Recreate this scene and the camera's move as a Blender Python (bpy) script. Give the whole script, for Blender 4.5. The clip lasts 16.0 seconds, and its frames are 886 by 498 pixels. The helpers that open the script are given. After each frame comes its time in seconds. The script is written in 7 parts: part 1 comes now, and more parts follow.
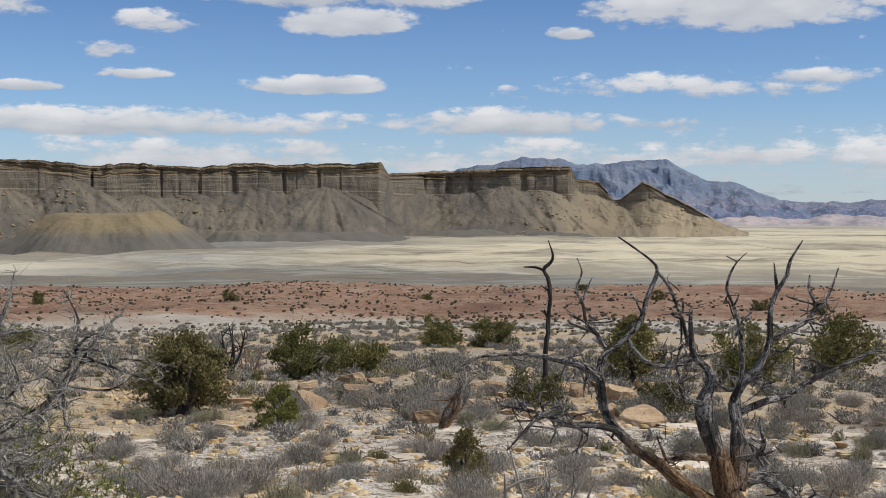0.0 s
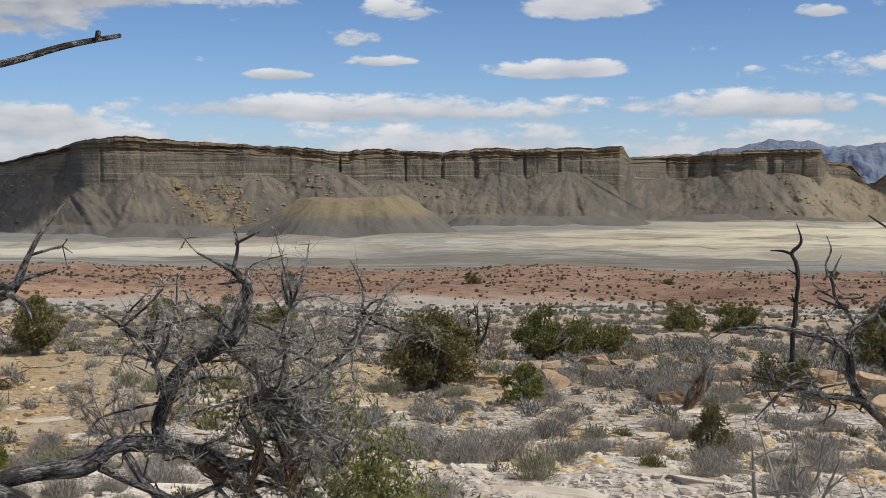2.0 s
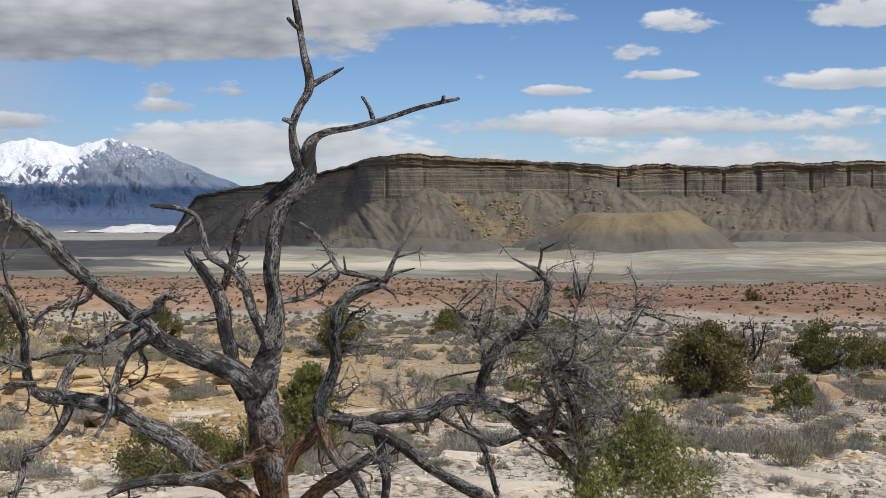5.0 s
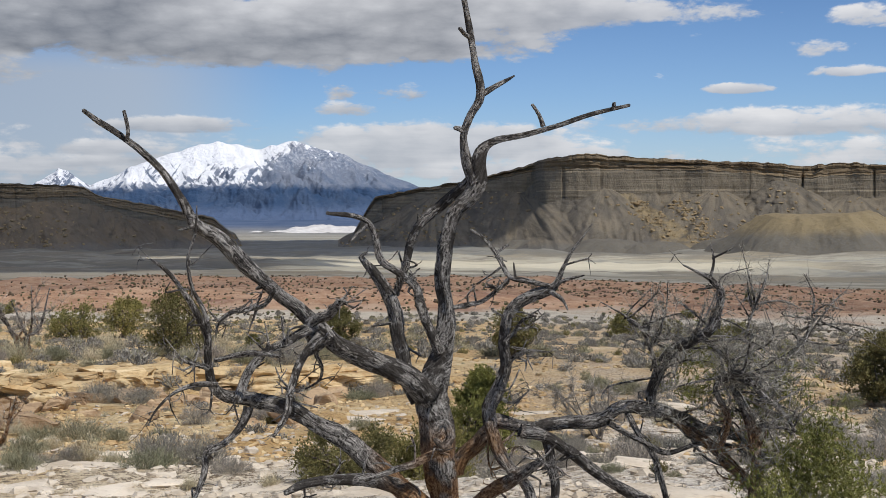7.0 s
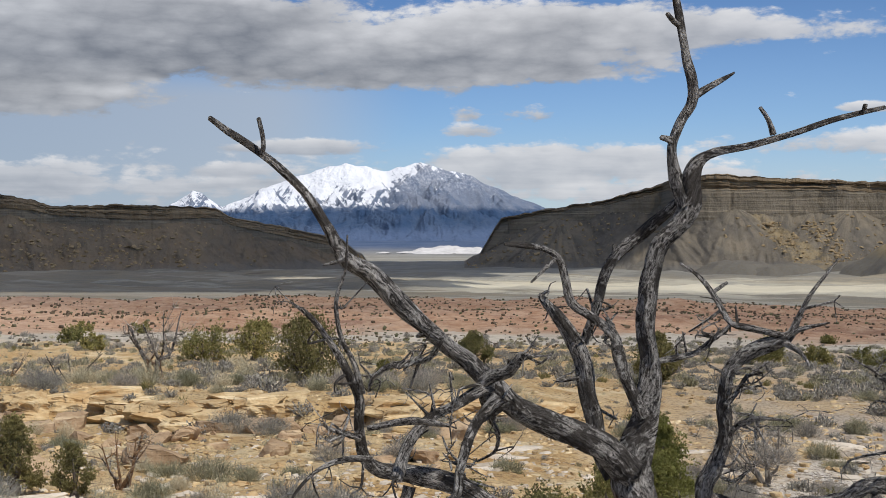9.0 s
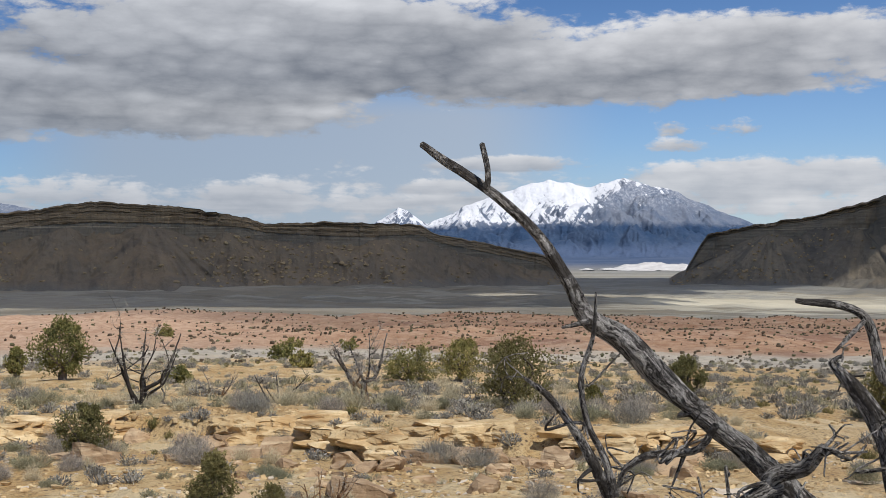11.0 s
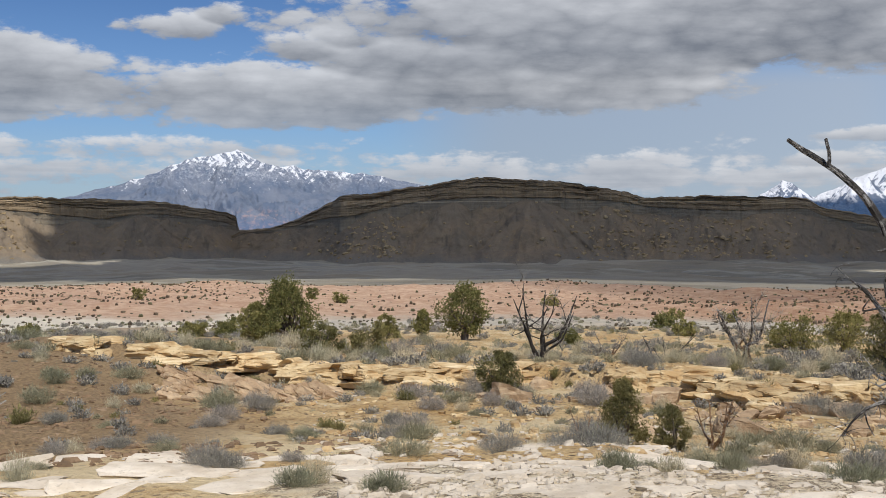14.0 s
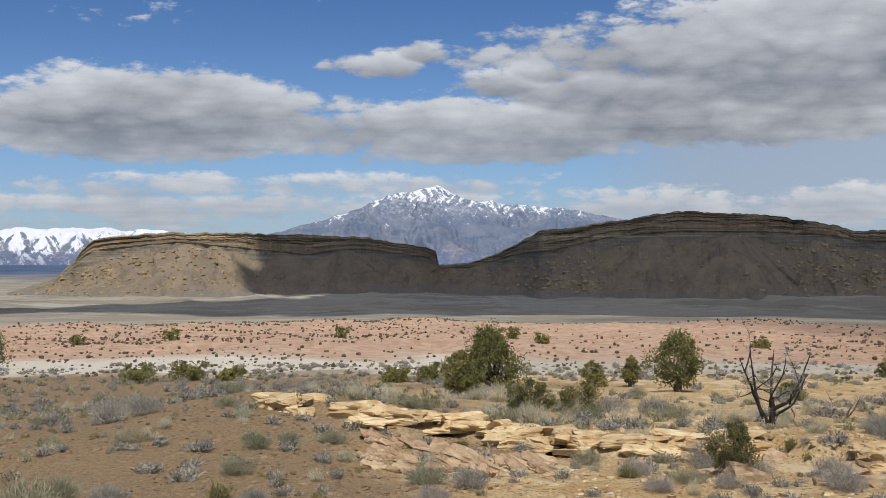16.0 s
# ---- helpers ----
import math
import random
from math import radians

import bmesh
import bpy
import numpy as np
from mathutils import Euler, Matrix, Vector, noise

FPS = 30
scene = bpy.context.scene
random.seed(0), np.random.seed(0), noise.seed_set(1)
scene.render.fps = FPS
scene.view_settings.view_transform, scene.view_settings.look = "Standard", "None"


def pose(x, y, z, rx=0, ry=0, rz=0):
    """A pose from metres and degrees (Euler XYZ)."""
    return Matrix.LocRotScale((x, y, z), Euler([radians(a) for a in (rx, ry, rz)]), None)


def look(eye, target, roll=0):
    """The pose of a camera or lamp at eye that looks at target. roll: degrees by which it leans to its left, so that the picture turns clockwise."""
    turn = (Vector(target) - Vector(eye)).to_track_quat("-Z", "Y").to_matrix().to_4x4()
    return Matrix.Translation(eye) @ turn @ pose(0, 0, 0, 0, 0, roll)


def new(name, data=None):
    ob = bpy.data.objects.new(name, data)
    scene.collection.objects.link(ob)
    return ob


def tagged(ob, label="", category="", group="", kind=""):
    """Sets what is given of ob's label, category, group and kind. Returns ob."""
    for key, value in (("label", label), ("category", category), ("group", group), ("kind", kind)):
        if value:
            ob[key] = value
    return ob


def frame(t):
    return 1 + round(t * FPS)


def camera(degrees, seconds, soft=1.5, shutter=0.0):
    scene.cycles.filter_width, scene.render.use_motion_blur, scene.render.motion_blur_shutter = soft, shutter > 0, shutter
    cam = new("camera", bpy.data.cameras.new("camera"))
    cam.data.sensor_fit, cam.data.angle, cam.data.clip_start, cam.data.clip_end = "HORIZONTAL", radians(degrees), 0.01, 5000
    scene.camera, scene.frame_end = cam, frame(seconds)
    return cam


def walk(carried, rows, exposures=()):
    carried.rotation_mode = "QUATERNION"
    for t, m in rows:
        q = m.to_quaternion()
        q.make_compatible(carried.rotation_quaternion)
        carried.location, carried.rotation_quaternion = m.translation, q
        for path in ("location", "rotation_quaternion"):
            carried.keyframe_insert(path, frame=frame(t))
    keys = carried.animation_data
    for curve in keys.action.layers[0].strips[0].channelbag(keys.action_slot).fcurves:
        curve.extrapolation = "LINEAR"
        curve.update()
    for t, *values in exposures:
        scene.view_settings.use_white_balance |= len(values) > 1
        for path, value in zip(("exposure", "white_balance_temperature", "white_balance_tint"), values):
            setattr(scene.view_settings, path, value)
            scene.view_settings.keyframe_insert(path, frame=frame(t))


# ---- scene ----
# The place lies round the world's origin; bearings are degrees clockwise from +y.
LENS = 38.43
cam = camera(LENS, 16.0, soft=0.45)
EYE = 1.7


def aim(x, y, z, bearing, pitch, roll):
    """A camera pose from its place, its bearing, its pitch above level and its roll."""
    return pose(x, y, z, 90 + pitch, 0, -bearing) @ pose(0, 0, 0, 0, 0, -roll)


PATH = [
    (0, -0.04, 1.70, 1.61, -0.49, -1.57, -0.01),
    (0.5, -0.02, 1.60, 1.60, -3.08, -1.80, -0.00),
    (1, -0.03, 1.45, 1.59, -5.92, -2.04, -0.00),
    (1.5, -0.20, 1.57, 1.60, -8.65, -2.24, -0.02),
    (2, -0.09, 1.16, 1.58, -11.28, -2.28, 0.01),
    (2.5, 0.03, 0.70, 1.56, -13.58, -2.22, 0.03),
    (3, 0.04, 0.43, 1.58, -15.44, -2.11, 0.04),
    (3.5, 0.13, 0.08, 1.58, -17.47, -1.86, 0.01),
    (4, 0.21, -0.25, 1.59, -19.40, -1.66, 0.01),
    (6.5, 0.71, -1.05, 1.62, -30.13, -1.64, 0.02),
    (7, 0.51, -0.78, 1.64, -31.69, -1.55, 0.02),
    (7.5, 0.08, -0.29, 1.66, -32.86, -1.47, 0.00),
    (8, -0.16, -0.06, 1.68, -34.19, -1.26, 0.05),
    (8.5, -0.32, 0.09, 1.68, -35.76, -1.02, 0.04),
    (8.7, -0.41, 0.18, 1.67, -36.44, -0.85, 0.02),
    (10.8, -1.68, 0.86, 1.99, -44.92, 0.17, -0.01),
    (11, -1.53, 1.09, 1.83, -46.48, 0.14, 0.01),
    (11.5, -1.34, 0.90, 1.83, -49.49, -0.05, 0.01),
    (12, -0.78, 0.37, 1.79, -52.39, -0.44, 0.01),
    (12.5, -0.18, -0.25, 1.76, -54.76, -0.94, -0.06),
    (13, 0.37, -0.69, 1.73, -57.71, -1.31, -0.08),
    (13.5, 0.82, -0.96, 1.71, -60.69, -1.33, -0.08),
    (14, 1.02, -1.09, 1.70, -63.44, -1.03, -0.04),
    (14.5, 1.01, -1.09, 1.66, -65.82, -0.50, 0.01),
    (15, 0.33, -0.77, 1.57, -68.09, 0.08, 0.09),
    (15.5, -0.74, -0.54, 1.82, -70.28, 0.44, 0.06),
    (16, -1.30, -0.56, 2.25, -72.36, 0.51, 0.02),
]
walk(cam, [(t, aim(*row)) for t, *row in PATH],
     exposures=[(0.0, 0.0), (16.0, 0.0)])

# ---- light ----
SUN_BEARING, SUN_HEIGHT = 104.0, 54.0
sun = new("sun", bpy.data.lights.new("sun", "SUN"))
sun.data.energy, sun.data.angle, sun.data.color = 3.85, radians(0.53), (1.0, 0.955, 0.89)
sun.matrix_world = look((0, 0, 0), (-math.sin(radians(SUN_BEARING)) * math.cos(radians(SUN_HEIGHT)),
                                    -math.cos(radians(SUN_BEARING)) * math.cos(radians(SUN_HEIGHT)),
                                    -math.sin(radians(SUN_HEIGHT))))


class Nodes:
    """A short way to write node trees."""

    def __init__(self, tree):
        self.tree = tree
        tree.nodes.clear()

    def put(self, socket, value):
        if isinstance(value, bpy.types.NodeSocket):
            self.tree.links.new(value, socket)
        elif value is not None:
            socket.default_value = value

    def add(self, kind, inputs=(), out=0, operation="", interpolation="", feature=""):
        node = self.tree.nodes.new(kind)
        if operation:
            node.operation = operation
        if interpolation:
            node.interpolation_type = interpolation
        if feature:
            node.feature = feature
        for key, value in dict(inputs).items():
            self.put(node.inputs[key], value)
        return node.outputs[out] if node.outputs else None

    def math(self, op, a, b=None, c=None):
        return self.add("ShaderNodeMath", {0: a, 1: b, 2: c}, operation=op)

    def vec(self, op, a, b=None, out=0):
        return self.add("ShaderNodeVectorMath", {0: a, 1: b}, out=out, operation=op)

    def scaled(self, a, k):
        return self.add("ShaderNodeVectorMath", {0: a, "Scale": k}, operation="SCALE")

    def xyz(self, x, y, z):
        return self.add("ShaderNodeCombineXYZ", {0: x, 1: y, 2: z})

    def split(self, v):
        node = self.tree.nodes.new("ShaderNodeSeparateXYZ")
        self.put(node.inputs[0], v)
        return node.outputs

    def span(self, v, a, b, c=0.0, d=1.0, smooth=True):
        return self.add("ShaderNodeMapRange", {"Value": v, 1: a, 2: b, 3: c, 4: d},
                        interpolation="SMOOTHSTEP" if smooth else "LINEAR")

    def noise(self, v, scale, detail=4.0, rough=0.55, out=0):
        return self.add("ShaderNodeTexNoise", {"Vector": v, "Scale": scale, "Detail": detail, "Roughness": rough}, out=out)

    def voronoi(self, v, scale, feature="F1", out=0):
        return self.add("ShaderNodeTexVoronoi", {"Vector": v, "Scale": scale}, out=out, feature=feature)

    def mix(self, k, a, b, blend="MIX"):
        node = self.tree.nodes.new("ShaderNodeMix")
        node.data_type, node.blend_type = "RGBA", blend
        for key, value in ((0, k), (6, a), (7, b)):
            if isinstance(value, tuple) and len(value) == 3:
                value = (*value, 1.0)
            self.put(node.inputs[key], value)
        return node.outputs[2]

    def ramp(self, v, stops):
        node = self.tree.nodes.new("ShaderNodeValToRGB")
        self.put(node.inputs[0], v)
        for _ in stops[2:]:
            node.color_ramp.elements.new(0.5)
        for element, (at, colour) in zip(node.color_ramp.elements, stops):
            element.position, element.color = at, (*colour, 1.0)
        return node.outputs[0]

    def bump(self, height, distance, strength=1.0, normal=None):
        return self.add("ShaderNodeBump", {"Height": height, "Distance": distance, "Strength": strength, "Normal": normal})


# clouds that stand in the sky: bearing, height, half width, half height (degrees), weight
CLOUDS = (
    (-4.4, 8.5, 3.3, 0.89, 1.00), (-18.5, 5.5, 1.5, 0.31, 0.80), (-14.2, 6.1, 1.6, 0.33, 0.80), (-6.2, 5.7, 3.6, 0.56, 1.00), (12.8, 8.8, 7.1, 1.40, 1.10),
    (5.2, 8.0, 1.1, 0.36, 0.80), (8.7, 5.5, 6.6, 0.56, 0.35), (15.9, 5.9, 3.1, 0.36, 0.50), (-13.8, 3.9, 12.2, 0.76, 0.75), (2.5, 4.0, 8.4, 0.76, 0.75),
    (-13.1, 8.3, 1.9, 0.66, 1.00), (-27.6, 8.9, 10.7, 1.15, 1.20), (-36.3, 5.4, 1.0, 0.56, 0.90), (-4.6, 9.9, 8.4, 1.27, 1.10), (-32.5, 3.0, 7.6, 1.22, 1.10),
    (-15.8, 3.9, 1.1, 0.23, 0.60), (-38.9, 8.1, 13.3, 2.55, 1.50), (-15.5, 7.1, 1.8, 0.56, 1.00), (-36.1, 4.7, 1.7, 0.51, 0.90), (-32.7, 3.8, 0.8, 0.28, 0.60),
    (-34.1, 2.7, 3.8, 1.07, 1.20), (-43.1, 3.9, 3.6, 0.41, 0.55), (-26.2, 2.7, 4.1, 0.76, 0.80), (-53.7, 8.9, 17.8, 3.19, 1.60), (-33.6, 8.8, 10.7, 1.91, 1.50),
    (-63.4, 7.2, 7.1, 2.04, 1.30), (-33.8, 5.4, 2.0, 0.69, 0.70), (-54.9, 2.5, 3.6, 0.87, 1.10), (-30.2, 3.1, 5.4, 1.15, 1.10), (-47.1, 2.8, 2.3, 0.56, 0.80),
    (-69.6, 7.8, 2.4, 0.92, 1.00), (-75.0, 8.6, 2.0, 0.87, 0.90), (-71.0, 5.5, 9.2, 1.91, 1.40), (-59.8, 6.1, 10.7, 1.78, 1.30), (-54.8, 2.1, 3.1, 0.71, 1.00),
    (-47.5, 2.3, 2.0, 0.46, 0.80), (-62.4, 9.0, 7.6, 1.15, 1.00), (-76.5, 8.7, 2.0, 0.66, 0.90), (-73.4, 9.2, 1.3, 0.66, 0.80), (-67.6, 8.3, 2.4, 0.97, 1.00),
    (-84.8, 6.0, 11.0, 2.68, 1.50), (-72.4, 5.5, 10.7, 2.04, 1.30), (-56.1, 7.6, 6.6, 3.31, 1.50), (-86.0, 3.2, 6.6, 0.76, 0.70), (-75.0, 3.3, 8.4, 0.66, 0.50))


def make_world():
    world = bpy.data.worlds.new("sky")
    scene.world = world
    world.use_nodes = True
    n = Nodes(world.node_tree)
    way = n.add("ShaderNodeTexCoord", out=0)
    x, y, z = n.split(way)
    bearing = n.math("MULTIPLY", n.math("ARCTAN2", x, y), 57.2958)
    height = n.math("MULTIPLY", n.math("ARCSINE", z), 57.2958)
    air = world.node_tree.nodes.new("ShaderNodeTexSky")
    air.sky_type, air.sun_disc = "NISHITA", False
    air.sun_elevation, air.sun_rotation = radians(SUN_HEIGHT), radians(SUN_BEARING)
    air.altitude, air.air_density, air.dust_density, air.ozone_density = 1500.0, 1.0, 0.35, 1.8
    sky = air.outputs[0]

    # heaped, flat-based clouds: how thick they are and how far up in its cloud a spot lies
    low = n.math("MAXIMUM", height, 0.5)
    depth = n.math("MULTIPLY", n.math("LOGARITHM", low, 2.718), 3.2)
    big = n.noise(n.xyz(n.math("MULTIPLY", bearing, 0.13), depth, 0.0), 0.75, 5.0, 0.55)
    rows = n.noise(n.xyz(n.math("MULTIPLY", bearing, 0.16), n.math("MULTIPLY", depth, 2.4), 5.0), 1.0, 6.0, 0.6)
    place = n.xyz(n.math("MULTIPLY", bearing, 0.5), n.math("MULTIPLY", height, 1.25), 3.0)
    place = n.vec("ADD", place, n.scaled(n.noise(place, 1.1, 5.0, 0.6, 1), 0.8))
    lumps_of = None
    for scale, share in ((0.55, 0.95), (1.3, 0.75), (2.9, 0.42), (6.5, 0.2)):
        lump = n.math("MULTIPLY", n.math("SUBTRACT", 0.5, n.voronoi(place, scale)), share)
        lumps_of = lump if lumps_of is None else n.math("ADD", lumps_of, lump)
    soft_lumps = n.math("ADD", n.math("MULTIPLY", n.math("SUBTRACT", 0.5, n.voronoi(place, 0.4)), 1.1), n.math("MULTIPLY", n.math("SUBTRACT", 0.5, n.voronoi(place, 1.3)), 0.7))
    wisps = n.noise(n.xyz(n.math("MULTIPLY", bearing, 1.1), n.math("MULTIPLY", height, 2.2), 9.0), 1.0, 6.0, 0.68)
    total, rise = n.math("SUBTRACT", 0.55, n.math("MULTIPLY", n.math("ABSOLUTE", n.math("SUBTRACT", height, 2.4)), 0.6)), n.span(height, 0.5, 4.0, -0.7, 0.7)
    above = n.span(height, 13.0, 22.0, -1.5, 0.15)
    total = n.math("MAXIMUM", total, above)
    for b, h, w, hh, weight in CLOUDS:
        u = n.math("MULTIPLY", n.math("SUBTRACT", bearing, b), 1.0 / w)
        v = n.math("MULTIPLY", n.math("SUBTRACT", height, h), 1.0 / hh)
        out = n.math("MAXIMUM", v, n.math("MULTIPLY", v, -1.5))
        d = n.math("SUBTRACT", 1.0, n.math("ADD", n.math("MULTIPLY", u, u), n.math("MULTIPLY", out, out)))
        d = n.math("MULTIPLY", n.math("MAXIMUM", d, -1.5), weight)
        rise = n.math("MULTIPLY_ADD", n.span(n.math("SUBTRACT", d, total), -0.3, 0.3), n.math("SUBTRACT", v, rise), rise)
        total = n.add("ShaderNodeMath", {0: total, 1: d, 2: 0.3}, operation="SMOOTH_MAX")
    ruffle = n.math("ADD", n.math("MULTIPLY", n.math("SUBTRACT", big, 0.5), 1.8), n.math("MULTIPLY", lumps_of, 0.75))
    ruffle = n.math("ADD", ruffle, n.math("MULTIPLY", n.math("SUBTRACT", wisps, 0.5), 1.0))
    here = n.math("ADD", n.math("MULTIPLY", total, 0.85), ruffle)
    cover = n.span(here, -0.05, 0.50)
    thick = n.span(here, 0.3, 1.7)
    shade = n.math("ADD", 0.46, n.math("MULTIPLY", rise, 0.52))
    shade = n.math("ADD", shade, n.math("ADD", n.math("MULTIPLY", soft_lumps, 0.38), n.math("MULTIPLY", lumps_of, 0.22)))
    shade = n.math("ADD", shade, n.math("MULTIPLY", n.math("SUBTRACT", rows, 0.5), 0.55))
    shade = n.math("SUBTRACT", shade, n.math("MULTIPLY", thick, 0.22))
    grey = n.mix(n.span(bearing, -16.0, -34.0), (5.0, 5.4, 6.2), (2.7, 2.85, 3.2))
    grey = n.mix(n.span(height, 6.5, 3.5), grey, (4.6, 5.0, 5.7))
    cloud = n.mix(n.math("MINIMUM", n.math("MAXIMUM", shade, 0.0), 1.0), grey, (9.2, 9.2, 9.4))
    veil = n.math("MULTIPLY", n.span(height, 5.5, 0.0), 0.5)
    rain = n.math("MULTIPLY", n.span(n.math("ABSOLUTE", n.math("ADD", bearing, 53.0)), 15.0, 7.0), n.span(height, 8.0, 6.0))
    veil = n.math("MAXIMUM", veil, n.math("MULTIPLY", rain, 0.8))
    clear = n.mix(n.span(height, 5.0, 14.0), (0.82, 0.98, 1.22), (0.56, 0.76, 1.04))
    base = n.mix(veil, n.mix(1.0, sky, clear, "MULTIPLY"), (5.9, 6.5, 7.4))
    west = n.mix(n.span(bearing, -20.0, -66.0), (1.0, 1.0, 1.0), (0.68, 0.73, 0.79))
    base = n.mix(1.0, base, west, "MULTIPLY")
    colour = n.mix(n.math("MULTIPLY", cover, 0.95), base, n.mix(0.5, cloud, n.mix(1.0, cloud, west, "MULTIPLY")))
    n.add("ShaderNodeOutputWorld", {"Surface": n.add("ShaderNodeBackground", {"Color": colour, "Strength": 0.085})})


make_world()

# ---- materials ----


def material(name, build):
    made = bpy.data.materials.new(name)
    made.use_nodes = True
    n = Nodes(made.node_tree)
    colour, rough, normal = build(n)
    shader = n.add("ShaderNodeBsdfPrincipled", {"Base Color": colour, "Roughness": rough, "Normal": normal, "Specular IOR Level": 0.25})
    n.add("ShaderNodeOutputMaterial", {"Surface": shader})
    return made


def place_of(n):
    return n.add("ShaderNodeNewGeometry", out=0)


def ground_look(n):
    p = place_of(n)
    x, y, z = n.split(p)
    r = n.math("SQRT", n.math("ADD", n.math("MULTIPLY", x, x), n.math("MULTIPLY", y, y)))
    bearing = n.math("MULTIPLY", n.math("ARCTAN2", x, y), 57.2958)
    wide = n.noise(p, 0.06, 5.0, 0.6)
    mid = n.noise(p, 0.7, 5.0, 0.65)
    fine = n.noise(p, 9.0, 4.0, 0.7)
    grit = n.voronoi(p, 22.0)
    # orange sand and its gravel
    sand = n.mix(n.span(mid, 0.3, 0.7), (0.52, 0.335, 0.14), (0.66, 0.50, 0.275))
    sand = n.mix(n.math("MULTIPLY", n.span(fine, 0.50, 0.64), 0.8), sand, (0.27, 0.155, 0.07))
    litter = n.voronoi(p, 5.5)
    sand = n.mix(n.math("MULTIPLY", n.span(grit, 0.30, 0.12), 0.6), sand, (0.66, 0.55, 0.38))
    sand = n.mix(n.math("MULTIPLY", n.span(litter, 0.30, 0.16), n.span(n.noise(p, 1.3, 3.0), 0.44, 0.54)), sand, (0.16, 0.11, 0.07))
    sand = n.mix(n.math("MULTIPLY", n.span(n.noise(p, 0.33, 5.0, 0.7), 0.5, 0.62), 0.75), sand, (0.76, 0.63, 0.40))
    sand = n.mix(n.math("MULTIPLY", n.span(bearing, -34.0, -20.0), n.span(n.noise(p, 0.2, 5.0, 0.65), 0.40, 0.58, 0.9, 0.35)), sand, n.mix(n.span(fine, 0.4, 0.62), (0.56, 0.49, 0.40), (0.33, 0.275, 0.22)))
    gravel = n.mix(n.span(fine, 0.35, 0.7), (0.35, 0.245, 0.135), (0.21, 0.145, 0.082))
    left = n.span(n.math("ADD", bearing, n.math("MULTIPLY", n.math("SUBTRACT", wide, 0.5), 40.0)), -67.0, -77.0)
    sand = n.mix(n.math("MULTIPLY", left, n.span(r, 13.0, 19.0)), sand, gravel)
    # pale rock pavement close by
    pale = n.mix(n.span(mid, 0.35, 0.7), (0.63, 0.555, 0.455), (0.80, 0.745, 0.655))
    pale = n.mix(n.math("MULTIPLY", n.span(bearing, -34.0, -52.0), 0.75), pale, n.mix(n.span(mid, 0.35, 0.7), (0.60, 0.46, 0.27), (0.76, 0.65, 0.45)))
    pale = n.mix(n.span(fine, 0.48, 0.68), pale, (0.36, 0.28, 0.18))
    pale = n.mix(n.math("MULTIPLY", n.span(litter, 0.28, 0.14), n.span(n.noise(p, 1.1, 3.0), 0.44, 0.55)), pale, (0.17, 0.135, 0.10))
    crust = n.noise(n.vec("MULTIPLY", p, (1.0, 1.0, 5.0)), 1.6, 6.0, 0.7)
    pale = n.mix(n.span(n.math("ABSOLUTE", n.math("SUBTRACT", crust, 0.5)), 0.022, 0.006), pale, (0.20, 0.15, 0.10))
    wob = n.math("ADD", r, n.math("MULTIPLY", n.math("SUBTRACT", n.noise(p, 0.25, 5.0, 0.65), 0.5), 22.0))
    reach = n.math("SUBTRACT", n.span(bearing, -34.0, -14.0, 13.5, 27.0), n.span(bearing, -70.0, -80.0, 0.0, 7.0))
    colour = n.mix(n.span(n.math("SUBTRACT", wob, reach), -1.5, 1.5), pale, sand)
    # grey-white clay band, red band, grey flats
    wobble = n.math("ADD", r, n.math("MULTIPLY", n.math("SUBTRACT", wide, 0.5), 60.0))
    clay = n.mix(n.span(mid, 0.3, 0.7), (0.56, 0.51, 0.42), (0.40, 0.36, 0.30))
    clay = n.mix(n.math("MULTIPLY", n.span(bearing, -66.0, -74.0), 0.7), clay, (0.74, 0.68, 0.56))
    red = n.mix(n.span(mid, 0.3, 0.72), (0.30, 0.165, 0.098), (0.47, 0.31, 0.20))
    red = n.mix(n.span(n.noise(p, 0.05, 4.0), 0.5, 0.7), red, (0.25, 0.14, 0.095))
    red = n.mix(n.math("MULTIPLY", n.span(n.noise(p, 0.22, 6.0, 0.72), 0.50, 0.60), 0.5), red, (0.52, 0.38, 0.27))
    red = n.mix(n.math("MULTIPLY", n.span(n.noise(p, 0.5, 5.0, 0.7), 0.56, 0.64), 0.45), red, (0.20, 0.12, 0.08))
    # sunlit west painted paler; the darker red elsewhere holds cloud shade in its colour
    red = n.mix(n.math("MULTIPLY", n.span(bearing, -46.0, -62.0), 0.7), red, n.mix(n.span(mid, 0.35, 0.65), (0.50, 0.32, 0.215), (0.64, 0.46, 0.33)))
    colour = n.mix(n.span(wobble, 86.0, 98.0), colour, clay)
    colour = n.mix(n.span(wobble, 114.0, 134.0), colour, red)
    stretch = n.vec("MULTIPLY", n.xyz(bearing, n.math("MULTIPLY", n.math("LOGARITHM", r, 2.718), 18.0), 0.0), (0.13, 1.0, 1.0))
    streak = n.noise(n.vec("ADD", stretch, n.scaled(n.noise(p, 0.004, 5.0, 0.6, 1), 2.2)), 0.75, 8.0, 0.66)
    blot = n.noise(p, 0.008, 6.0, 0.6)
    flats = n.ramp(n.math("ADD", n.math("MULTIPLY", streak, 0.6), n.math("MULTIPLY", blot, 0.4)),
                   [(0.38, (0.20, 0.165, 0.115)), (0.44, (0.30, 0.265, 0.195)), (0.49, (0.225, 0.205, 0.165)), (0.535, (0.40, 0.375, 0.30)), (0.57, (0.27, 0.265, 0.235)), (0.64, (0.45, 0.425, 0.345))])
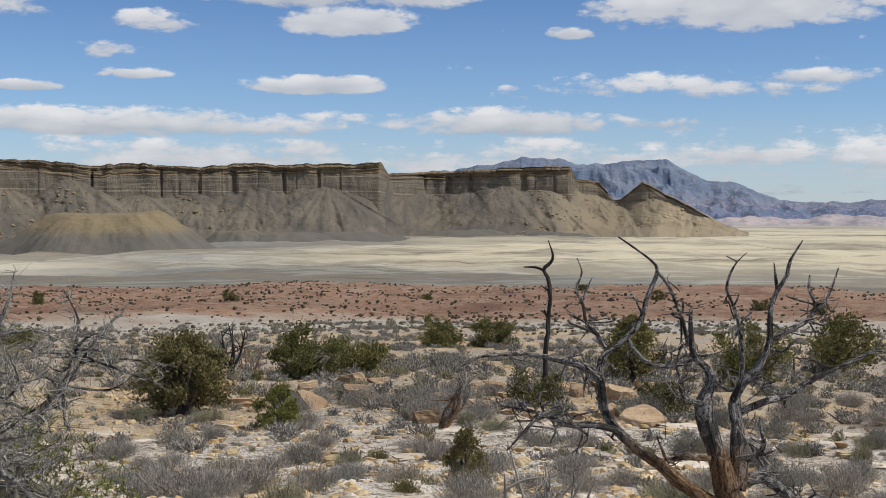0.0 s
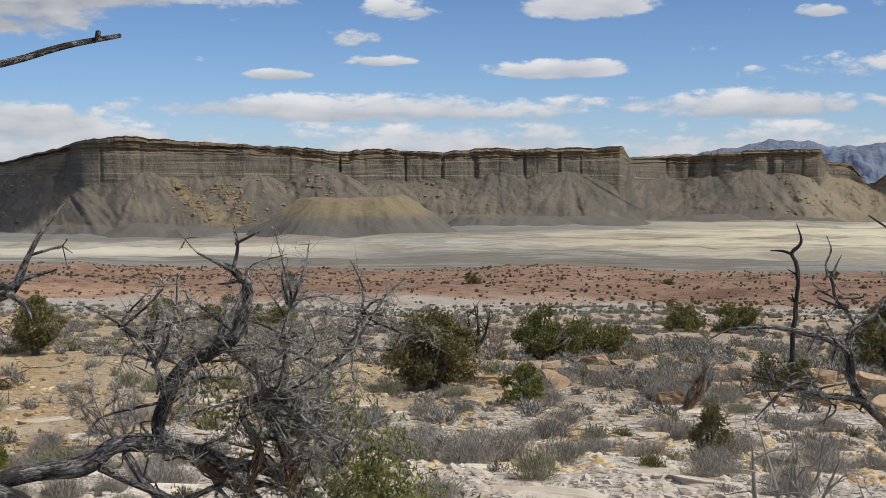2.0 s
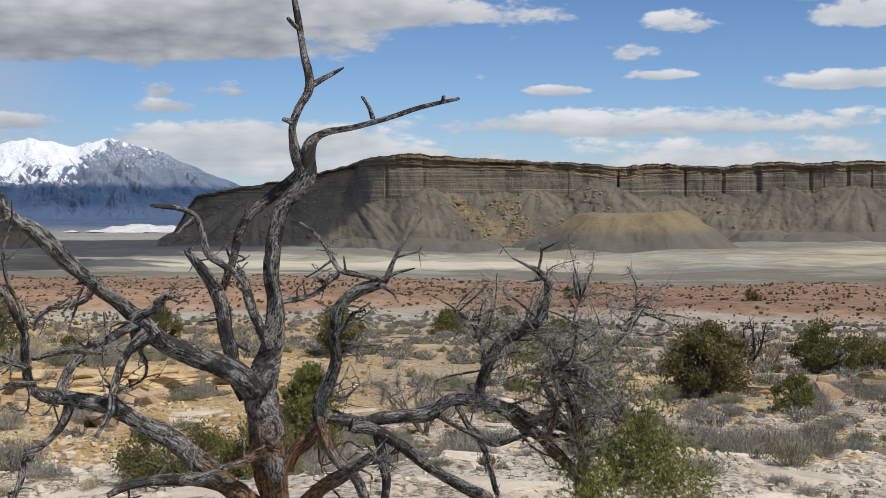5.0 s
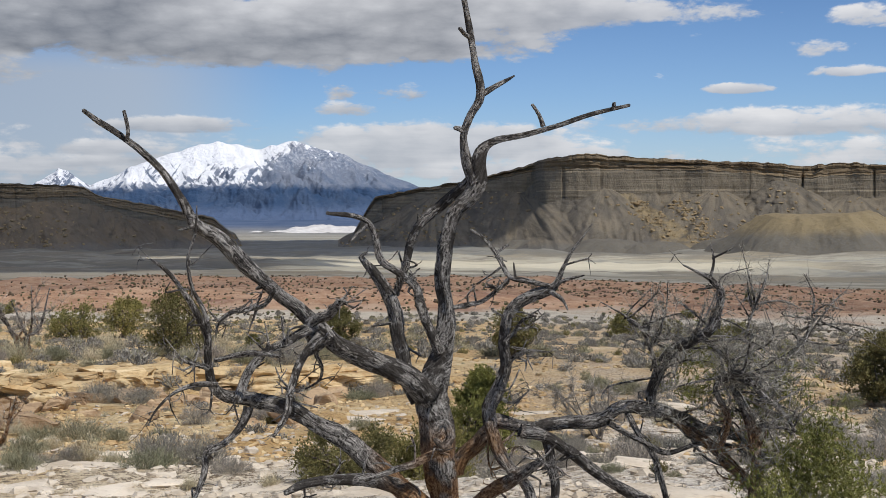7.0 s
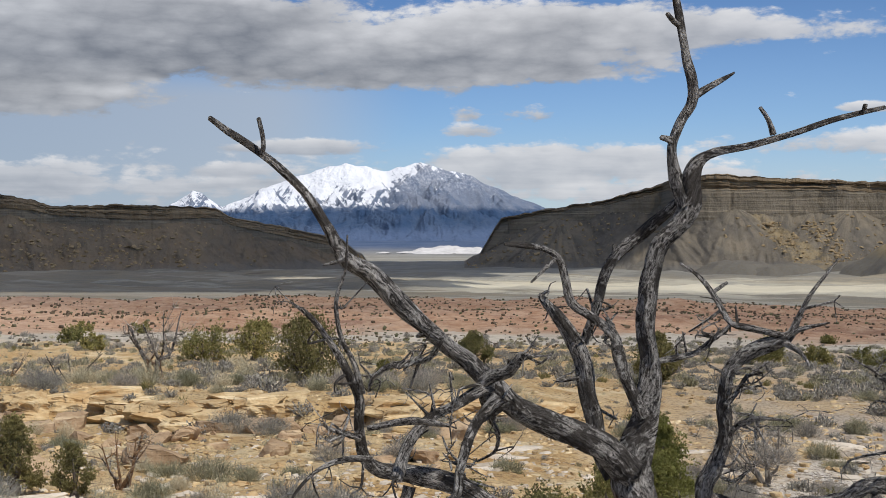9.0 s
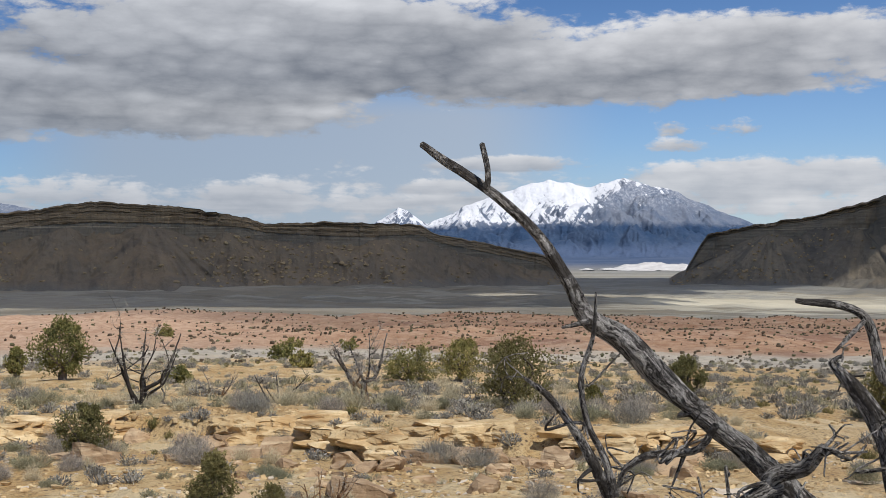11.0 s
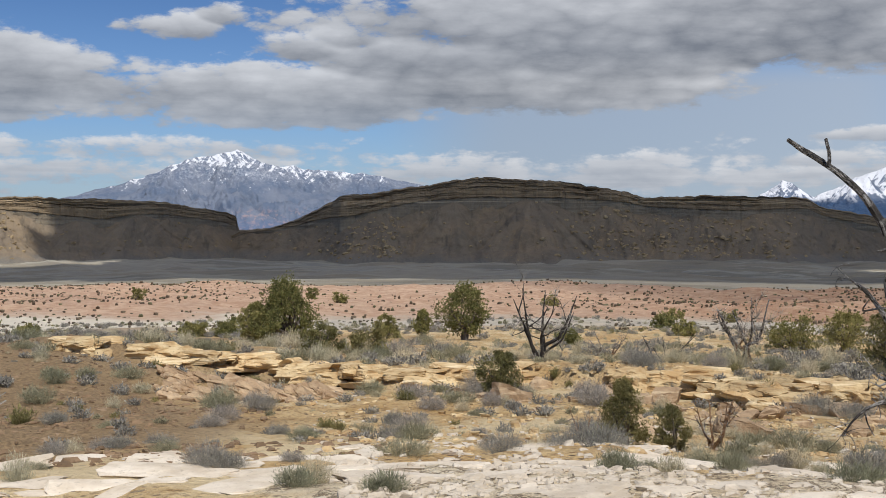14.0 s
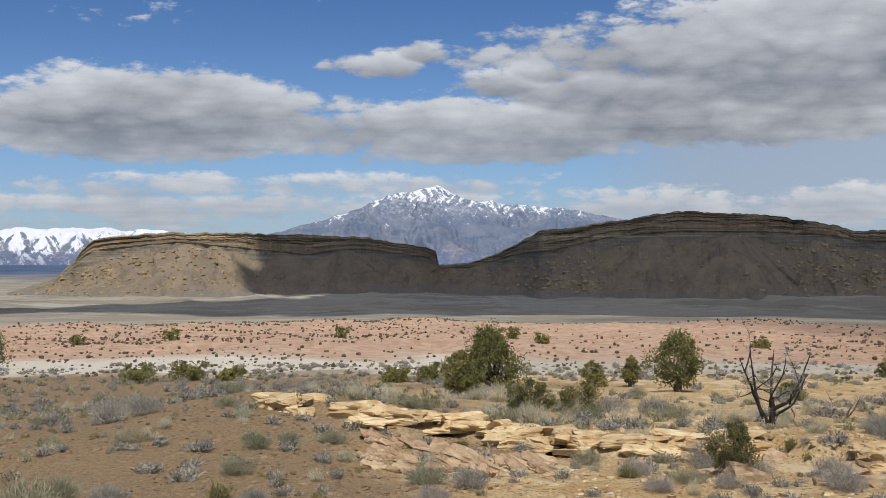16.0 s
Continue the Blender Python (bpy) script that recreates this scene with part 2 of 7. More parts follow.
    # sunlit yellow of the eastern flats put into the colour
    gold = n.math("MULTIPLY", n.span(bearing, -12.0, 0.0), n.math("MULTIPLY", n.span(r, 400.0, 600.0), n.span(streak, 0.35, 0.55)))
    flats = n.mix(n.math("MULTIPLY", gold, 0.85), flats, (0.60, 0.53, 0.37))
    # cream clay strip painted sunlit-bright, and the blue-grey clay below the cliffs
    off = n.math("ADD", r, n.math("MULTIPLY", n.math("SUBTRACT", streak, 0.5), 500.0))
    strip = n.math("MULTIPLY", n.math("MULTIPLY", n.span(off, 390.0, 460.0), n.span(off, 760.0, 620.0)), n.math("MULTIPLY", n.span(bearing, -41.0, -35.0), n.span(bearing, -13.0, -19.0)))
    flats = n.mix(n.math("MULTIPLY", strip, 0.7), flats, (0.66, 0.61, 0.47))
    bluish = n.math("MULTIPLY", n.span(off, 800.0, 950.0), n.span(bearing, 2.0, -6.0))
    flats = n.mix(n.math("MULTIPLY", n.span(bearing, -38.0, -46.0), n.span(blot, 0.42, 0.6, 0.0, 0.45)), flats, (0.40, 0.33, 0.23))
    bluish = n.math("MULTIPLY", bluish, n.span(bearing, -44.0, -38.0))
    flats = n.mix(n.math("MULTIPLY", bluish, 0.55), flats, (0.27, 0.265, 0.235))
    colour = n.mix(n.span(r, 240.0, 256.0), colour, flats)
    # far plain turns blue with distance: haze painted into the ground
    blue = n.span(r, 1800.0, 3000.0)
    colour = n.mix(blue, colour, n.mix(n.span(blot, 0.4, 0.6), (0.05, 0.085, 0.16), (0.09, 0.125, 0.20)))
    height = n.math("ADD", n.math("MULTIPLY", fine, 0.24), n.math("ADD", n.math("MULTIPLY", mid, 0.25), n.math("MULTIPLY", grit, 0.02)))
    return colour, 0.95, n.bump(height, 0.6, 1.0)


def cliff_look(n, dark=(0.20, 0.168, 0.124), light=(0.29, 0.248, 0.182)):
    p = place_of(n)
    x, y, z = n.split(p)
    warp = n.noise(p, 0.012, 4.0)
    level = n.math("ADD", z, n.math("MULTIPLY", warp, 7.0))
    strata = n.noise(n.xyz(n.math("MULTIPLY", x, 0.006), n.math("MULTIPLY", y, 0.006), n.math("MULTIPLY", level, 0.5)), 1.0, 7.0, 0.7)
    blot = n.noise(p, 0.03, 6.0, 0.6)
    colour = n.mix(n.span(strata, 0.36, 0.66), dark, light)
    colour = n.mix(n.math("MULTIPLY", n.span(blot, 0.42, 0.66), 0.6), colour, (0.235, 0.20, 0.15))
    stain = n.noise(n.xyz(n.math("MULTIPLY", x, 0.09), n.math("MULTIPLY", y, 0.09), n.math("MULTIPLY", z, 0.03)), 1.0, 4.0, 0.6)
    colour = n.mix(n.math("MULTIPLY", n.span(stain, 0.52, 0.68), 0.4), colour, (0.12, 0.09, 0.06))
    seam = n.math("ABSOLUTE", n.math("SUBTRACT", n.math("ADD", z, n.math("MULTIPLY", warp, 4.0)), 24.5))
    colour = n.mix(n.math("MULTIPLY", n.span(seam, 0.7, 0.3), n.span(blot, 0.3, 0.5)), colour, (0.40, 0.335, 0.24))
    fine = n.noise(n.vec("MULTIPLY", p, (1.0, 1.0, 0.4)), 0.25, 5.0, 0.6)
    return colour, 0.95, n.bump(n.math("ADD", fine, n.math("MULTIPLY", strata, 0.7)), 2.2, 0.9)


def shale_look(n):
    p = place_of(n)
    x, y, z = n.split(p)
    bearing = n.math("MULTIPLY", n.math("ARCTAN2", x, y), 57.2958)
    blot = n.noise(p, 0.02, 6.0, 0.62)
    fine = n.noise(p, 0.5, 6.0, 0.7)
    streak = n.noise(n.add("ShaderNodeTexCoord", out=2), 1.3, 7.0, 0.66)
    shale = n.mix(n.span(blot, 0.36, 0.64), (0.165, 0.146, 0.118), (0.25, 0.212, 0.155))
    shale = n.mix(n.math("MULTIPLY", n.span(streak, 0.5, 0.62), 0.75), shale, (0.135, 0.122, 0.103))
    shale = n.mix(n.math("MULTIPLY", n.span(streak, 0.46, 0.37), 0.35), shale, (0.31, 0.265, 0.195))
    shale = n.mix(n.math("MULTIPLY", n.span(fine, 0.52, 0.72), 0.45), shale, (0.13, 0.10, 0.07))
    # yellow rockfall, the sunlit east end painted golden and blue-grey clay at the foot
    drop = n.math("SUBTRACT", 15.0, z)
    aside = n.math("ABSOLUTE", n.math("ADD", bearing, n.math("SUBTRACT", 23.2, n.math("MULTIPLY", drop, 0.06))))
    aside = n.math("DIVIDE", aside, n.math("ADD", 0.4, n.math("MULTIPLY", n.math("MAXIMUM", drop, 0.0), 0.026)))
    yellow = n.math("MULTIPLY", n.span(aside, 1.0, 0.5), n.span(n.noise(p, 0.12, 6.0, 0.75), 0.36, 0.62))
    shale = n.mix(n.math("MULTIPLY", yellow, 0.7), shale, (0.40, 0.305, 0.16))
    shale = n.mix(n.math("MULTIPLY", n.span(bearing, 3.0, 6.0), 0.5), shale, (0.45, 0.36, 0.22))
    shale = n.mix(n.math("MULTIPLY", n.span(bearing, -36.0, -42.0), n.span(n.noise(p, 0.022, 7.0, 0.7), 0.44, 0.62, 0.05, 0.5)), shale, (0.37, 0.27, 0.16))
    shale = n.mix(n.math("MULTIPLY", n.span(bearing, -36.0, -42.0), n.span(n.noise(p, 0.05, 6.0, 0.7), 0.5, 0.64, 0.0, 0.5)), shale, (0.11, 0.093, 0.072))
    shale = n.mix(n.math("MULTIPLY", n.span(bearing, -36.0, -42.0), 0.4), shale, (0.235, 0.175, 0.115))
    # gully shade painted as dark streaks down the slope, without hollows beneath
    gully = n.noise(n.xyz(n.math("MULTIPLY", bearing, 2.6), n.math("MULTIPLY", z, 0.05), 4.0), 1.0, 6.0, 0.68)
    shale = n.mix(n.math("MULTIPLY", n.span(gully, 0.54, 0.66), 0.55), shale, (0.10, 0.088, 0.07))
    toe = n.span(n.math("ADD", z, n.math("MULTIPLY", blot, 26.0)), -6.0, -16.0)
    shale = n.mix(n.math("MULTIPLY", toe, 0.65), shale, n.mix(n.span(fine, 0.4, 0.65), (0.225, 0.215, 0.19), (0.17, 0.165, 0.15)))
    return shale, 0.95, n.bump(fine, 1.6, 0.8)


def mountain_look(n):
    p = place_of(n)
    x, y, z = n.split(p)
    nz = n.split(n.add("ShaderNodeNewGeometry", out=1))[2]
    blot = n.noise(p, 0.012, 7.0, 0.65)
    fine = n.noise(p, 0.05, 6.0, 0.7)
    bearing = n.math("MULTIPLY", n.math("ARCTAN2", x, y), 57.2958)
    # the blue of distant haze is painted into the rock
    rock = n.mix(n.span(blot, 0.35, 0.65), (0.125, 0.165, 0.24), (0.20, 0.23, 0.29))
    rock = n.mix(n.math("MULTIPLY", n.span(z, 70.0, 10.0), n.span(fine, 0.5, 0.62)), rock, (0.42, 0.31, 0.30))
    snowy = n.span(bearing, -27.0, -31.0)
    lean = n.math("MULTIPLY", z, 0.014)
    one_way = n.noise(n.xyz(n.math("ADD", n.math("MULTIPLY", bearing, 1.5), lean), n.math("MULTIPLY", z, 0.006), 0.0), 1.6, 7.0, 0.68)
    other = n.noise(n.xyz(n.math("SUBTRACT", n.math("MULTIPLY", bearing, 1.5), lean), n.math("MULTIPLY", z, 0.006), 7.0), 1.6, 7.0, 0.68)
    chute = n.math("SUBTRACT", n.math("MINIMUM", one_way, other), 0.44)
    tilt = n.math("SUBTRACT", nz, 0.72)
    line = n.math("ADD", z, n.math("ADD", n.math("MULTIPLY", chute, 700.0), n.math("ADD", n.math("MULTIPLY", n.math("SUBTRACT", fine, 0.5), 190.0), n.math("MULTIPLY", tilt, 190.0))))
    # deep snow on the western summit, a dusting on the eastern flank
    sunny = n.span(bearing, -41.5, -37.0, 120.0, 290.0)
    sunny = n.math("ADD", sunny, n.math("ADD", n.span(bearing, -54.0, -60.0, 0.0, 128.0), n.span(bearing, -82.0, -85.0, 0.0, -170.0)))
    snow = n.math("MULTIPLY", n.span(n.math("SUBTRACT", line, sunny), -12.0, 30.0), snowy)
    dust = n.math("MULTIPLY", n.span(n.math("SUBTRACT", n.math("ADD", z, n.math("MULTIPLY", n.math("SUBTRACT", fine, 0.5), 260.0)), 110.0), 0.0, 90.0), n.math("MULTIPLY", n.span(n.noise(p, 0.11, 6.0, 0.75), 0.44, 0.60), 0.38))
    snow = n.math("MAXIMUM", snow, n.math("MULTIPLY", dust, snowy))
    colour = n.mix(snow, rock, (0.80, 0.82, 0.86))
    # dark blue forest and haze painted over the lower slopes, more haze at the foot
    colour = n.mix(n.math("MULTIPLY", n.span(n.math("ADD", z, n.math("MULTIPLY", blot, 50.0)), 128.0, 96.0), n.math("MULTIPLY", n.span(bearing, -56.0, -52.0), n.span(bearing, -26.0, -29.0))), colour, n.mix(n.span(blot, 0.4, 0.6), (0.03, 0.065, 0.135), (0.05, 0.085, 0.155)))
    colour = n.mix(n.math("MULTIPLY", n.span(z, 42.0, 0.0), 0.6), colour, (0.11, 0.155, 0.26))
    return colour, 0.9, n.bump(n.math("ADD", fine, blot), 14.0, 0.8)


def plain_look(dark, light, scale, rough=0.9, depth=0.01, stretch=(1.0, 1.0, 1.0)):
    def build(n):
        p = n.vec("MULTIPLY", n.add("ShaderNodeTexCoord", out=3), stretch)
        grain, blot = n.noise(p, scale, 5.0, 0.65), n.noise(p, scale * 0.14, 4.0)
        tone = n.math("ADD", n.math("MULTIPLY", grain, 0.6), n.math("MULTIPLY", blot, 0.4))
        one = n.add("ShaderNodeObjectInfo", out=5)
        colour = n.mix(n.span(tone, 0.36, 0.64), dark, light)
        colour = n.mix(1.0, colour, n.mix(one, (0.85, 0.85, 0.85), (1.12, 1.12, 1.12)), "MULTIPLY")
        return colour, rough, n.bump(grain, depth, 0.8)
    return build


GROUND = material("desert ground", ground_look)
CLIFF = material("ledged sandstone", cliff_look)
CAPROCK = material("dark ledged caprock", lambda n: (lambda made: (n.mix(1.0, made[0], (1.02, 0.93, 0.82), "MULTIPLY"), made[1], made[2]))(cliff_look(n, (0.15, 0.122, 0.088), (0.35, 0.29, 0.20))))
SHALE = material("shale debris", shale_look)
ROCKFALL = material("tan fallen stone", plain_look((0.24, 0.175, 0.10), (0.42, 0.32, 0.18), 0.4, 0.95, 0.05))
MOUNTAIN = material("snowy mountain rock with painted haze", mountain_look)

# ---- the ground ----


def smooth(a, b, v):
    t = np.clip((np.asarray(v, float) - a) / (b - a), 0.0, 1.0)
    return t * t * (3 - 2 * t)


class Waves:
    """Smooth value noise on a grid, for whole arrays at once."""

    def __init__(self, seed):
        self.table = np.random.RandomState(seed).rand(256, 256)

    def one(self, x, y):
        xi, yi = np.floor(x).astype(int), np.floor(y).astype(int)
        fx, fy = x - xi, y - yi
        fx, fy = fx * fx * (3 - 2 * fx), fy * fy * (3 - 2 * fy)
        g = lambda i, j: self.table[i % 256, j % 256]
        return ((g(xi, yi) * (1 - fx) + g(xi + 1, yi) * fx) * (1 - fy) + (g(xi, yi + 1) * (1 - fx) + g(xi + 1, yi + 1) * fx) * fy) * 2 - 1

    def __call__(self, x, y, octaves=4, gain=0.5):
        x, y = np.asarray(x, float), np.asarray(y, float)
        total, size = 0.0, 1.0
        for k in range(octaves):
            total = total + size * self.one(x * 2 ** k + 17.3 * k, y * 2 ** k - 9.1 * k)
            size *= gain
        return total

    def ridged(self, x, y, octaves=4, gain=0.5):
        x, y = np.asarray(x, float), np.asarray(y, float)
        total, size = 0.0, 1.0
        for k in range(octaves):
            total = total + size * (1 - 2 * np.abs(self.one(x * 2 ** k + 5.7 * k, y * 2 ** k + 3.3 * k)))
            size *= gain
        return total


WAVES = Waves(4)
PROFILE = ((0, 0.0), (4, -0.15), (7, -0.35), (10, -0.75), (20.4, -2.04), (34, -2.8), (51, -3.75), (76, -5.35), (102, -6.8), (127, -8.0), (170, -9.35), (238, -10.7),
           (270, -12.5), (400, -17.0), (650, -23.8), (1000, -27.8), (1400, -31.5), (2000, -32.0), (3400, -16.0), (4900, 0.0))


def ledge_radius(b):
    """How far off the edge of the low rock ledge runs, by bearing."""
    return np.interp(b, [-100, -80, -72, -60, -50, -40, -30], [40, 39, 37, 33.5, 31, 30, 32]) + 1.3 * WAVES(np.asarray(b) * 0.3, 3.0, 3)


def ground_height(x, y):
    x, y = np.asarray(x, float), np.asarray(y, float)
    r, b = np.hypot(x, y), np.degrees(np.arctan2(x, y))
    z = np.interp(r, [p[0] for p in PROFILE], [p[1] for p in PROFILE])
    # tilt fitted to the camera's view: higher to the west, lower to the east
    z = z + 0.0058 * r * np.interp(b, [-75, -58, -46, -28, -14, 0], [0.85, 1.05, 0.35, 0.0, -0.95, -0.85]) * smooth(700, 300, r) * smooth(4, 14, r)
    near = smooth(2.0, 14.0, r)
    z = z + near * (0.16 * WAVES(x * 0.14, y * 0.14, 4) + 0.05 * WAVES(x * 1.1, y * 1.1, 3)) * smooth(600, 100, r)
    # low steps of bare rock in the slope close by
    step = (z + 0.25 * WAVES(x * 0.11, y * 0.11, 3)) * 4.0
    z = z + 0.2 * (smooth(0.2, 0.8, step - np.floor(step)) - (step - np.floor(step))) * smooth(8, 12, r) * smooth(34, 22, r)
    # the ledge: a step down towards the camera, behind which the ground is level
    d = r - ledge_radius(b)
    z = z + (0.3 * smooth(-0.5, 0.25, d) * smooth(22.0, 3.0, d) - 0.2 * smooth(-7, -0.8, d) * smooth(0.1, -0.5, d)) * smooth(-26, -36, b) * smooth(-88, -76, b)
    # a gravel mound, hummocks of the red band and soft swells of the flats
    z = z + 0.9 * np.exp(-((b + 83) / 7.0) ** 2 - ((r - 40) / 9.0) ** 2)
    z = z + smooth(100, 150, r) * smooth(290, 230, r) * (0.75 * WAVES.ridged(x * 0.021, y * 0.021, 4) + 0.42 * WAVES.ridged(x * 0.09, y * 0.09, 3) - 0.45)
    z = z + smooth(300, 500, r) * smooth(2000, 1000, r) * (2.2 * WAVES(x * 0.005, y * 0.005, 4) + 1.7 * WAVES.ridged(x * 0.016, y * 0.016, 4))
    z = z + 9.5 * smooth(-24, -4, b) * smooth(400, 1400, r) * smooth(4000, 2000, r)
    return z


def grid_mesh(name, verts, rows, cols, closed=False):
    """A sheet of quads from an array of points in rows and columns."""
    i = np.arange(rows - 1)[:, None] * cols
    j = np.arange(cols if closed else cols - 1)[None, :]
    k = (j + 1) % cols
    quads = np.stack([i + j, i + k, i + cols + k, i + cols + j], axis=-1).reshape(-1, 4)
    mesh = bpy.data.meshes.new(name)
    mesh.vertices.add(len(verts))
    mesh.vertices.foreach_set("co", np.asarray(verts, np.float32).ravel())
    mesh.loops.add(quads.size)
    mesh.loops.foreach_set("vertex_index", quads.astype(np.int32).ravel())
    mesh.polygons.add(len(quads))
    mesh.polygons.foreach_set("loop_start", np.arange(0, quads.size, 4, dtype=np.int32))
    mesh.polygons.foreach_set("use_smooth", np.ones(len(quads), bool))
    mesh.update(calc_edges=True)
    return mesh


def make_ground():
    bearings = np.concatenate([np.arange(-98, 24, 0.23), np.arange(24, 262, 2.0)])
    radii = np.concatenate([[0.0, 0.6, 1.2, 2.0, 3.0], np.geomspace(3.8, 275, 270), np.geomspace(282, 4980, 85)])
    bb, rr = np.meshgrid(np.radians(bearings[::-1]), radii)
    x, y = rr * np.sin(bb), rr * np.cos(bb)
    verts = np.stack([x, y, ground_height(x, y)], axis=-1).reshape(-1, 3)
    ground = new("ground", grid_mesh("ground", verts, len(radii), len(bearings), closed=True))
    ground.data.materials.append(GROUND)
    tagged(ground, "desert ground of orange sand, pale rock, red clay and grey flats", "ground", kind="structure")


make_ground()

# ---- mesas ----


MESA_RANGE = 1.45


def blurred(v, width):
    """v run through a soft moving mean."""
    k = np.hanning(2 * width + 1)
    return np.convolve(np.pad(v, width, mode="edge"), k / k.sum(), mode="valid")


def lumps(name, centres, sizes, seed, squash=0.7):
    """Many small angular stones in one mesh."""
    rng = np.random.RandomState(seed)
    g = (1 + 5 ** 0.5) / 2
    unit = np.array([(-1, g, 0), (1, g, 0), (-1, -g, 0), (1, -g, 0), (0, -1, g), (0, 1, g), (0, -1, -g), (0, 1, -g), (g, 0, -1), (g, 0, 1), (-g, 0, -1), (-g, 0, 1)]) / 1.9
    faces = np.array([(0, 11, 5), (0, 5, 1), (0, 1, 7), (0, 7, 10), (0, 10, 11), (1, 5, 9), (5, 11, 4), (11, 10, 2), (10, 7, 6), (7, 1, 8),
                      (3, 9, 4), (3, 4, 2), (3, 2, 6), (3, 6, 8), (3, 8, 9), (4, 9, 5), (2, 4, 11), (6, 2, 10), (8, 6, 7), (9, 8, 1)])
    n = len(centres)
    shape = unit[None] * rng.uniform(0.6, 1.35, (n, 12, 1)) * rng.uniform(0.6, 1.3, (n, 1, 3)) * np.array([1, 1, squash])
    verts = (np.asarray(centres)[:, None] + shape * np.asarray(sizes)[:, None, None]).reshape(-1, 3)
    tris = (faces[None] + 12 * np.arange(n)[:, None, None]).reshape(-1, 3)
    mesh = bpy.data.meshes.new(name)
    mesh.from_pydata(verts.tolist(), [], tris.tolist())
    return mesh


def make_mesa(name, label, outline, step=0.07, seed=1, clefts=(), falls=(), cap_from=0.875, fan_top=1.0):
    """A mesa seen along its length, a cliff half buried in cones of debris.
    outline rows: bearing, distance of the cliff, and the heights of the rim, the foot of the cliff and the toe, in degrees."""
    rows = np.array(outline, float)
    b = np.arange(rows[0, 0], rows[-1, 0] + step, step)[::-1]
    dist, rim, foot, toe = (np.interp(b, rows[:, 0], rows[:, k]) for k in (1, 2, 3, 4))
    dist = blurred(dist * MESA_RANGE, 3)
    foot, toe = blurred(foot, 16), blurred(toe, 22)
    w = Waves(seed)
    arc = np.radians(b) * 1200.0
    face = dist - 6.0 * w.ridged(arc * 0.011, 1.0, 2) - 1.6 * w(arc * 0.05, 2.0, 3)
    soft = blurred(face, 12)
    cut = np.zeros_like(b)
    for at, wide, deep in clefts:
        cut = np.maximum(cut, 0.42 * deep * smooth(1.0, 0.1, np.abs(b - at + 0.04 * w(at * 9.0, 5.0, 1)) / (wide * 0.75)))
    cut = cut + 1.0 * smooth(0.88, 0.98, w.ridged(arc * 0.03, 2.7, 1))
    blocky = np.round(2.2 * w(arc * 0.16, 14.0, 3)) / 2.2
    zr = EYE + dist * np.tan(np.radians(rim)) + 0.45 * w(arc * 0.03, 4.0, 3) + 0.6 * blocky
    zf = np.minimum(EYE + soft * np.tan(np.radians(foot)), zr - 3.0)
    flat = ground_height((soft - 70) * np.sin(np.radians(b)), (soft - 70) * np.cos(np.radians(b)))
    zt = np.minimum(flat, zf - 3.0)
    rng = np.random.RandomState(seed)
    fans, at = [], arc.min() - 40
    here = lambda v: float(np.interp(at, arc[::-1], v[::-1]))
    while at < arc.max() + 40:
        fans.append((at, here(zf) + rng.choice((-0.12, 0.05, 0.25, 0.5)) * rng.uniform(0.6, 1.2) * fan_top * (here(zr) - here(zf)), rng.uniform(1.3, 1.8)))
        at += rng.uniform(20, 85)
    for at, up in falls:
        at = math.radians(at) * 1200.0
        fans.append((at, here(zf) + up * (here(zr) - here(zf)), 1.75))
    zlow = zt - 6.0
    n_face, n_top = 124, 8
    cliff_r, talus_r, z_of, spoke_of = [], [], [], []
    for k in range(n_face):
        z = zlow + (zr - zlow) * k / (n_face - 1)
        v = (z - zf) / (zr - zf)
        # cliff: a smooth lower wall, thin ledges above it and an overhanging cap
        wavy = v + 0.03 * w(arc * 0.008, 3.0, 3)
        ledge = 0.8 * np.clip(wavy, -2, 1) + 0.25 * w(arc * 0.2, v * 2.2, 4, 0.55)
        for lv, set_back in ((0.24, 0.3), (0.36, 0.5), (0.60, 1.3), (0.67, 0.9), (0.74, 1.5), (0.82, 1.5)):
            ledge = ledge + set_back * smooth(lv - 0.012, lv + 0.012, wavy) * np.clip(0.5 + 0.9 * w(arc * 0.03, lv * 40, 3), 0, 1.4)
        ledge = ledge + 1.5 * w(arc * 0.025, v * 20.0, 3) * smooth(0.56, 0.72, v) + 1.2 * w(arc * 0.05, v * 1.5, 3)
        cap = -3.0 * smooth(cap_from, cap_from + 0.015, v) * (0.8 + 0.6 * blocky) + 2.0 * smooth(0.95, 0.96, v)
        if cap_from < 0.8:
            broken = np.clip(0.6 + 1.1 * w(arc * 0.035, 71.0, 3), 0, 1.4)
            cap = 0.5 * cap + broken * (1.5 * smooth(0.42, 0.44, wavy) - 1.2 * smooth(0.56, 0.58, wavy) + 1.6 * smooth(0.70, 0.72, wavy) - 1.5 * smooth(0.84, 0.86, wavy))
        cliff_r.append(face - 4.0 + ledge + cap + cut * (1 - 0.8 * smooth(0.72, 0.9, v + 0.1 * w(arc * 0.05, 3.3, 2))))
        # talus: cones that spread from the cliff, cut by rills, and a low apron
        reach = (zf + 2.5 * w(arc * 0.014, 61.0, 3) - 1.5 - z) * 1.25
        spoke = arc * 0.06
        lean = 3.0 * w(z * 0.03, arc * 0.02, 2)
        for at, top, slope in fans:
            blunt = 4.0 + 16.0 * ((at * 7.77) % 1.0)
            j = np.nonzero(np.abs(arc - at) < 115)[0]
            if not len(j):
                continue
            rise = np.clip((top - z[j]) * slope, 0, None)
            ribs = 1 + 0.06 * w.ridged(np.arctan2(arc[j] - at, rise + 6.0) * 7.0, at * 0.1, 2, 0.6)
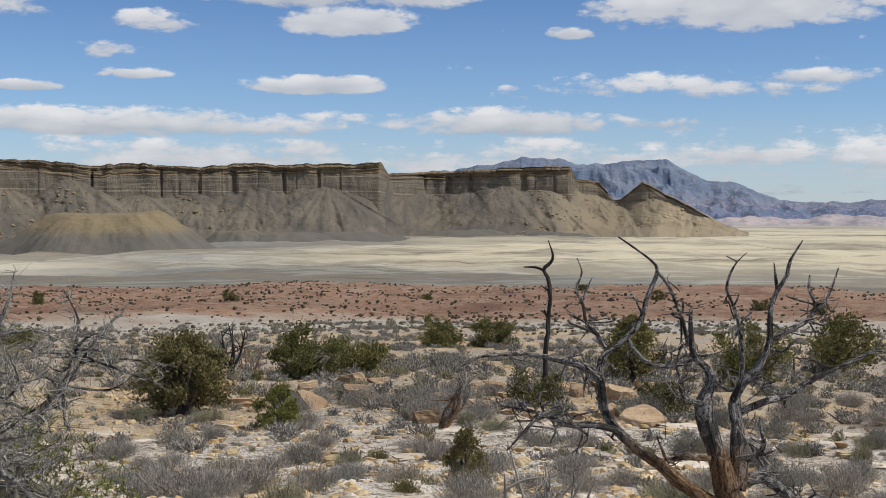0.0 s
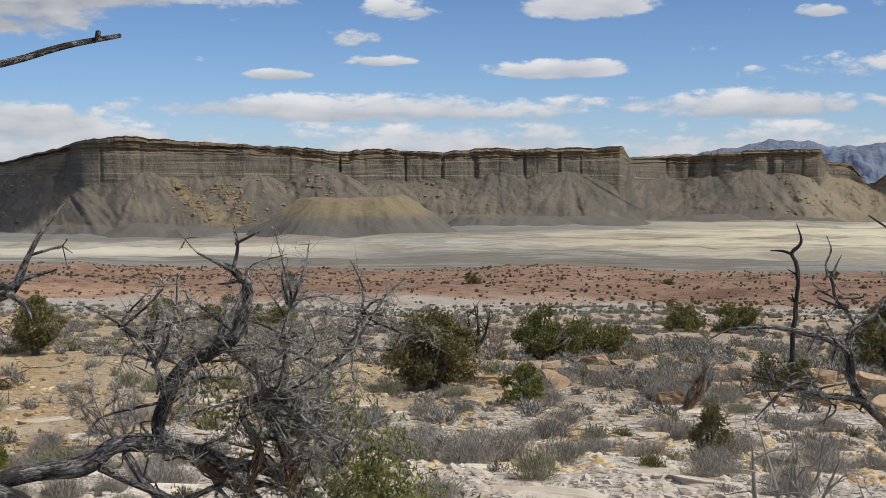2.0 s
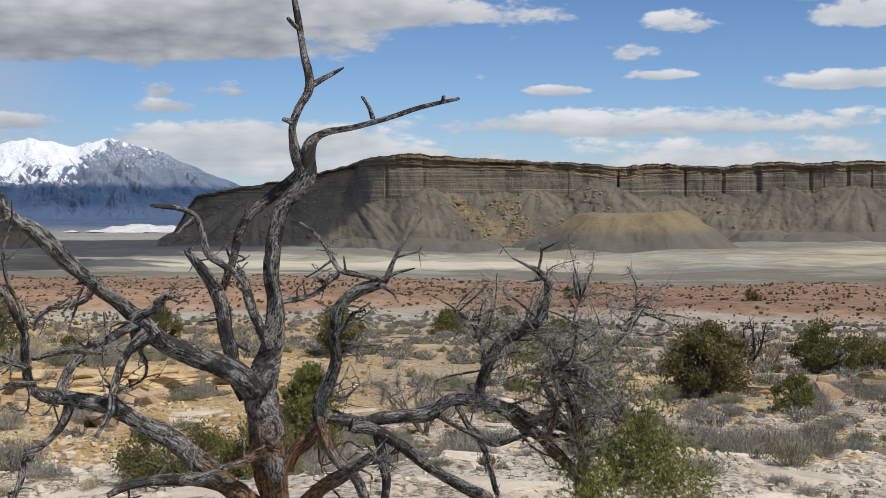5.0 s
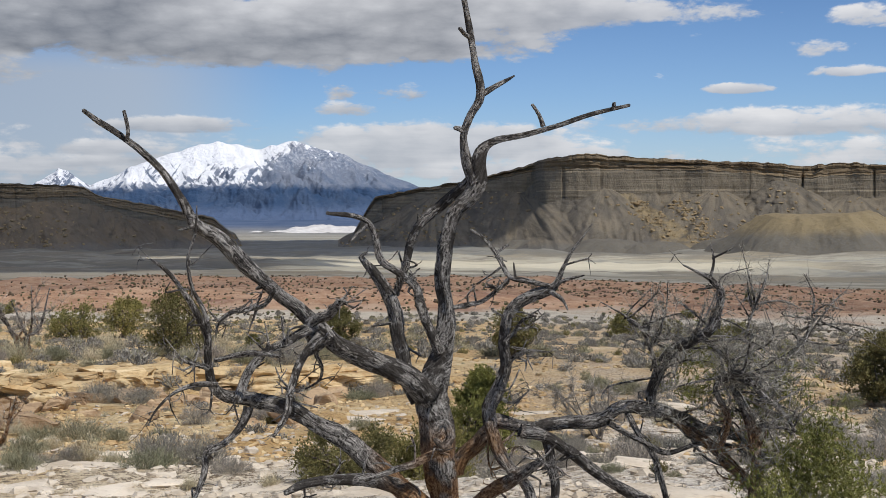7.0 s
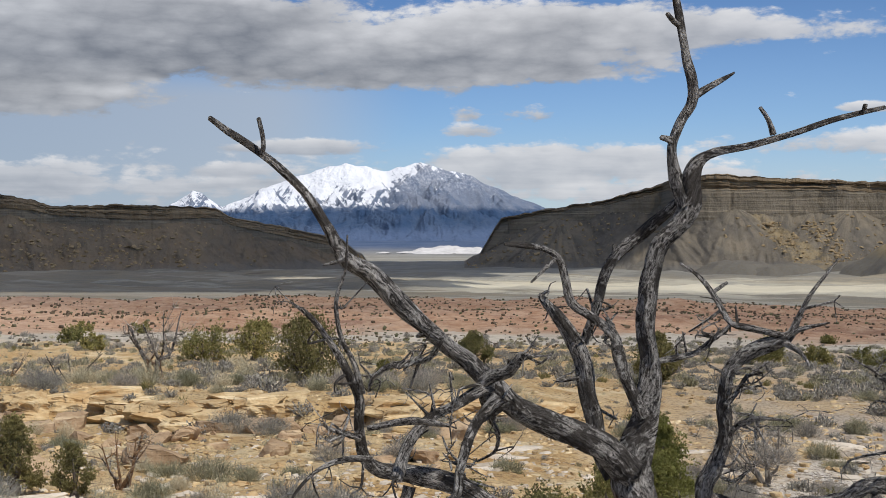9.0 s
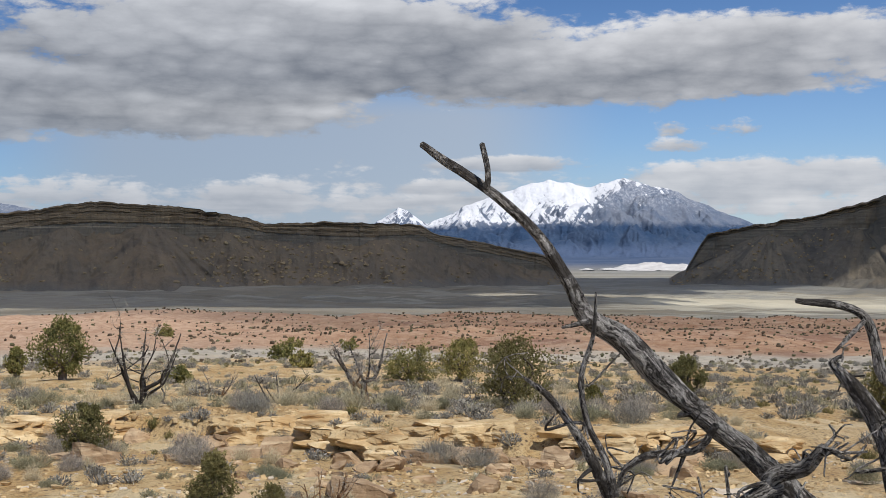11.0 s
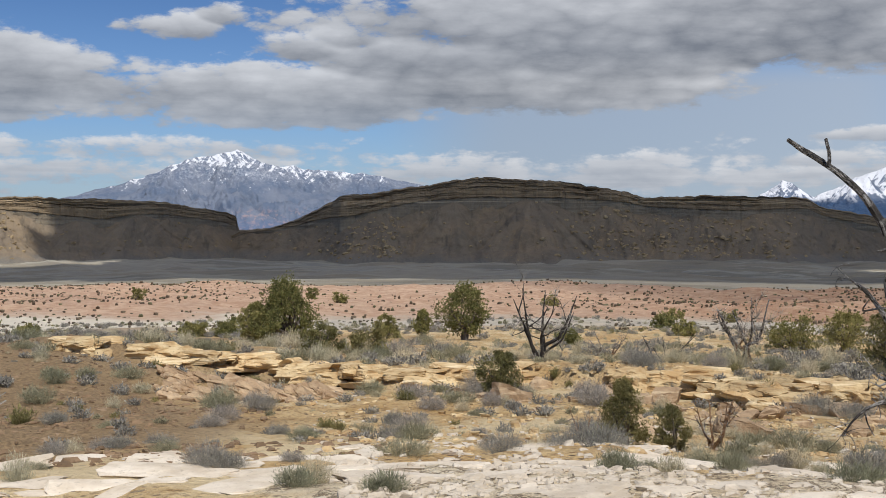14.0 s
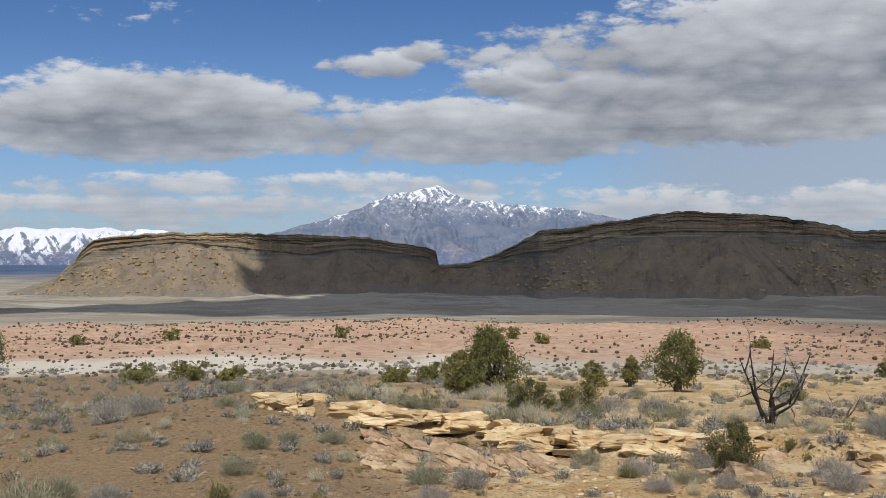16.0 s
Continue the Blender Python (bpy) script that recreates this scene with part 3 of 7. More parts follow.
            cone = (rise * ribs) ** 2 - ((np.hypot(arc[j] - at + lean[j], blunt) - blunt) * 0.95) ** 2
            over = np.sqrt(np.clip(cone, 0, None))
            won = (cone > 0) & (over > reach[j])
            reach[j] = np.where(won, over, reach[j])
            spoke[j] = np.where(won, at * 0.37 + 3.0 * (arc[j] - at) / (rise + 4.0), spoke[j])
        low = np.clip(zt + 7.0 + 5.0 * w(arc * 0.02, 31.0, 3) - z, 0, None)
        reach = reach + low * (2.3 + 0.9 * w.ridged(arc * 0.025, 8.0 + z * 0.02, 3))
        rill = w.ridged(arc * 0.035 + lean * 0.05, z * 0.02, 4, 0.6) * 3.0 + w(arc * 0.3, z * 0.3, 3) * 1.2
        talus_r.append(soft - 4.0 - reach + rill)
        spoke_of.append(np.stack([spoke, z * 0.02], -1))
        z_of.append(z + 0.25 * w(arc * 0.2, v * 9, 2))
    cliff_r, talus_r = np.stack(cliff_r), np.stack(talus_r)
    r = np.minimum(cliff_r, talus_r)
    buried = talus_r < cliff_r
    z = np.stack(z_of)
    tops = np.arange(1, n_top + 1) / n_top
    r = np.concatenate([r, np.stack([face + 8 + 300 * v * v for v in tops])])
    z = np.concatenate([z, np.stack([zr + 0.9 * w(arc * 0.06, v * 4.0, 4) + 0.5 * smooth(0, 0.2, v) - 80.0 * smooth(0.7, 1.0, v) for v in tops])])
    bb = np.radians(np.broadcast_to(b, r.shape))
    verts = np.stack([r * np.sin(bb), r * np.cos(bb), z], axis=-1)
    base = verts[n_face // 2, len(b) // 2].copy()
    verts = verts - base
    mesa = new(name)
    mesa.location = base
    cols = len(b)

    def sheet(kind, chosen):
        """The quads of the whole sheet for which chosen holds, as one part."""
        i, j = np.nonzero(chosen)
        quads = np.stack([i * cols + j, i * cols + j + 1, (i + 1) * cols + j + 1, (i + 1) * cols + j], -1)
        used, back = np.unique(quads, return_inverse=True)
        back = back.reshape(-1, 4)
        mesh = bpy.data.meshes.new(kind)
        mesh.vertices.add(len(used))
        mesh.vertices.foreach_set("co", verts.reshape(-1, 3)[used].astype(np.float32).ravel())
        mesh.loops.add(back.size)
        mesh.loops.foreach_set("vertex_index", back.astype(np.int32).ravel())
        mesh.polygons.add(len(back))
        mesh.polygons.foreach_set("loop_start", np.arange(0, back.size, 4, dtype=np.int32))
        mesh.polygons.foreach_set("use_smooth", np.full(len(back), kind in ("talus_slope", "plateau")))
        if kind == "talus_slope":
            layer = mesh.uv_layers.new(name="fall_line")
            layer.data.foreach_set("uv", np.concatenate(spoke_of)[used][back.ravel()].astype(np.float32).ravel())
        mesh.update(calc_edges=True)
        piece = new(kind, mesh)
        piece.data.materials.append({"talus_slope": SHALE, "caprock": CAPROCK}.get(kind, CLIFF))
        piece.parent = mesa

    loose = np.zeros((n_face - 1 + n_top, cols - 1), bool)
    loose[:n_face - 1] = buried[:-1, :-1]
    up = np.arange(n_face - 1 + n_top)[:, None] >= n_face - 1
    sheet("talus_slope", loose)
    cap_row = np.arange(n_face - 1 + n_top)[:, None]
    high = (zlow + (zr - zlow) * (cap_row + 0.5) / (n_face - 1) - zf) / (zr - zf)
    high = (high > min(cap_from, 0.66))[:, :-1] & ~up & ~loose
    sheet("cliff", ~loose & ~up & ~high)
    sheet("caprock", high)
    sheet("plateau", ~loose & up)
    # stones that have come down
    ii, jj = np.nonzero(loose)
    odds = 0.12 + smooth(0.1, 0.5, w(arc[jj] * 0.012, 55.0, 2))
    for at, _ in falls:
        odds = odds + 9.0 * np.exp(-((b[jj] - at - 0.03 * (n_face * 0.6 - ii)) / 0.6) ** 2) * smooth(80, 55, ii)
    odds = odds * smooth(8, 24, ii)
    pick = rng.choice(len(ii), 900, p=odds / odds.sum())
    rocks = new("rockfall", lumps("rockfall", verts[ii[pick], jj[pick]], rng.uniform(0.5, 1.0, 900) ** 3 * 2.6, seed))
    rocks.data.materials.append(ROCKFALL)
    rocks.parent = mesa
    tagged(rocks, "loose tan stones on the slope", kind="stuff")
    return tagged(mesa, label, "mesa")


make_mesa("mesa", "long grey-brown mesa with a clefted sandstone cliff above shale slopes", (
    (-36.4, 850, -1.27, -1.37, -1.47), (-35.7, 848, -0.92, -0.97, -1.47), (-35.1, 846, 0.23, -0.17, -1.47), (-34.75, 845, 0.79, 0.23, -1.37),
    (-33, 835, 1.13, 0.58, -1.32), (-29.94, 815, 1.64, 1.03, -1.27), (-27.6, 812, 2.28, 1.38, -1.42), (-27.2, 775, 2.48, 0.84, -1.47),
    (-25.6, 765, 2.70, 0.73, -1.57), (-25.1, 765, 2.69, 0.66, -1.62), (-23, 770, 2.55, 0.98, -1.67), (-20.2, 780, 2.38, 1.18, -1.77),
    (-16.75, 795, 2.19, 0.63, -1.87), (-15.9, 800, 2.07, 0.43, -1.87), (-13.66, 808, 2.22, 0.78, -1.72), (-12.7, 810, 2.13, 0.96, -1.67),
    (-11.3, 810, 2.05, 0.88, -1.52), (-8.8, 820, 2.32, 0.77, -1.27), (-8, 820, 2.17, 0.93, -1.22), (-6.3, 820, 2.23, 0.83, -1.07),
    (-3.25, 830, 2.31, 0.88, -0.92), (-2.95, 900, 1.81, 0.88, -0.87), (-1.6, 950, 1.85, 1.03, -0.82), (-0.94, 955, 1.89, 0.75, -0.82),
    (0.65, 950, 1.96, 0.83, -0.77), (2.23, 950, 2.05, 0.68, -0.77), (4.5, 950, 2.13, 0.83, -0.72), (5.25, 950, 2.13, 0.78, -0.72),
    (5.45, 985, 1.60, 0.93, -0.67), (6.47, 1000, 1.43, 0.93, -0.67), (6.9, 1000, 0.93, 0.63, -0.67), (7.13, 1000, 0.61, 0.43, -0.67),
    (7.49, 995, 0.64, 0.43, -0.67), (8.4, 990, 1.43, 0.83, -0.62), (9.1, 990, 1.08, 0.73, -0.62), (9.4, 990, 0.88, 0.53, -0.62),
    (10.6, 990, 0.31, 0.03, -0.62), (11.9, 990, -0.47, -0.57, -0.67), (13, 990, -0.87, -0.92, -0.97)), seed=11,
    clefts=((-15.9, 0.13, 14), (-13.0, 0.12, 7), (-11.3, 0.16, 9), (-9.85, 0.30, 13), (-7.6, 0.14, 8), (-6.1, 0.16, 9), (-5.1, 0.1, 5), (-24.6, 0.1, 4), (-26.3, 0.14, 5),
            (-1.3, 0.16, 8), (-0.25, 0.26, 12), (0.7, 0.2, 10), (3.1, 0.3, 13), (4.5, 0.12, 6)), falls=((-23.2, -0.15), (-21.4, -0.3)))
make_mesa("mesa", "dark grey-brown mesa with a thin ledged sandstone rim over shale slopes", (
    (-73.4, 900, -0.70, -0.80, -1.80), (-72.58, 890, -0.24, -0.35, -1.70), (-71.1, 860, -0.10, -0.25, -1.65), (-69.98, 835, 0.25, -0.05, -1.60),
    (-68.6, 805, 1.00, 0.20, -1.60), (-68.4, 800, 1.05, 0.00, -1.60), (-68.15, 772, 1.26, -0.10, -1.60), (-64.84, 765, 1.75, 0.80, -1.57),
    (-62.76, 760, 2.05, 0.90, -1.57), (-61.9, 760, 2.22, 0.90, -1.57), (-57.7, 760, 1.96, 0.95, -1.57), (-55.2, 765, 1.50, 0.90, -1.58),
    (-54.45, 765, 1.23, 0.70, -1.58), (-52.2, 770, 1.36, 0.50, -1.60), (-50.06, 770, 1.30, 0.40, -1.60), (-47.46, 800, 1.22, 0.65, -1.50),
    (-46.9, 815, 0.85, 0.30, -1.50), (-41.95, 900, -0.15, -0.70, -1.35), (-41.7, 905, -0.40, -0.85, -1.35), (-41.25, 925, -0.80, -1.00, -1.30),
    (-41, 940, -0.90, -1.10, -1.30), (-40.75, 950, -1.30, -1.40, -1.40)), seed=23, cap_from=0.3, fan_top=0.5)
make_mesa("mesa", "tan mesa with a crumbling rim, half in cloud shadow", (
    (-93.5, 900, -2.00, -2.05, -2.10), (-90.6, 830, -1.30, -1.40, -2.00), (-89.5, 800, -0.94, -1.00, -1.90), (-88.5, 790, 0.07, -0.10, -1.80),
    (-88.3, 785, 0.43, 0.10, -1.80), (-87.76, 780, 0.97, 0.25, -1.75), (-85.5, 775, 1.18, 0.50, -1.70), (-84.1, 770, 1.23, 0.68, -1.65),
    (-82.17, 768, 1.26, 0.40, -1.65), (-77.97, 780, 1.15, -0.15, -1.60), (-77.7, 785, 1.13, 0.20, -1.60), (-75.97, 830, 1.05, 0.30, -1.60),
    (-73.13, 900, 0.56, 0.00, -1.50), (-72.72, 905, 0.45, -0.10, -1.50), (-72.6, 915, -0.25, -0.40, -1.50), (-70.5, 930, -0.60, -0.70, -1.50)), seed=37, cap_from=0.3, fan_top=0.5)



def hill_look(n):
    p = place_of(n)
    x, y, z = n.split(p)
    blot, fine = n.noise(p, 0.05, 6.0, 0.65), n.noise(p, 0.4, 5.0, 0.7)
    tone = n.span(n.math("ADD", z, n.math("MULTIPLY", blot, 12.0)), -10.0, 0.0)
    colour = n.mix(tone, (0.19, 0.175, 0.145), (0.315, 0.25, 0.145))
    colour = n.mix(n.math("MULTIPLY", n.span(fine, 0.45, 0.7), 0.4), colour, (0.17, 0.13, 0.08))
    return colour, 0.95, n.bump(fine, 1.2, 0.7)


CLAY = material("tan and grey clay", hill_look)


def make_hill(name, label, bearing, r, across, deep, top, seed, fine=130):
    """A smooth mound of clay cut by rills."""
    w = Waves(seed)
    u, v = np.meshgrid(np.linspace(-1.25, 1.25, fine), np.linspace(-1.25, 1.25, fine))
    d = np.hypot(u * (1 + 0.12 * w(v * 1.5, 3.0, 2)), v)
    turn = np.arctan2(v, u)
    d = d * (1 + 0.07 * w(np.cos(turn) * 2.0, np.sin(turn) * 2.0, 3))
    rill = w.ridged(turn * 7.0, d * 0.8, 3, 0.6) * smooth(0.35, 0.7, d) * smooth(1.15, 0.8, d)
    x = r * math.sin(radians(bearing)) + across * u * math.cos(radians(bearing)) + deep * v * math.sin(radians(bearing))
    y = r * math.cos(radians(bearing)) - across * u * math.sin(radians(bearing)) + deep * v * math.cos(radians(bearing))
    low = ground_height(x, y)
    z = low - 3 + (top + 26) * (0.62 * np.clip((1.02 - d) / 0.5, 0, 1) + 0.38 * smooth(1.25, 0.3, d)) + 0.9 * rill + 0.9 * w(u * 7, v * 7, 4)
    hill = new(name, grid_mesh(name, np.stack([x, y, z], -1).reshape(-1, 3), fine, fine))
    hill.data.materials.append(CLAY)
    return tagged(hill, label, "hill")


make_hill("clay_hill", "rounded tan clay hill below the mesa cliff", -15.2, 960.0, 74.0, 60.0, 3.4, 71)

for k, (b, r, across, top) in enumerate(((-27.6, 1085.0, 34.0, -17.0), (-24.2, 1010.0, 40.0, -14.5), (-22.4, 1000.0, 34.0, -16.5), (-19.2, 1015.0, 30.0, -17.0), (-9.6, 1030.0, 30.0, -15.5),
                                           (-7.4, 1040.0, 46.0, -17.5), (-4.4, 1075.0, 50.0, -17.5), (0.5, 1240.0, 50.0, -19.0), (4.8, 1270.0, 44.0, -19.0))):
    make_hill("clay_mound", "low blue-grey clay mound at the foot of the mesa", b, r, across, across * 0.8, top, 80 + k, 40)

# ---- distant mountains ----


def make_mountain(label, outline, centre, seed, step=0.045, name="mountain", look_of=None, half=640.0):
    rows = np.array(outline, float)
    b = np.arange(rows[0, 0], rows[-1, 0] + step, step)[::-1]
    w = Waves(seed)
    crest = EYE + centre * np.tan(np.radians(np.interp(b, rows[:, 0], rows[:, 1]) + 0.07 * w(b * 1.1, 1.0, 4)))
    radii = np.linspace(-0.97 * half, 0.5 * half, 90)
    arc = np.radians(b) * centre
    points = []
    for d in radii:
        fall = np.clip(1 - abs(d) / half, 0, 1) ** 1.15
        ribs = w.ridged(arc * 0.006 + 0.9 * w(arc * 0.003, d * 0.004, 3), d * 0.0045 + 0.5 * w(arc * 0.004, d * 0.003 + 9, 2), 5, 0.55)
        z = -30 + (crest + 30) * fall + (crest * 0.15 + 5) * (ribs - 0.6) * smooth(0.0, 0.3, 1 - fall) * smooth(0.0, 0.25, fall)
        points.append((np.full_like(b, centre + d), z + 3.0 * w(arc * 0.03, d * 0.03, 3)))
    r, z = np.stack([p[0] for p in points]), np.stack([p[1] for p in points])
    bb = np.radians(np.broadcast_to(b, r.shape))
    verts = np.stack([r * np.sin(bb), r * np.cos(bb), z], axis=-1).reshape(-1, 3)
    mountain = new(name, grid_mesh(name, verts, r.shape[0], r.shape[1]))
    mountain.data.materials.append(look_of or MOUNTAIN)
    return tagged(mountain, label, name.replace("_", " "))


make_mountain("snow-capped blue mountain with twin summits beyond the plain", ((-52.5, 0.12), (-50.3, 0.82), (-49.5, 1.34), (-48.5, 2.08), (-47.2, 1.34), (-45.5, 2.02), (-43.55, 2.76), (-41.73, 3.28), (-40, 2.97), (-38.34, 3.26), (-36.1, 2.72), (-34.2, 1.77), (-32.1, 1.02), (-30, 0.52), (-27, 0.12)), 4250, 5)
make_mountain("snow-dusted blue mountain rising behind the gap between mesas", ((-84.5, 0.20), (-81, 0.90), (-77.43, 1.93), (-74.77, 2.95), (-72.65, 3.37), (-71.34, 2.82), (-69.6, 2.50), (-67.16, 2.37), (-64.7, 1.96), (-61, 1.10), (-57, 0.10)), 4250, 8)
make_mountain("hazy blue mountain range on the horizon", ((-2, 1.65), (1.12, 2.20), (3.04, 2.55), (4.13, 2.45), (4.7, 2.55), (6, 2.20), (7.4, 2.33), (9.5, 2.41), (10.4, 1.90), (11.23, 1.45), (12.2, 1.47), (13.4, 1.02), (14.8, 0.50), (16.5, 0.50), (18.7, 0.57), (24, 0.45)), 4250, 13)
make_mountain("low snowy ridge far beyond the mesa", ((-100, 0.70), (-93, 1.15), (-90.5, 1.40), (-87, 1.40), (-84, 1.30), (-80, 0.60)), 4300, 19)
make_mountain("low white badlands lit by the sun across the plain", ((-41.5, -1.0), (-39.4, -0.75), (-37.0, -0.50), (-35.5, -0.62), (-33.8, -0.35), (-32.6, -0.6), (-31.0, -1.0)), 2300, 29, 0.05, "badland_ridge",
              material("white badland clay", plain_look((0.62, 0.60, 0.58), (0.8, 0.78, 0.76), 0.05, 0.95, 1.0)), 120.0)
make_mountain("low pinkish badlands at the foot of the range", ((8.0, -0.9), (10.5, -0.35), (13.0, -0.1), (15.0, -0.2), (17.5, 0.0), (20.0, -0.1), (24.0, -0.3)), 2500, 33, 0.05, "badland_ridge",
              material("mauve badland clay", plain_look((0.27, 0.25, 0.27), (0.42, 0.36, 0.34), 0.03, 0.95, 1.0)), 200.0)

# ---- materials of the things ----


def wood_look(n):
    uv = n.add("ShaderNodeTexCoord", out=2)
    p = n.add("ShaderNodeTexCoord", out=3)
    grain = n.noise(n.vec("ADD", n.vec("MULTIPLY", uv, (11.0, 2.6, 1.0)), n.scaled(n.noise(p, 9.0, 3.0, 0.6, 1), 1.4)), 4.0, 7.0, 0.75)
    crack = n.noise(n.vec("MULTIPLY", uv, (22.0, 1.6, 1.0)), 2.0, 5.0, 0.65)
    blot = n.noise(p, 5.5, 5.0, 0.65)
    colour = n.ramp(grain, [(0.40, (0.018, 0.016, 0.014)), (0.455, (0.11, 0.10, 0.092)), (0.53, (0.34, 0.32, 0.295)), (0.65, (0.70, 0.67, 0.63))])
    colour = n.mix(n.math("MULTIPLY", n.span(blot, 0.51, 0.57), 0.85), colour, (0.05, 0.042, 0.036))
    colour = n.mix(n.span(crack, 0.41, 0.36), colour, (0.025, 0.022, 0.02))
    # bare heartwood low on the stem
    z = n.split(place_of(n))[2]
    px, py, pz = n.split(p)
    off = n.math("SQRT", n.math("ADD", n.math("MULTIPLY", px, px), n.math("MULTIPLY", py, py)))
    heart = n.math("MULTIPLY", n.span(n.math("ADD", z, n.math("MULTIPLY", blot, 0.8)), 0.82, 0.55), n.math("MULTIPLY", n.span(n.noise(p, 3.4, 4.0, 0.6), 0.36, 0.48), n.span(off, 0.55, 0.32)))
    colour = n.mix(n.math("MULTIPLY", heart, 0.85), colour, n.mix(n.span(grain, 0.4, 0.62), (0.13, 0.055, 0.022), (0.50, 0.29, 0.13)))
    return colour, 0.85, n.bump(n.math("ADD", grain, n.math("MULTIPLY", crack, 0.9)), 0.035, 1.0)


def leaf_look(dark, light, dry, share):
    def build(n):
        one = n.add("ShaderNodeNewGeometry", out=8)
        tree = n.add("ShaderNodeObjectInfo", out=5)
        p = n.add("ShaderNodeTexCoord", out=3)
        blot = n.noise(p, 2.2, 3.0)
        tone = n.math("ADD", n.math("MULTIPLY", one, 0.6), n.math("MULTIPLY", n.span(blot, 0.3, 0.7), 0.4))
        colour = n.mix(tone, dark, light)
        colour = n.mix(n.span(n.math("FRACT", n.math("MULTIPLY", one, 7.31)), 1.0 - share, 1.0 - share + 0.02), colour, dry)
        colour = n.mix(1.0, colour, n.mix(tree, (0.82, 0.85, 0.8), (1.18, 1.12, 1.05)), "MULTIPLY")
        return colour, 0.8, None
    return build


def rock_look(light, dark, warm):
    def build(n):
        p = place_of(n)
        one = n.add("ShaderNodeObjectInfo", out=5)
        x, y, z = n.split(p)
        beds = n.noise(n.xyz(n.math("MULTIPLY", x, 0.4), n.math("MULTIPLY", y, 0.4), n.math("MULTIPLY", z, 9.0)), 1.0, 5.0, 0.65)
        blot, fine = n.noise(p, 1.7, 5.0, 0.65), n.noise(p, 14.0, 4.0, 0.7)
        colour = n.mix(n.span(blot, 0.34, 0.66), dark, light)
        colour = n.mix(n.span(beds, 0.52, 0.68), colour, warm)
        colour = n.mix(n.math("MULTIPLY", n.span(fine, 0.56, 0.72), 0.6), colour, tuple(c * 0.5 for c in dark))
        colour = n.mix(1.0, colour, n.mix(one, (0.82, 0.80, 0.78), (1.1, 1.08, 1.06)), "MULTIPLY")
        return colour, 0.93, n.bump(n.math("ADD", n.math("MULTIPLY", beds, 0.7), n.math("ADD", blot, n.math("MULTIPLY", fine, 0.25))), 0.06, 0.9)
    return build


WOOD = material("weathered grey wood", wood_look)
CHAR = material("charred wood", plain_look((0.018, 0.016, 0.015), (0.07, 0.06, 0.052), 30.0, 0.9, 0.01))
BARK = material("shaggy juniper bark", plain_look((0.07, 0.055, 0.042), (0.20, 0.165, 0.13), 26.0, 0.95, 0.012, (1.0, 1.0, 0.2)))
TWIG = material("dry grey twigs", leaf_look((0.11, 0.096, 0.085), (0.44, 0.405, 0.37), (0.55, 0.51, 0.46), 0.2))
JUNIPER = material("juniper foliage", leaf_look((0.05, 0.054, 0.02), (0.36, 0.335, 0.12), (0.42, 0.34, 0.15), 0.08))
BRIGHT = material("fresh green foliage", leaf_look((0.08, 0.09, 0.024), (0.42, 0.41, 0.13), (0.24, 0.20, 0.08), 0.08))
OLIVE = material("olive shrub foliage", leaf_look((0.055, 0.055, 0.022), (0.32, 0.29, 0.12), (0.21, 0.175, 0.09), 0.12))
SAGE = material("grey sagebrush", leaf_look((0.085, 0.078, 0.072), (0.44, 0.415, 0.385), (0.46, 0.42, 0.34), 0.14))
DULL = material("grey-green brush", leaf_look((0.075, 0.075, 0.05), (0.42, 0.41, 0.28), (0.36, 0.32, 0.22), 0.14))
STRAW = material("bleached bunch grass", leaf_look((0.36, 0.32, 0.22), (0.66, 0.60, 0.45), (0.30, 0.28, 0.2), 0.2))
RUSSET = material("low brown scrub", leaf_look((0.07, 0.055, 0.04), (0.17, 0.135, 0.095), (0.12, 0.12, 0.07), 0.3))
LEDGE = material("tan ledge sandstone", rock_look((0.68, 0.54, 0.32), (0.46, 0.31, 0.15), (0.78, 0.65, 0.42)))
SLAB = material("pale pink sandstone slab", rock_look((0.50, 0.37, 0.235), (0.31, 0.21, 0.125), (0.60, 0.47, 0.31)))
PALE = material("bleached rock pavement", rock_look((0.76, 0.69, 0.58), (0.58, 0.50, 0.39), (0.80, 0.73, 0.62)))


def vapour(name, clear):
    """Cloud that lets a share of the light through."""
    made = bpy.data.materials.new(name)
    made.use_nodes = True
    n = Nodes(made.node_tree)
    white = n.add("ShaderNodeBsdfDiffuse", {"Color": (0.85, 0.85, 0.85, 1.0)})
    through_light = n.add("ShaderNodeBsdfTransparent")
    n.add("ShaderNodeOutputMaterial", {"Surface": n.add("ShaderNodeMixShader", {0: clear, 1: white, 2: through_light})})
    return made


# how strongly each of the added overhead clouds dims the sun
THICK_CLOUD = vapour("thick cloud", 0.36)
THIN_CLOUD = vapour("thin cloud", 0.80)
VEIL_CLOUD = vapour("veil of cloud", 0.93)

# ---- shapes ----
RNG = np.random.RandomState(7)


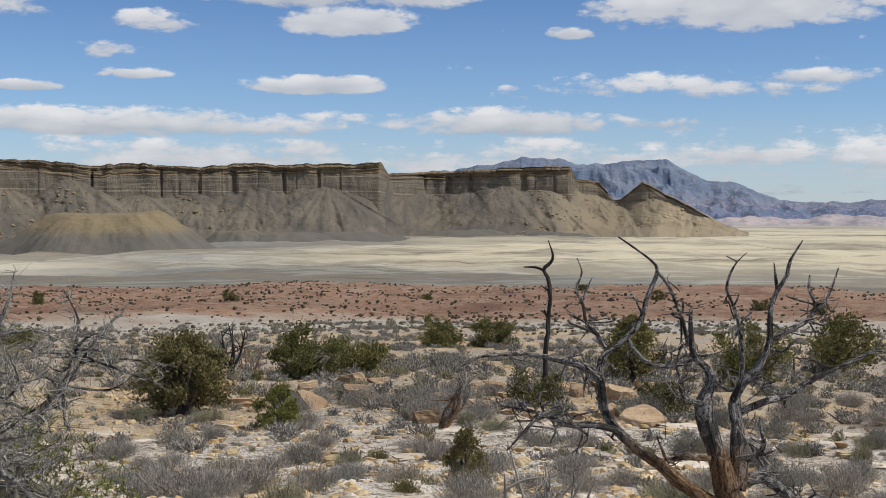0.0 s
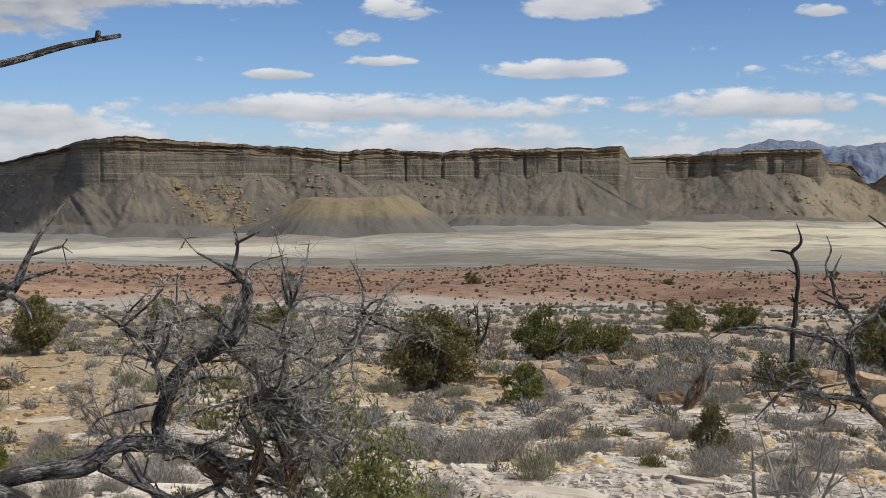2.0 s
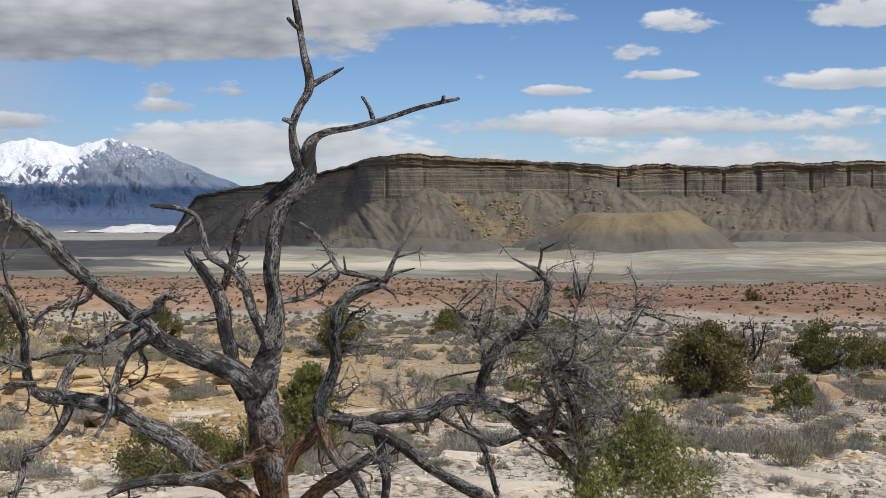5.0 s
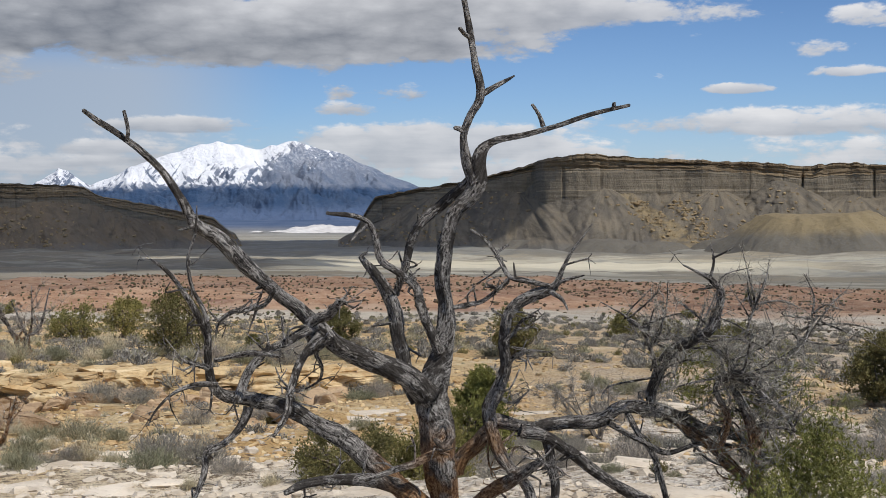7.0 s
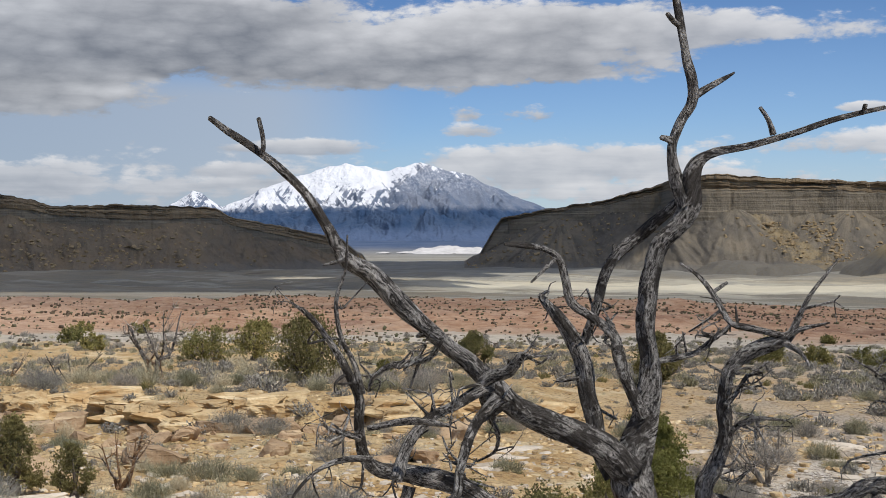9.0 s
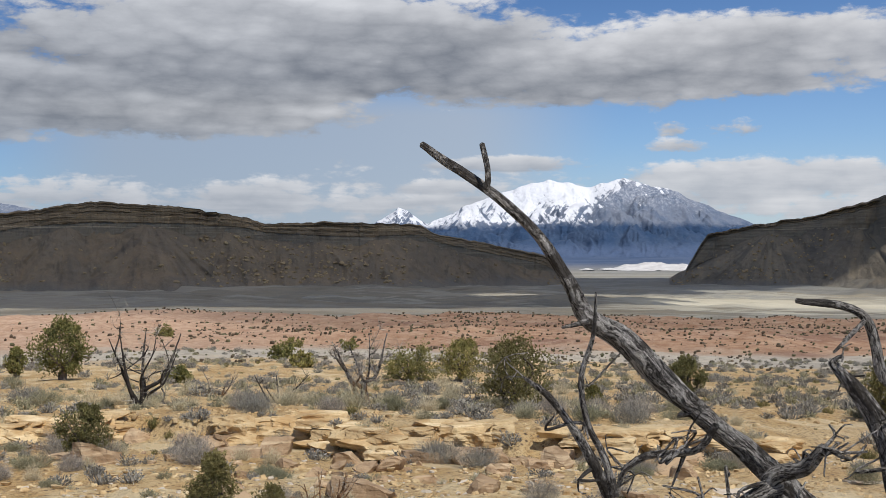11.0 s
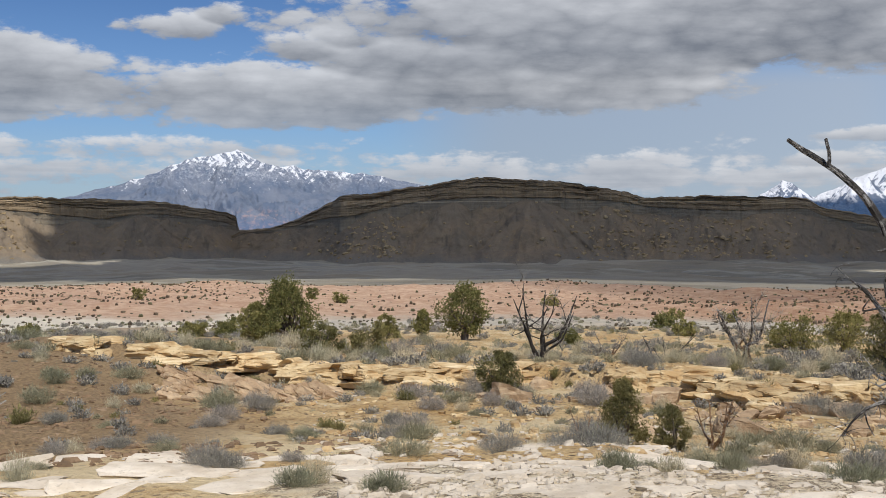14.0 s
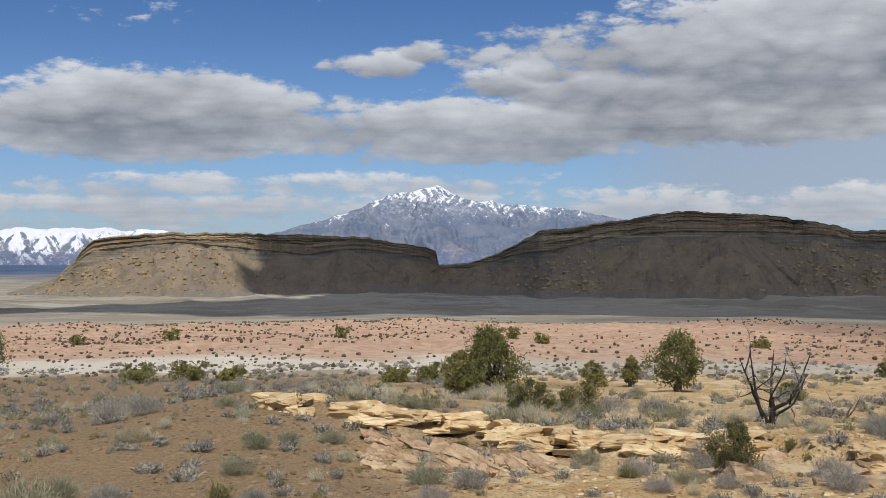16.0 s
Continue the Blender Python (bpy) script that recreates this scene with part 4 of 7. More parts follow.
def mesh_from(name, verts, faces, look_of, uv=None, soft=True):
    """A mesh from arrays of points and of faces with one number of corners."""
    faces = np.asarray(faces, np.int32)
    mesh = bpy.data.meshes.new(name)
    mesh.vertices.add(len(verts))
    mesh.vertices.foreach_set("co", np.asarray(verts, np.float32).ravel())
    mesh.loops.add(faces.size)
    mesh.loops.foreach_set("vertex_index", faces.ravel())
    mesh.polygons.add(len(faces))
    mesh.polygons.foreach_set("loop_start", np.arange(0, faces.size, faces.shape[1], dtype=np.int32))
    mesh.polygons.foreach_set("use_smooth", np.full(len(faces), soft))
    if uv is not None:
        layer = mesh.uv_layers.new(name="grain")
        layer.data.foreach_set("uv", np.asarray(uv, np.float32)[faces.ravel()].ravel())
    mesh.update(calc_edges=True)
    mesh.materials.append(look_of)
    return mesh


def part(name, mesh, parent, label=""):
    ob = new(name, mesh)
    ob.parent = parent
    return tagged(ob, label)


def tube(points, sides=10, step=0.05, rough=0.16, seed=0.0):
    """Points, quads and uv of a limb through (x, y, z, radius) knots: a round, ridged, uneven stem with a splintered end."""
    knots = np.array(points, float)
    padded = np.vstack([2 * knots[0] - knots[1], knots, 2 * knots[-1] - knots[-2]])
    rows = []
    for i in range(1, len(padded) - 2):
        a, b, c, d = padded[i - 1:i + 3]
        count = max(2, int(np.linalg.norm(c[:3] - b[:3]) / step))
        for k in range(count):
            u = k / count
            rows.append(0.5 * (2 * b + (c - a) * u + (2 * a - 5 * b + 4 * c - d) * u * u + (3 * b - a - 3 * c + d) * u ** 3))
    rows.append(knots[-1])
    rows = np.array(rows)
    rows[:, 3] = np.maximum(rows[:, 3], 0.0015)
    centre, radius = rows[:, :3].copy(), rows[:, 3]
    along = np.concatenate([[0], np.cumsum(np.linalg.norm(np.diff(centre, axis=0), axis=1))])
    for k in range(3):
        centre[1:-1, k] += 0.35 * radius[1:-1] * WAVES(along[1:-1] * 4.0, seed * 3.1 + k * 7.7, 2)
    way = np.gradient(centre, axis=0)
    way /= np.linalg.norm(way, axis=1)[:, None] + 1e-9
    side = np.cross(way[0], (0.3, 0.9, 0.2))
    verts, uv = [], []
    for i in range(len(centre)):
        side = side - way[i] * (side @ way[i])
        side /= np.linalg.norm(side) + 1e-9
        other = np.cross(way[i], side)
        turn = np.arange(sides) * 2 * math.pi / sides
        twist = turn + along[i] * 1.3
        knob = 0.55 * max(0.0, float(WAVES(along[i] * 2.7, seed * 5.3, 2)) - 0.45) * (sides > 9)
        ridge = 1 + knob + rough * WAVES(np.cos(twist) * 1.6 + seed, np.sin(twist) * 1.6 + along[i] * 1.1, 3) + 0.10 * WAVES(along[i] * 6.0 + 0 * turn, seed + turn, 2)
        rr = radius[i] * ridge
        verts.append(centre[i] + np.outer(np.cos(turn) * rr, side) + np.outer(np.sin(turn) * rr, other))
        uv.append(np.stack([turn / 6.2832 * min(1.0, radius[i] * 12) + seed, np.full(sides, along[i])], axis=-1))
    n = len(centre)
    tip = centre[-1] + way[-1] * radius[-1] * 0.6
    verts = np.vstack(verts + [tip[None]])
    uv = np.vstack(uv + [np.array([[seed, along[-1]]])])
    i, j = np.arange(n - 1)[:, None] * sides, np.arange(sides)[None]
    k = (j + 1) % sides
    quads = np.stack([i + j, i + k, i + sides + k, i + sides + j], -1).reshape(-1, 4)
    last = (n - 1) * sides
    end = np.array([[last + a, last + (a + 1) % sides, last + sides, last + sides] for a in range(sides)])
    return verts, quads, end, uv


def tube_mesh(name, points, look_of, sides=10, step=0.05, rough=0.16, seed=0.0):
    verts, quads, end, uv = tube(points, sides, step, rough, seed)
    corners = np.concatenate([quads.ravel(), end[:, :3].ravel()]).astype(np.int32)
    starts = np.concatenate([np.arange(len(quads)) * 4, len(quads) * 4 + np.arange(len(end)) * 3]).astype(np.int32)
    mesh = bpy.data.meshes.new(name)
    mesh.vertices.add(len(verts))
    mesh.vertices.foreach_set("co", verts.astype(np.float32).ravel())
    mesh.loops.add(len(corners))
    mesh.loops.foreach_set("vertex_index", corners)
    mesh.polygons.add(len(starts))
    mesh.polygons.foreach_set("loop_start", starts)
    mesh.polygons.foreach_set("use_smooth", np.ones(len(starts), bool))
    layer = mesh.uv_layers.new(name="grain")
    layer.data.foreach_set("uv", uv[corners].astype(np.float32).ravel())
    mesh.update(calc_edges=True)
    mesh.materials.append(look_of)
    return mesh


def spikes(base, tips, width, bend=0.15, rng=RNG):
    """Many thin bent blades from base to tips (arrays of points): verts and triangles."""
    base, tips = np.asarray(base, float), np.asarray(tips, float)
    n = len(base)
    way = tips - base
    length = np.linalg.norm(way, axis=1)[:, None] + 1e-9
    side = np.cross(way, rng.normal(size=(n, 3)))
    side /= np.linalg.norm(side, axis=1)[:, None] + 1e-9
    middle = base + way * 0.55 + rng.normal(size=(n, 3)) * length * bend
    w = np.broadcast_to(np.asarray(width, float).reshape(-1, 1), (n, 1))
    verts = np.stack([base - side * w, base + side * w, middle - side * w * 0.7, middle + side * w * 0.7, tips], axis=1).reshape(-1, 3)
    k = np.arange(n)[:, None] * 5
    tris = np.concatenate([k + np.array([[0, 1, 3]]), k + np.array([[0, 3, 2]]), k + np.array([[2, 3, 4]])]).astype(np.int32)
    return verts, tris


def slivers(base, tips, width, rng=RNG):
    """Many flat slivers, one triangle each."""
    way = tips - base
    side = np.cross(way, rng.normal(size=way.shape))
    side /= np.linalg.norm(side, axis=1)[:, None] + 1e-9
    verts = np.stack([base - side * width, base + side * width, tips], axis=1).reshape(-1, 3)
    return verts, np.arange(len(verts), dtype=np.int32).reshape(-1, 3)


def leaves(centre, size, rng=RNG, out=None, count=5, width=0.17):
    """A little spray of pointed leaves at every centre: verts and triangles."""
    centre = np.repeat(np.asarray(centre, float), count, axis=0)
    n = len(centre)
    way = rng.normal(size=(n, 3))
    if out is not None:
        way = way * 0.6 + np.repeat(out, count, axis=0)
    way /= np.linalg.norm(way, axis=1)[:, None] + 1e-9
    side = np.cross(way, rng.normal(size=(n, 3)))
    side /= np.linalg.norm(side, axis=1)[:, None] + 1e-9
    s = (size * rng.uniform(0.6, 1.4, n))[:, None]
    verts = np.stack([centre - way * s * 0.3, centre + side * s * width + way * s * 0.2, centre + way * s, centre - side * s * width + way * s * 0.2], axis=1).reshape(-1, 3)
    k = np.arange(n)[:, None] * 4
    return verts, np.concatenate([k + np.array([[0, 1, 2]]), k + np.array([[0, 2, 3]])]).astype(np.int32)


def joined(pieces):
    verts, faces, shift = [], [], 0
    for v, f in pieces:
        verts.append(v)
        faces.append(f + shift)
        shift += len(v)
    return np.vstack(verts), np.vstack(faces)


def on_ground(bearing, r, sink=0.0):
    x, y = r * math.sin(radians(bearing)), r * math.cos(radians(bearing))
    return x, y, float(ground_height(x, y)) - sink


def stand(bearing, r, turn=0.0, sink=0.0, size=(1, 1, 1)):
    x, y, z = on_ground(bearing, r, sink)
    return pose(x, y, z, 0, 0, turn) @ Matrix.Diagonal((*size, 1))


# ---- dead trees ----
MAIN_TREE = (
    ("trunk", ((0.02, 0.00, -0.53, 0.142), (0.01, 0.00, -0.31, 0.124), (0.00, 0.00, -0.14, 0.117), (-0.01, 0.00, 0.12, 0.124), (-0.05, 0.00, 0.33, 0.127), (-0.08, 0.00, 0.51, 0.131), (-0.06, 0.00, 0.65, 0.109), (-0.01, 0.00, 0.75, 0.085), (0.02, 0.00, 0.90, 0.071), (0.01, 0.00, 1.07, 0.062), (-0.01, 0.00, 1.28, 0.063), (0.01, 0.00, 1.50, 0.060), (0.05, 0.00, 1.64, 0.060), (0.15, 0.00, 1.75, 0.060), (0.21, 0.00, 1.85, 0.060), (0.21, 0.00, 1.95, 0.049), (0.24, 0.00, 2.04, 0.039), (0.33, 0.00, 2.10, 0.030), (0.50, 0.00, 2.14, 0.026), (0.68, 0.00, 2.19, 0.023), (0.92, 0.00, 2.27, 0.019), (1.15, 0.00, 2.32, 0.014))),
    ("limb", ((0.20, 0.00, 1.83, 0.049), (0.14, 0.01, 1.98, 0.040), (0.12, 0.02, 2.13, 0.035), (0.17, 0.03, 2.27, 0.033), (0.23, 0.04, 2.39, 0.035), (0.19, 0.06, 2.59, 0.030), (0.16, 0.07, 2.79, 0.025), (0.12, 0.08, 2.98, 0.021), (0.09, 0.09, 3.19, 0.018), (0.06, 0.10, 3.44, 0.011))),
    ("spur", ((0.15, 0.05, 2.75, 0.018), (0.09, 0.00, 2.80, 0.014))),
    ("spur", ((0.23, 0.05, 2.40, 0.028), (0.33, 0.10, 2.46, 0.021), (0.44, 0.15, 2.52, 0.007))),
    ("spur", ((0.12, 0.02, 2.16, 0.028), (0.06, 0.00, 2.18, 0.018))),
    ("spur", ((0.61, 0.00, 2.19, 0.018), (0.58, -0.03, 2.26, 0.014), (0.54, -0.05, 2.32, 0.012))),
    ("spur", ((1.05, 0.00, 2.30, 0.018), (1.05, -0.03, 2.33, 0.016))),
    ("limb", ((0.18, 0.10, 1.89, 0.036), (0.10, 0.13, 1.81, 0.034), (-0.02, 0.17, 1.71, 0.036), (-0.15, 0.20, 1.59, 0.036), (-0.23, 0.23, 1.45, 0.034), (-0.27, 0.27, 1.29, 0.033), (-0.32, 0.30, 1.12, 0.029))),
    ("spur", ((-0.16, 0.20, 1.58, 0.018), (-0.17, 0.15, 1.64, 0.013))),
    ("limb", ((-0.17, 0.10, 0.46, 0.072), (-0.25, 0.14, 0.63, 0.057), (-0.28, 0.18, 0.81, 0.054), (-0.30, 0.22, 0.95, 0.056), (-0.35, 0.27, 1.11, 0.056), (-0.44, 0.31, 1.25, 0.049), (-0.55, 0.35, 1.37, 0.029))),
    ("limb", ((-0.03, -0.05, 0.79, 0.046), (-0.09, -0.09, 0.94, 0.038), (-0.15, -0.13, 1.10, 0.035), (-0.18, -0.17, 1.20, 0.029), (-0.29, -0.21, 1.29, 0.026), (-0.38, -0.24, 1.36, 0.026), (-0.41, -0.28, 1.47, 0.025), (-0.45, -0.32, 1.58, 0.024), (-0.54, -0.36, 1.63, 0.022), (-0.70, -0.40, 1.65, 0.013))),
    ("spur", ((-0.46, -0.40, 1.58, 0.013), (-0.52, -0.45, 1.52, 0.012), (-0.57, -0.50, 1.47, 0.007))),
    ("limb", ((-0.06, -0.05, 0.50, 0.098), (-0.23, -0.10, 0.64, 0.087), (-0.42, -0.14, 0.75, 0.076), (-0.63, -0.19, 0.84, 0.069), (-0.76, -0.24, 0.95, 0.062), (-0.91, -0.28, 1.08, 0.061), (-1.07, -0.33, 1.21, 0.057), (-1.23, -0.38, 1.37, 0.049), (-1.34, -0.42, 1.49, 0.045), (-1.47, -0.47, 1.59, 0.040), (-1.53, -0.52, 1.73, 0.034), (-1.62, -0.56, 1.87, 0.031), (-1.74, -0.61, 2.00, 0.028), (-1.84, -0.66, 2.08, 0.024), (-1.94, -0.70, 2.15, 0.021), (-2.04, -0.75, 2.23, 0.013))),
    ("spur", ((-1.80, -0.72, 2.06, 0.019), (-1.80, -0.71, 2.14, 0.016), (-1.82, -0.70, 2.23, 0.014))),
    ("spur", ((-1.44, -0.60, 1.58, 0.016), (-1.50, -0.60, 1.56, 0.010), (-1.54, -0.60, 1.55, 0.005))),
    ("limb", ((-0.76, -0.40, 0.84, 0.044), (-0.80, -0.47, 0.99, 0.036), (-0.67, -0.53, 1.05, 0.034), (-0.61, -0.60, 1.14, 0.023))),
    ("limb", ((-0.76, -0.45, 0.97, 0.037), (-0.85, -0.51, 0.94, 0.033), (-0.93, -0.57, 0.90, 0.029), (-1.03, -0.62, 0.85, 0.028), (-1.11, -0.68, 0.76, 0.026), (-1.16, -0.74, 0.65, 0.029), (-1.17, -0.80, 0.59, 0.032))),
    ("limb", ((-0.06, 0.00, -0.26, 0.085), (-0.31, -0.06, -0.05, 0.077), (-0.48, -0.13, 0.13, 0.077), (-0.65, -0.19, 0.29, 0.072), (-0.78, -0.26, 0.38, 0.068), (-0.97, -0.32, 0.48, 0.061), (-1.17, -0.39, 0.55, 0.050), (-1.29, -0.45, 0.58, 0.043), (-1.36, -0.51, 0.65, 0.035), (-1.37, -0.58, 0.79, 0.031), (-1.35, -0.64, 0.93, 0.029), (-1.40, -0.71, 1.06, 0.026), (-1.48, -0.77, 1.22, 0.017), (-1.55, -0.84, 1.33, 0.013), (-1.62, -0.90, 1.39, 0.006))),
    ("limb", ((-1.31, -0.85, 0.98, 0.020), (-1.34, -0.86, 1.12, 0.019), (-1.40, -0.87, 1.24, 0.017), (-1.42, -0.88, 1.39, 0.014), (-1.38, -0.89, 1.53, 0.011), (-1.37, -0.90, 1.69, 0.005))),
    ("limb", ((-1.11, -0.75, 0.55, 0.038), (-1.16, -0.78, 0.43, 0.030), (-1.23, -0.81, 0.35, 0.029), (-1.33, -0.84, 0.30, 0.030), (-1.34, -0.87, 0.20, 0.025), (-1.40, -0.90, 0.04, 0.019))),
    ("limb", ((-1.27, -0.85, 0.69, 0.022), (-1.35, -0.90, 0.70, 0.019), (-1.44, -0.95, 0.68, 0.016), (-1.51, -1.00, 0.64, 0.012), (-1.57, -1.05, 0.57, 0.009), (-1.60, -1.10, 0.50, 0.005))),
    ("limb", ((-0.73, -0.50, 0.93, 0.040), (-0.84, -0.55, 0.79, 0.031), (-0.89, -0.60, 0.63, 0.028), (-0.90, -0.65, 0.51, 0.028), (-0.94, -0.70, 0.43, 0.018), (-0.97, -0.75, 0.38, 0.010))),
    ("limb", ((-1.29, -0.80, 0.82, 0.016), (-1.19, -0.85, 0.85, 0.017), (-1.06, -0.90, 0.87, 0.019), (-0.91, -0.95, 0.86, 0.009))),
    ("limb", ((-1.32, -0.85, 0.78, 0.019), (-1.39, -0.90, 0.81, 0.016), (-1.45, -0.95, 0.84, 0.012), (-1.45, -1.00, 0.87, 0.006))),
    ("limb", ((-1.16, -0.60, 1.06, 0.007), (-1.09, -0.55, 1.12, 0.011), (-1.15, -0.50, 0.95, 0.003))),
    ("limb", ((-0.98, -0.62, 1.21, 0.016), (-1.04, -0.59, 1.12, 0.016), (-1.14, -0.55, 1.09, 0.018), (-1.24, -0.52, 1.07, 0.016), (-1.32, -0.48, 1.01, 0.013), (-1.35, -0.45, 0.94, 0.007))),
    ("limb", ((-0.65, -0.50, 0.91, 0.020), (-0.76, -0.45, 0.83, 0.017), (-0.73, -0.40, 0.74, 0.013), (-0.75, -0.35, 0.65, 0.010), (-0.84, -0.30, 0.59, 0.007))),
    ("limb", ((-0.20, -0.20, -0.09, 0.069), (-0.33, -0.26, -0.01, 0.058), (-0.50, -0.32, 0.05, 0.044), (-0.68, -0.38, 0.06, 0.037), (-0.83, -0.44, 0.04, 0.033), (-0.94, -0.50, -0.00, 0.017))),
    ("limb", ((0.02, -0.25, 0.24, 0.048), (-0.06, -0.31, 0.20, 0.037), (-0.18, -0.38, 0.15, 0.030), (-0.29, -0.44, 0.13, 0.023), (-0.46, -0.50, 0.08, 0.013))),
    ("limb", ((0.07, 0.05, 0.01, 0.057), (0.12, 0.04, 0.13, 0.060), (0.22, 0.02, 0.23, 0.060), (0.29, 0.01, 0.32, 0.053), (0.28, -0.00, 0.43, 0.049), (0.33, -0.02, 0.54, 0.049), (0.38, -0.03, 0.69, 0.046), (0.36, -0.04, 0.84, 0.046), (0.38, -0.06, 1.00, 0.045), (0.44, -0.07, 1.08, 0.044), (0.53, -0.08, 1.13, 0.049), (0.64, -0.10, 1.17, 0.043), (0.69, -0.11, 1.21, 0.031), (0.74, -0.12, 1.33, 0.017), (0.79, -0.14, 1.43, 0.014), (0.90, -0.15, 1.58, 0.007))),
    ("limb", ((0.65, -0.10, 1.20, 0.024), (0.50, -0.08, 1.23, 0.023), (0.40, -0.05, 1.25, 0.023), (0.36, -0.02, 1.32, 0.021), (0.31, 0.00, 1.42, 0.018), (0.24, 0.03, 1.50, 0.014), (0.16, 0.05, 1.55, 0.007))),
    ("spur", ((0.32, 0.05, 1.40, 0.014), (0.40, 0.10, 1.45, 0.011))),
    ("spur", ((0.44, 0.00, 1.25, 0.011), (0.43, 0.00, 1.34, 0.005))),
    ("spur", ((0.69, -0.12, 1.21, 0.016), (0.75, -0.16, 1.24, 0.014), (0.85, -0.20, 1.27, 0.005))),
    ("spur", ((0.65, -0.12, 1.17, 0.021), (0.71, -0.21, 1.13, 0.015), (0.74, -0.30, 1.07, 0.007))),
    ("limb", ((0.39, -0.10, 0.70, 0.024), (0.43, -0.18, 0.77, 0.021), (0.50, -0.27, 0.82, 0.017), (0.62, -0.35, 0.82, 0.007))),
    ("limb", ((0.37, -0.10, 0.85, 0.021), (0.44, -0.03, 0.92, 0.018), (0.49, 0.03, 0.98, 0.016), (0.54, 0.10, 0.99, 0.007))),
    ("limb", ((0.03, 0.00, 1.06, 0.021), (0.15, 0.03, 1.08, 0.023), (0.24, 0.05, 1.10, 0.019), (0.33, 0.08, 1.17, 0.018), (0.40, 0.10, 1.21, 0.014))),
    ("limb", ((0.33, 0.10, 0.49, 0.018), (0.42, 0.07, 0.45, 0.014), (0.49, 0.03, 0.50, 0.011), (0.53, 0.00, 0.54, 0.005))),
    ("limb", ((0.28, -0.10, 0.36, 0.049), (0.33, -0.10, 0.21, 0.056), (0.39, -0.10, 0.10, 0.052), (0.48, -0.10, -0.01, 0.049), (0.55, -0.10, -0.15, 0.042))),
    ("limb", ((0.30, 0.10, 0.33, 0.054), (0.52, 0.15, 0.28, 0.050), (0.64, 0.20, 0.29, 0.051), (0.78, 0.25, 0.30, 0.051), (1.00, 0.30, 0.31, 0.059), (1.14, 0.35, 0.39, 0.055), (1.35, 0.40, 0.36, 0.052), (1.55, 0.45, 0.30, 0.052), (1.69, 0.50, 0.22, 0.043), (1.91, 0.55, 0.16, 0.036), (2.12, 0.60, 0.03, 0.032), (2.31, 0.65, -0.10, 0.025), (2.38, 0.70, -0.28, 0.014))),
    ("limb", ((0.47, 0.00, 0.28, 0.050), (0.62, 0.06, 0.25, 0.050), (0.77, 0.12, 0.16, 0.050), (0.95, 0.18, 0.01, 0.051), (1.14, 0.24, -0.12, 0.051), (1.39, 0.30, -0.27, 0.048))),
    ("limb", ((0.63, 0.10, 0.25, 0.039), (0.68, 0.10, 0.06, 0.043), (0.71, 0.10, -0.12, 0.036), (0.69, 0.10, -0.27, 0.032))),
    ("limb", ((1.19, 0.35, 0.34, 0.037), (1.26, 0.37, 0.21, 0.033), (1.39, 0.38, 0.02, 0.033), (1.47, 0.40, -0.26, 0.026))),
    ("limb", ((1.06, 0.30, 0.28, 0.026), (1.27, 0.35, 0.16, 0.026), (1.46, 0.40, 0.07, 0.024), (1.67, 0.45, 0.12, 0.022), (1.86, 0.50, 0.11, 0.021), (2.04, 0.55, 0.04, 0.015))),
    ("spur", ((1.61, 0.50, 0.23, 0.019), (1.67, 0.50, 0.09, 0.015), (1.76, 0.50, -0.00, 0.011), (1.86, 0.50, -0.04, 0.006))),
    ("limb", ((0.15, 0.10, -0.25, 0.065), (0.33, -0.03, -0.08, 0.056), (0.48, -0.17, 0.06, 0.045), (0.59, -0.30, 0.16, 0.027))),
    ("spur", ((-0.06, -0.35, 0.36, 0.030), (0.01, -0.36, 0.39, 0.034), (0.04, -0.38, 0.31, 0.030), (-0.01, -0.39, 0.25, 0.030), (-0.06, -0.40, 0.30, 0.020))),
)
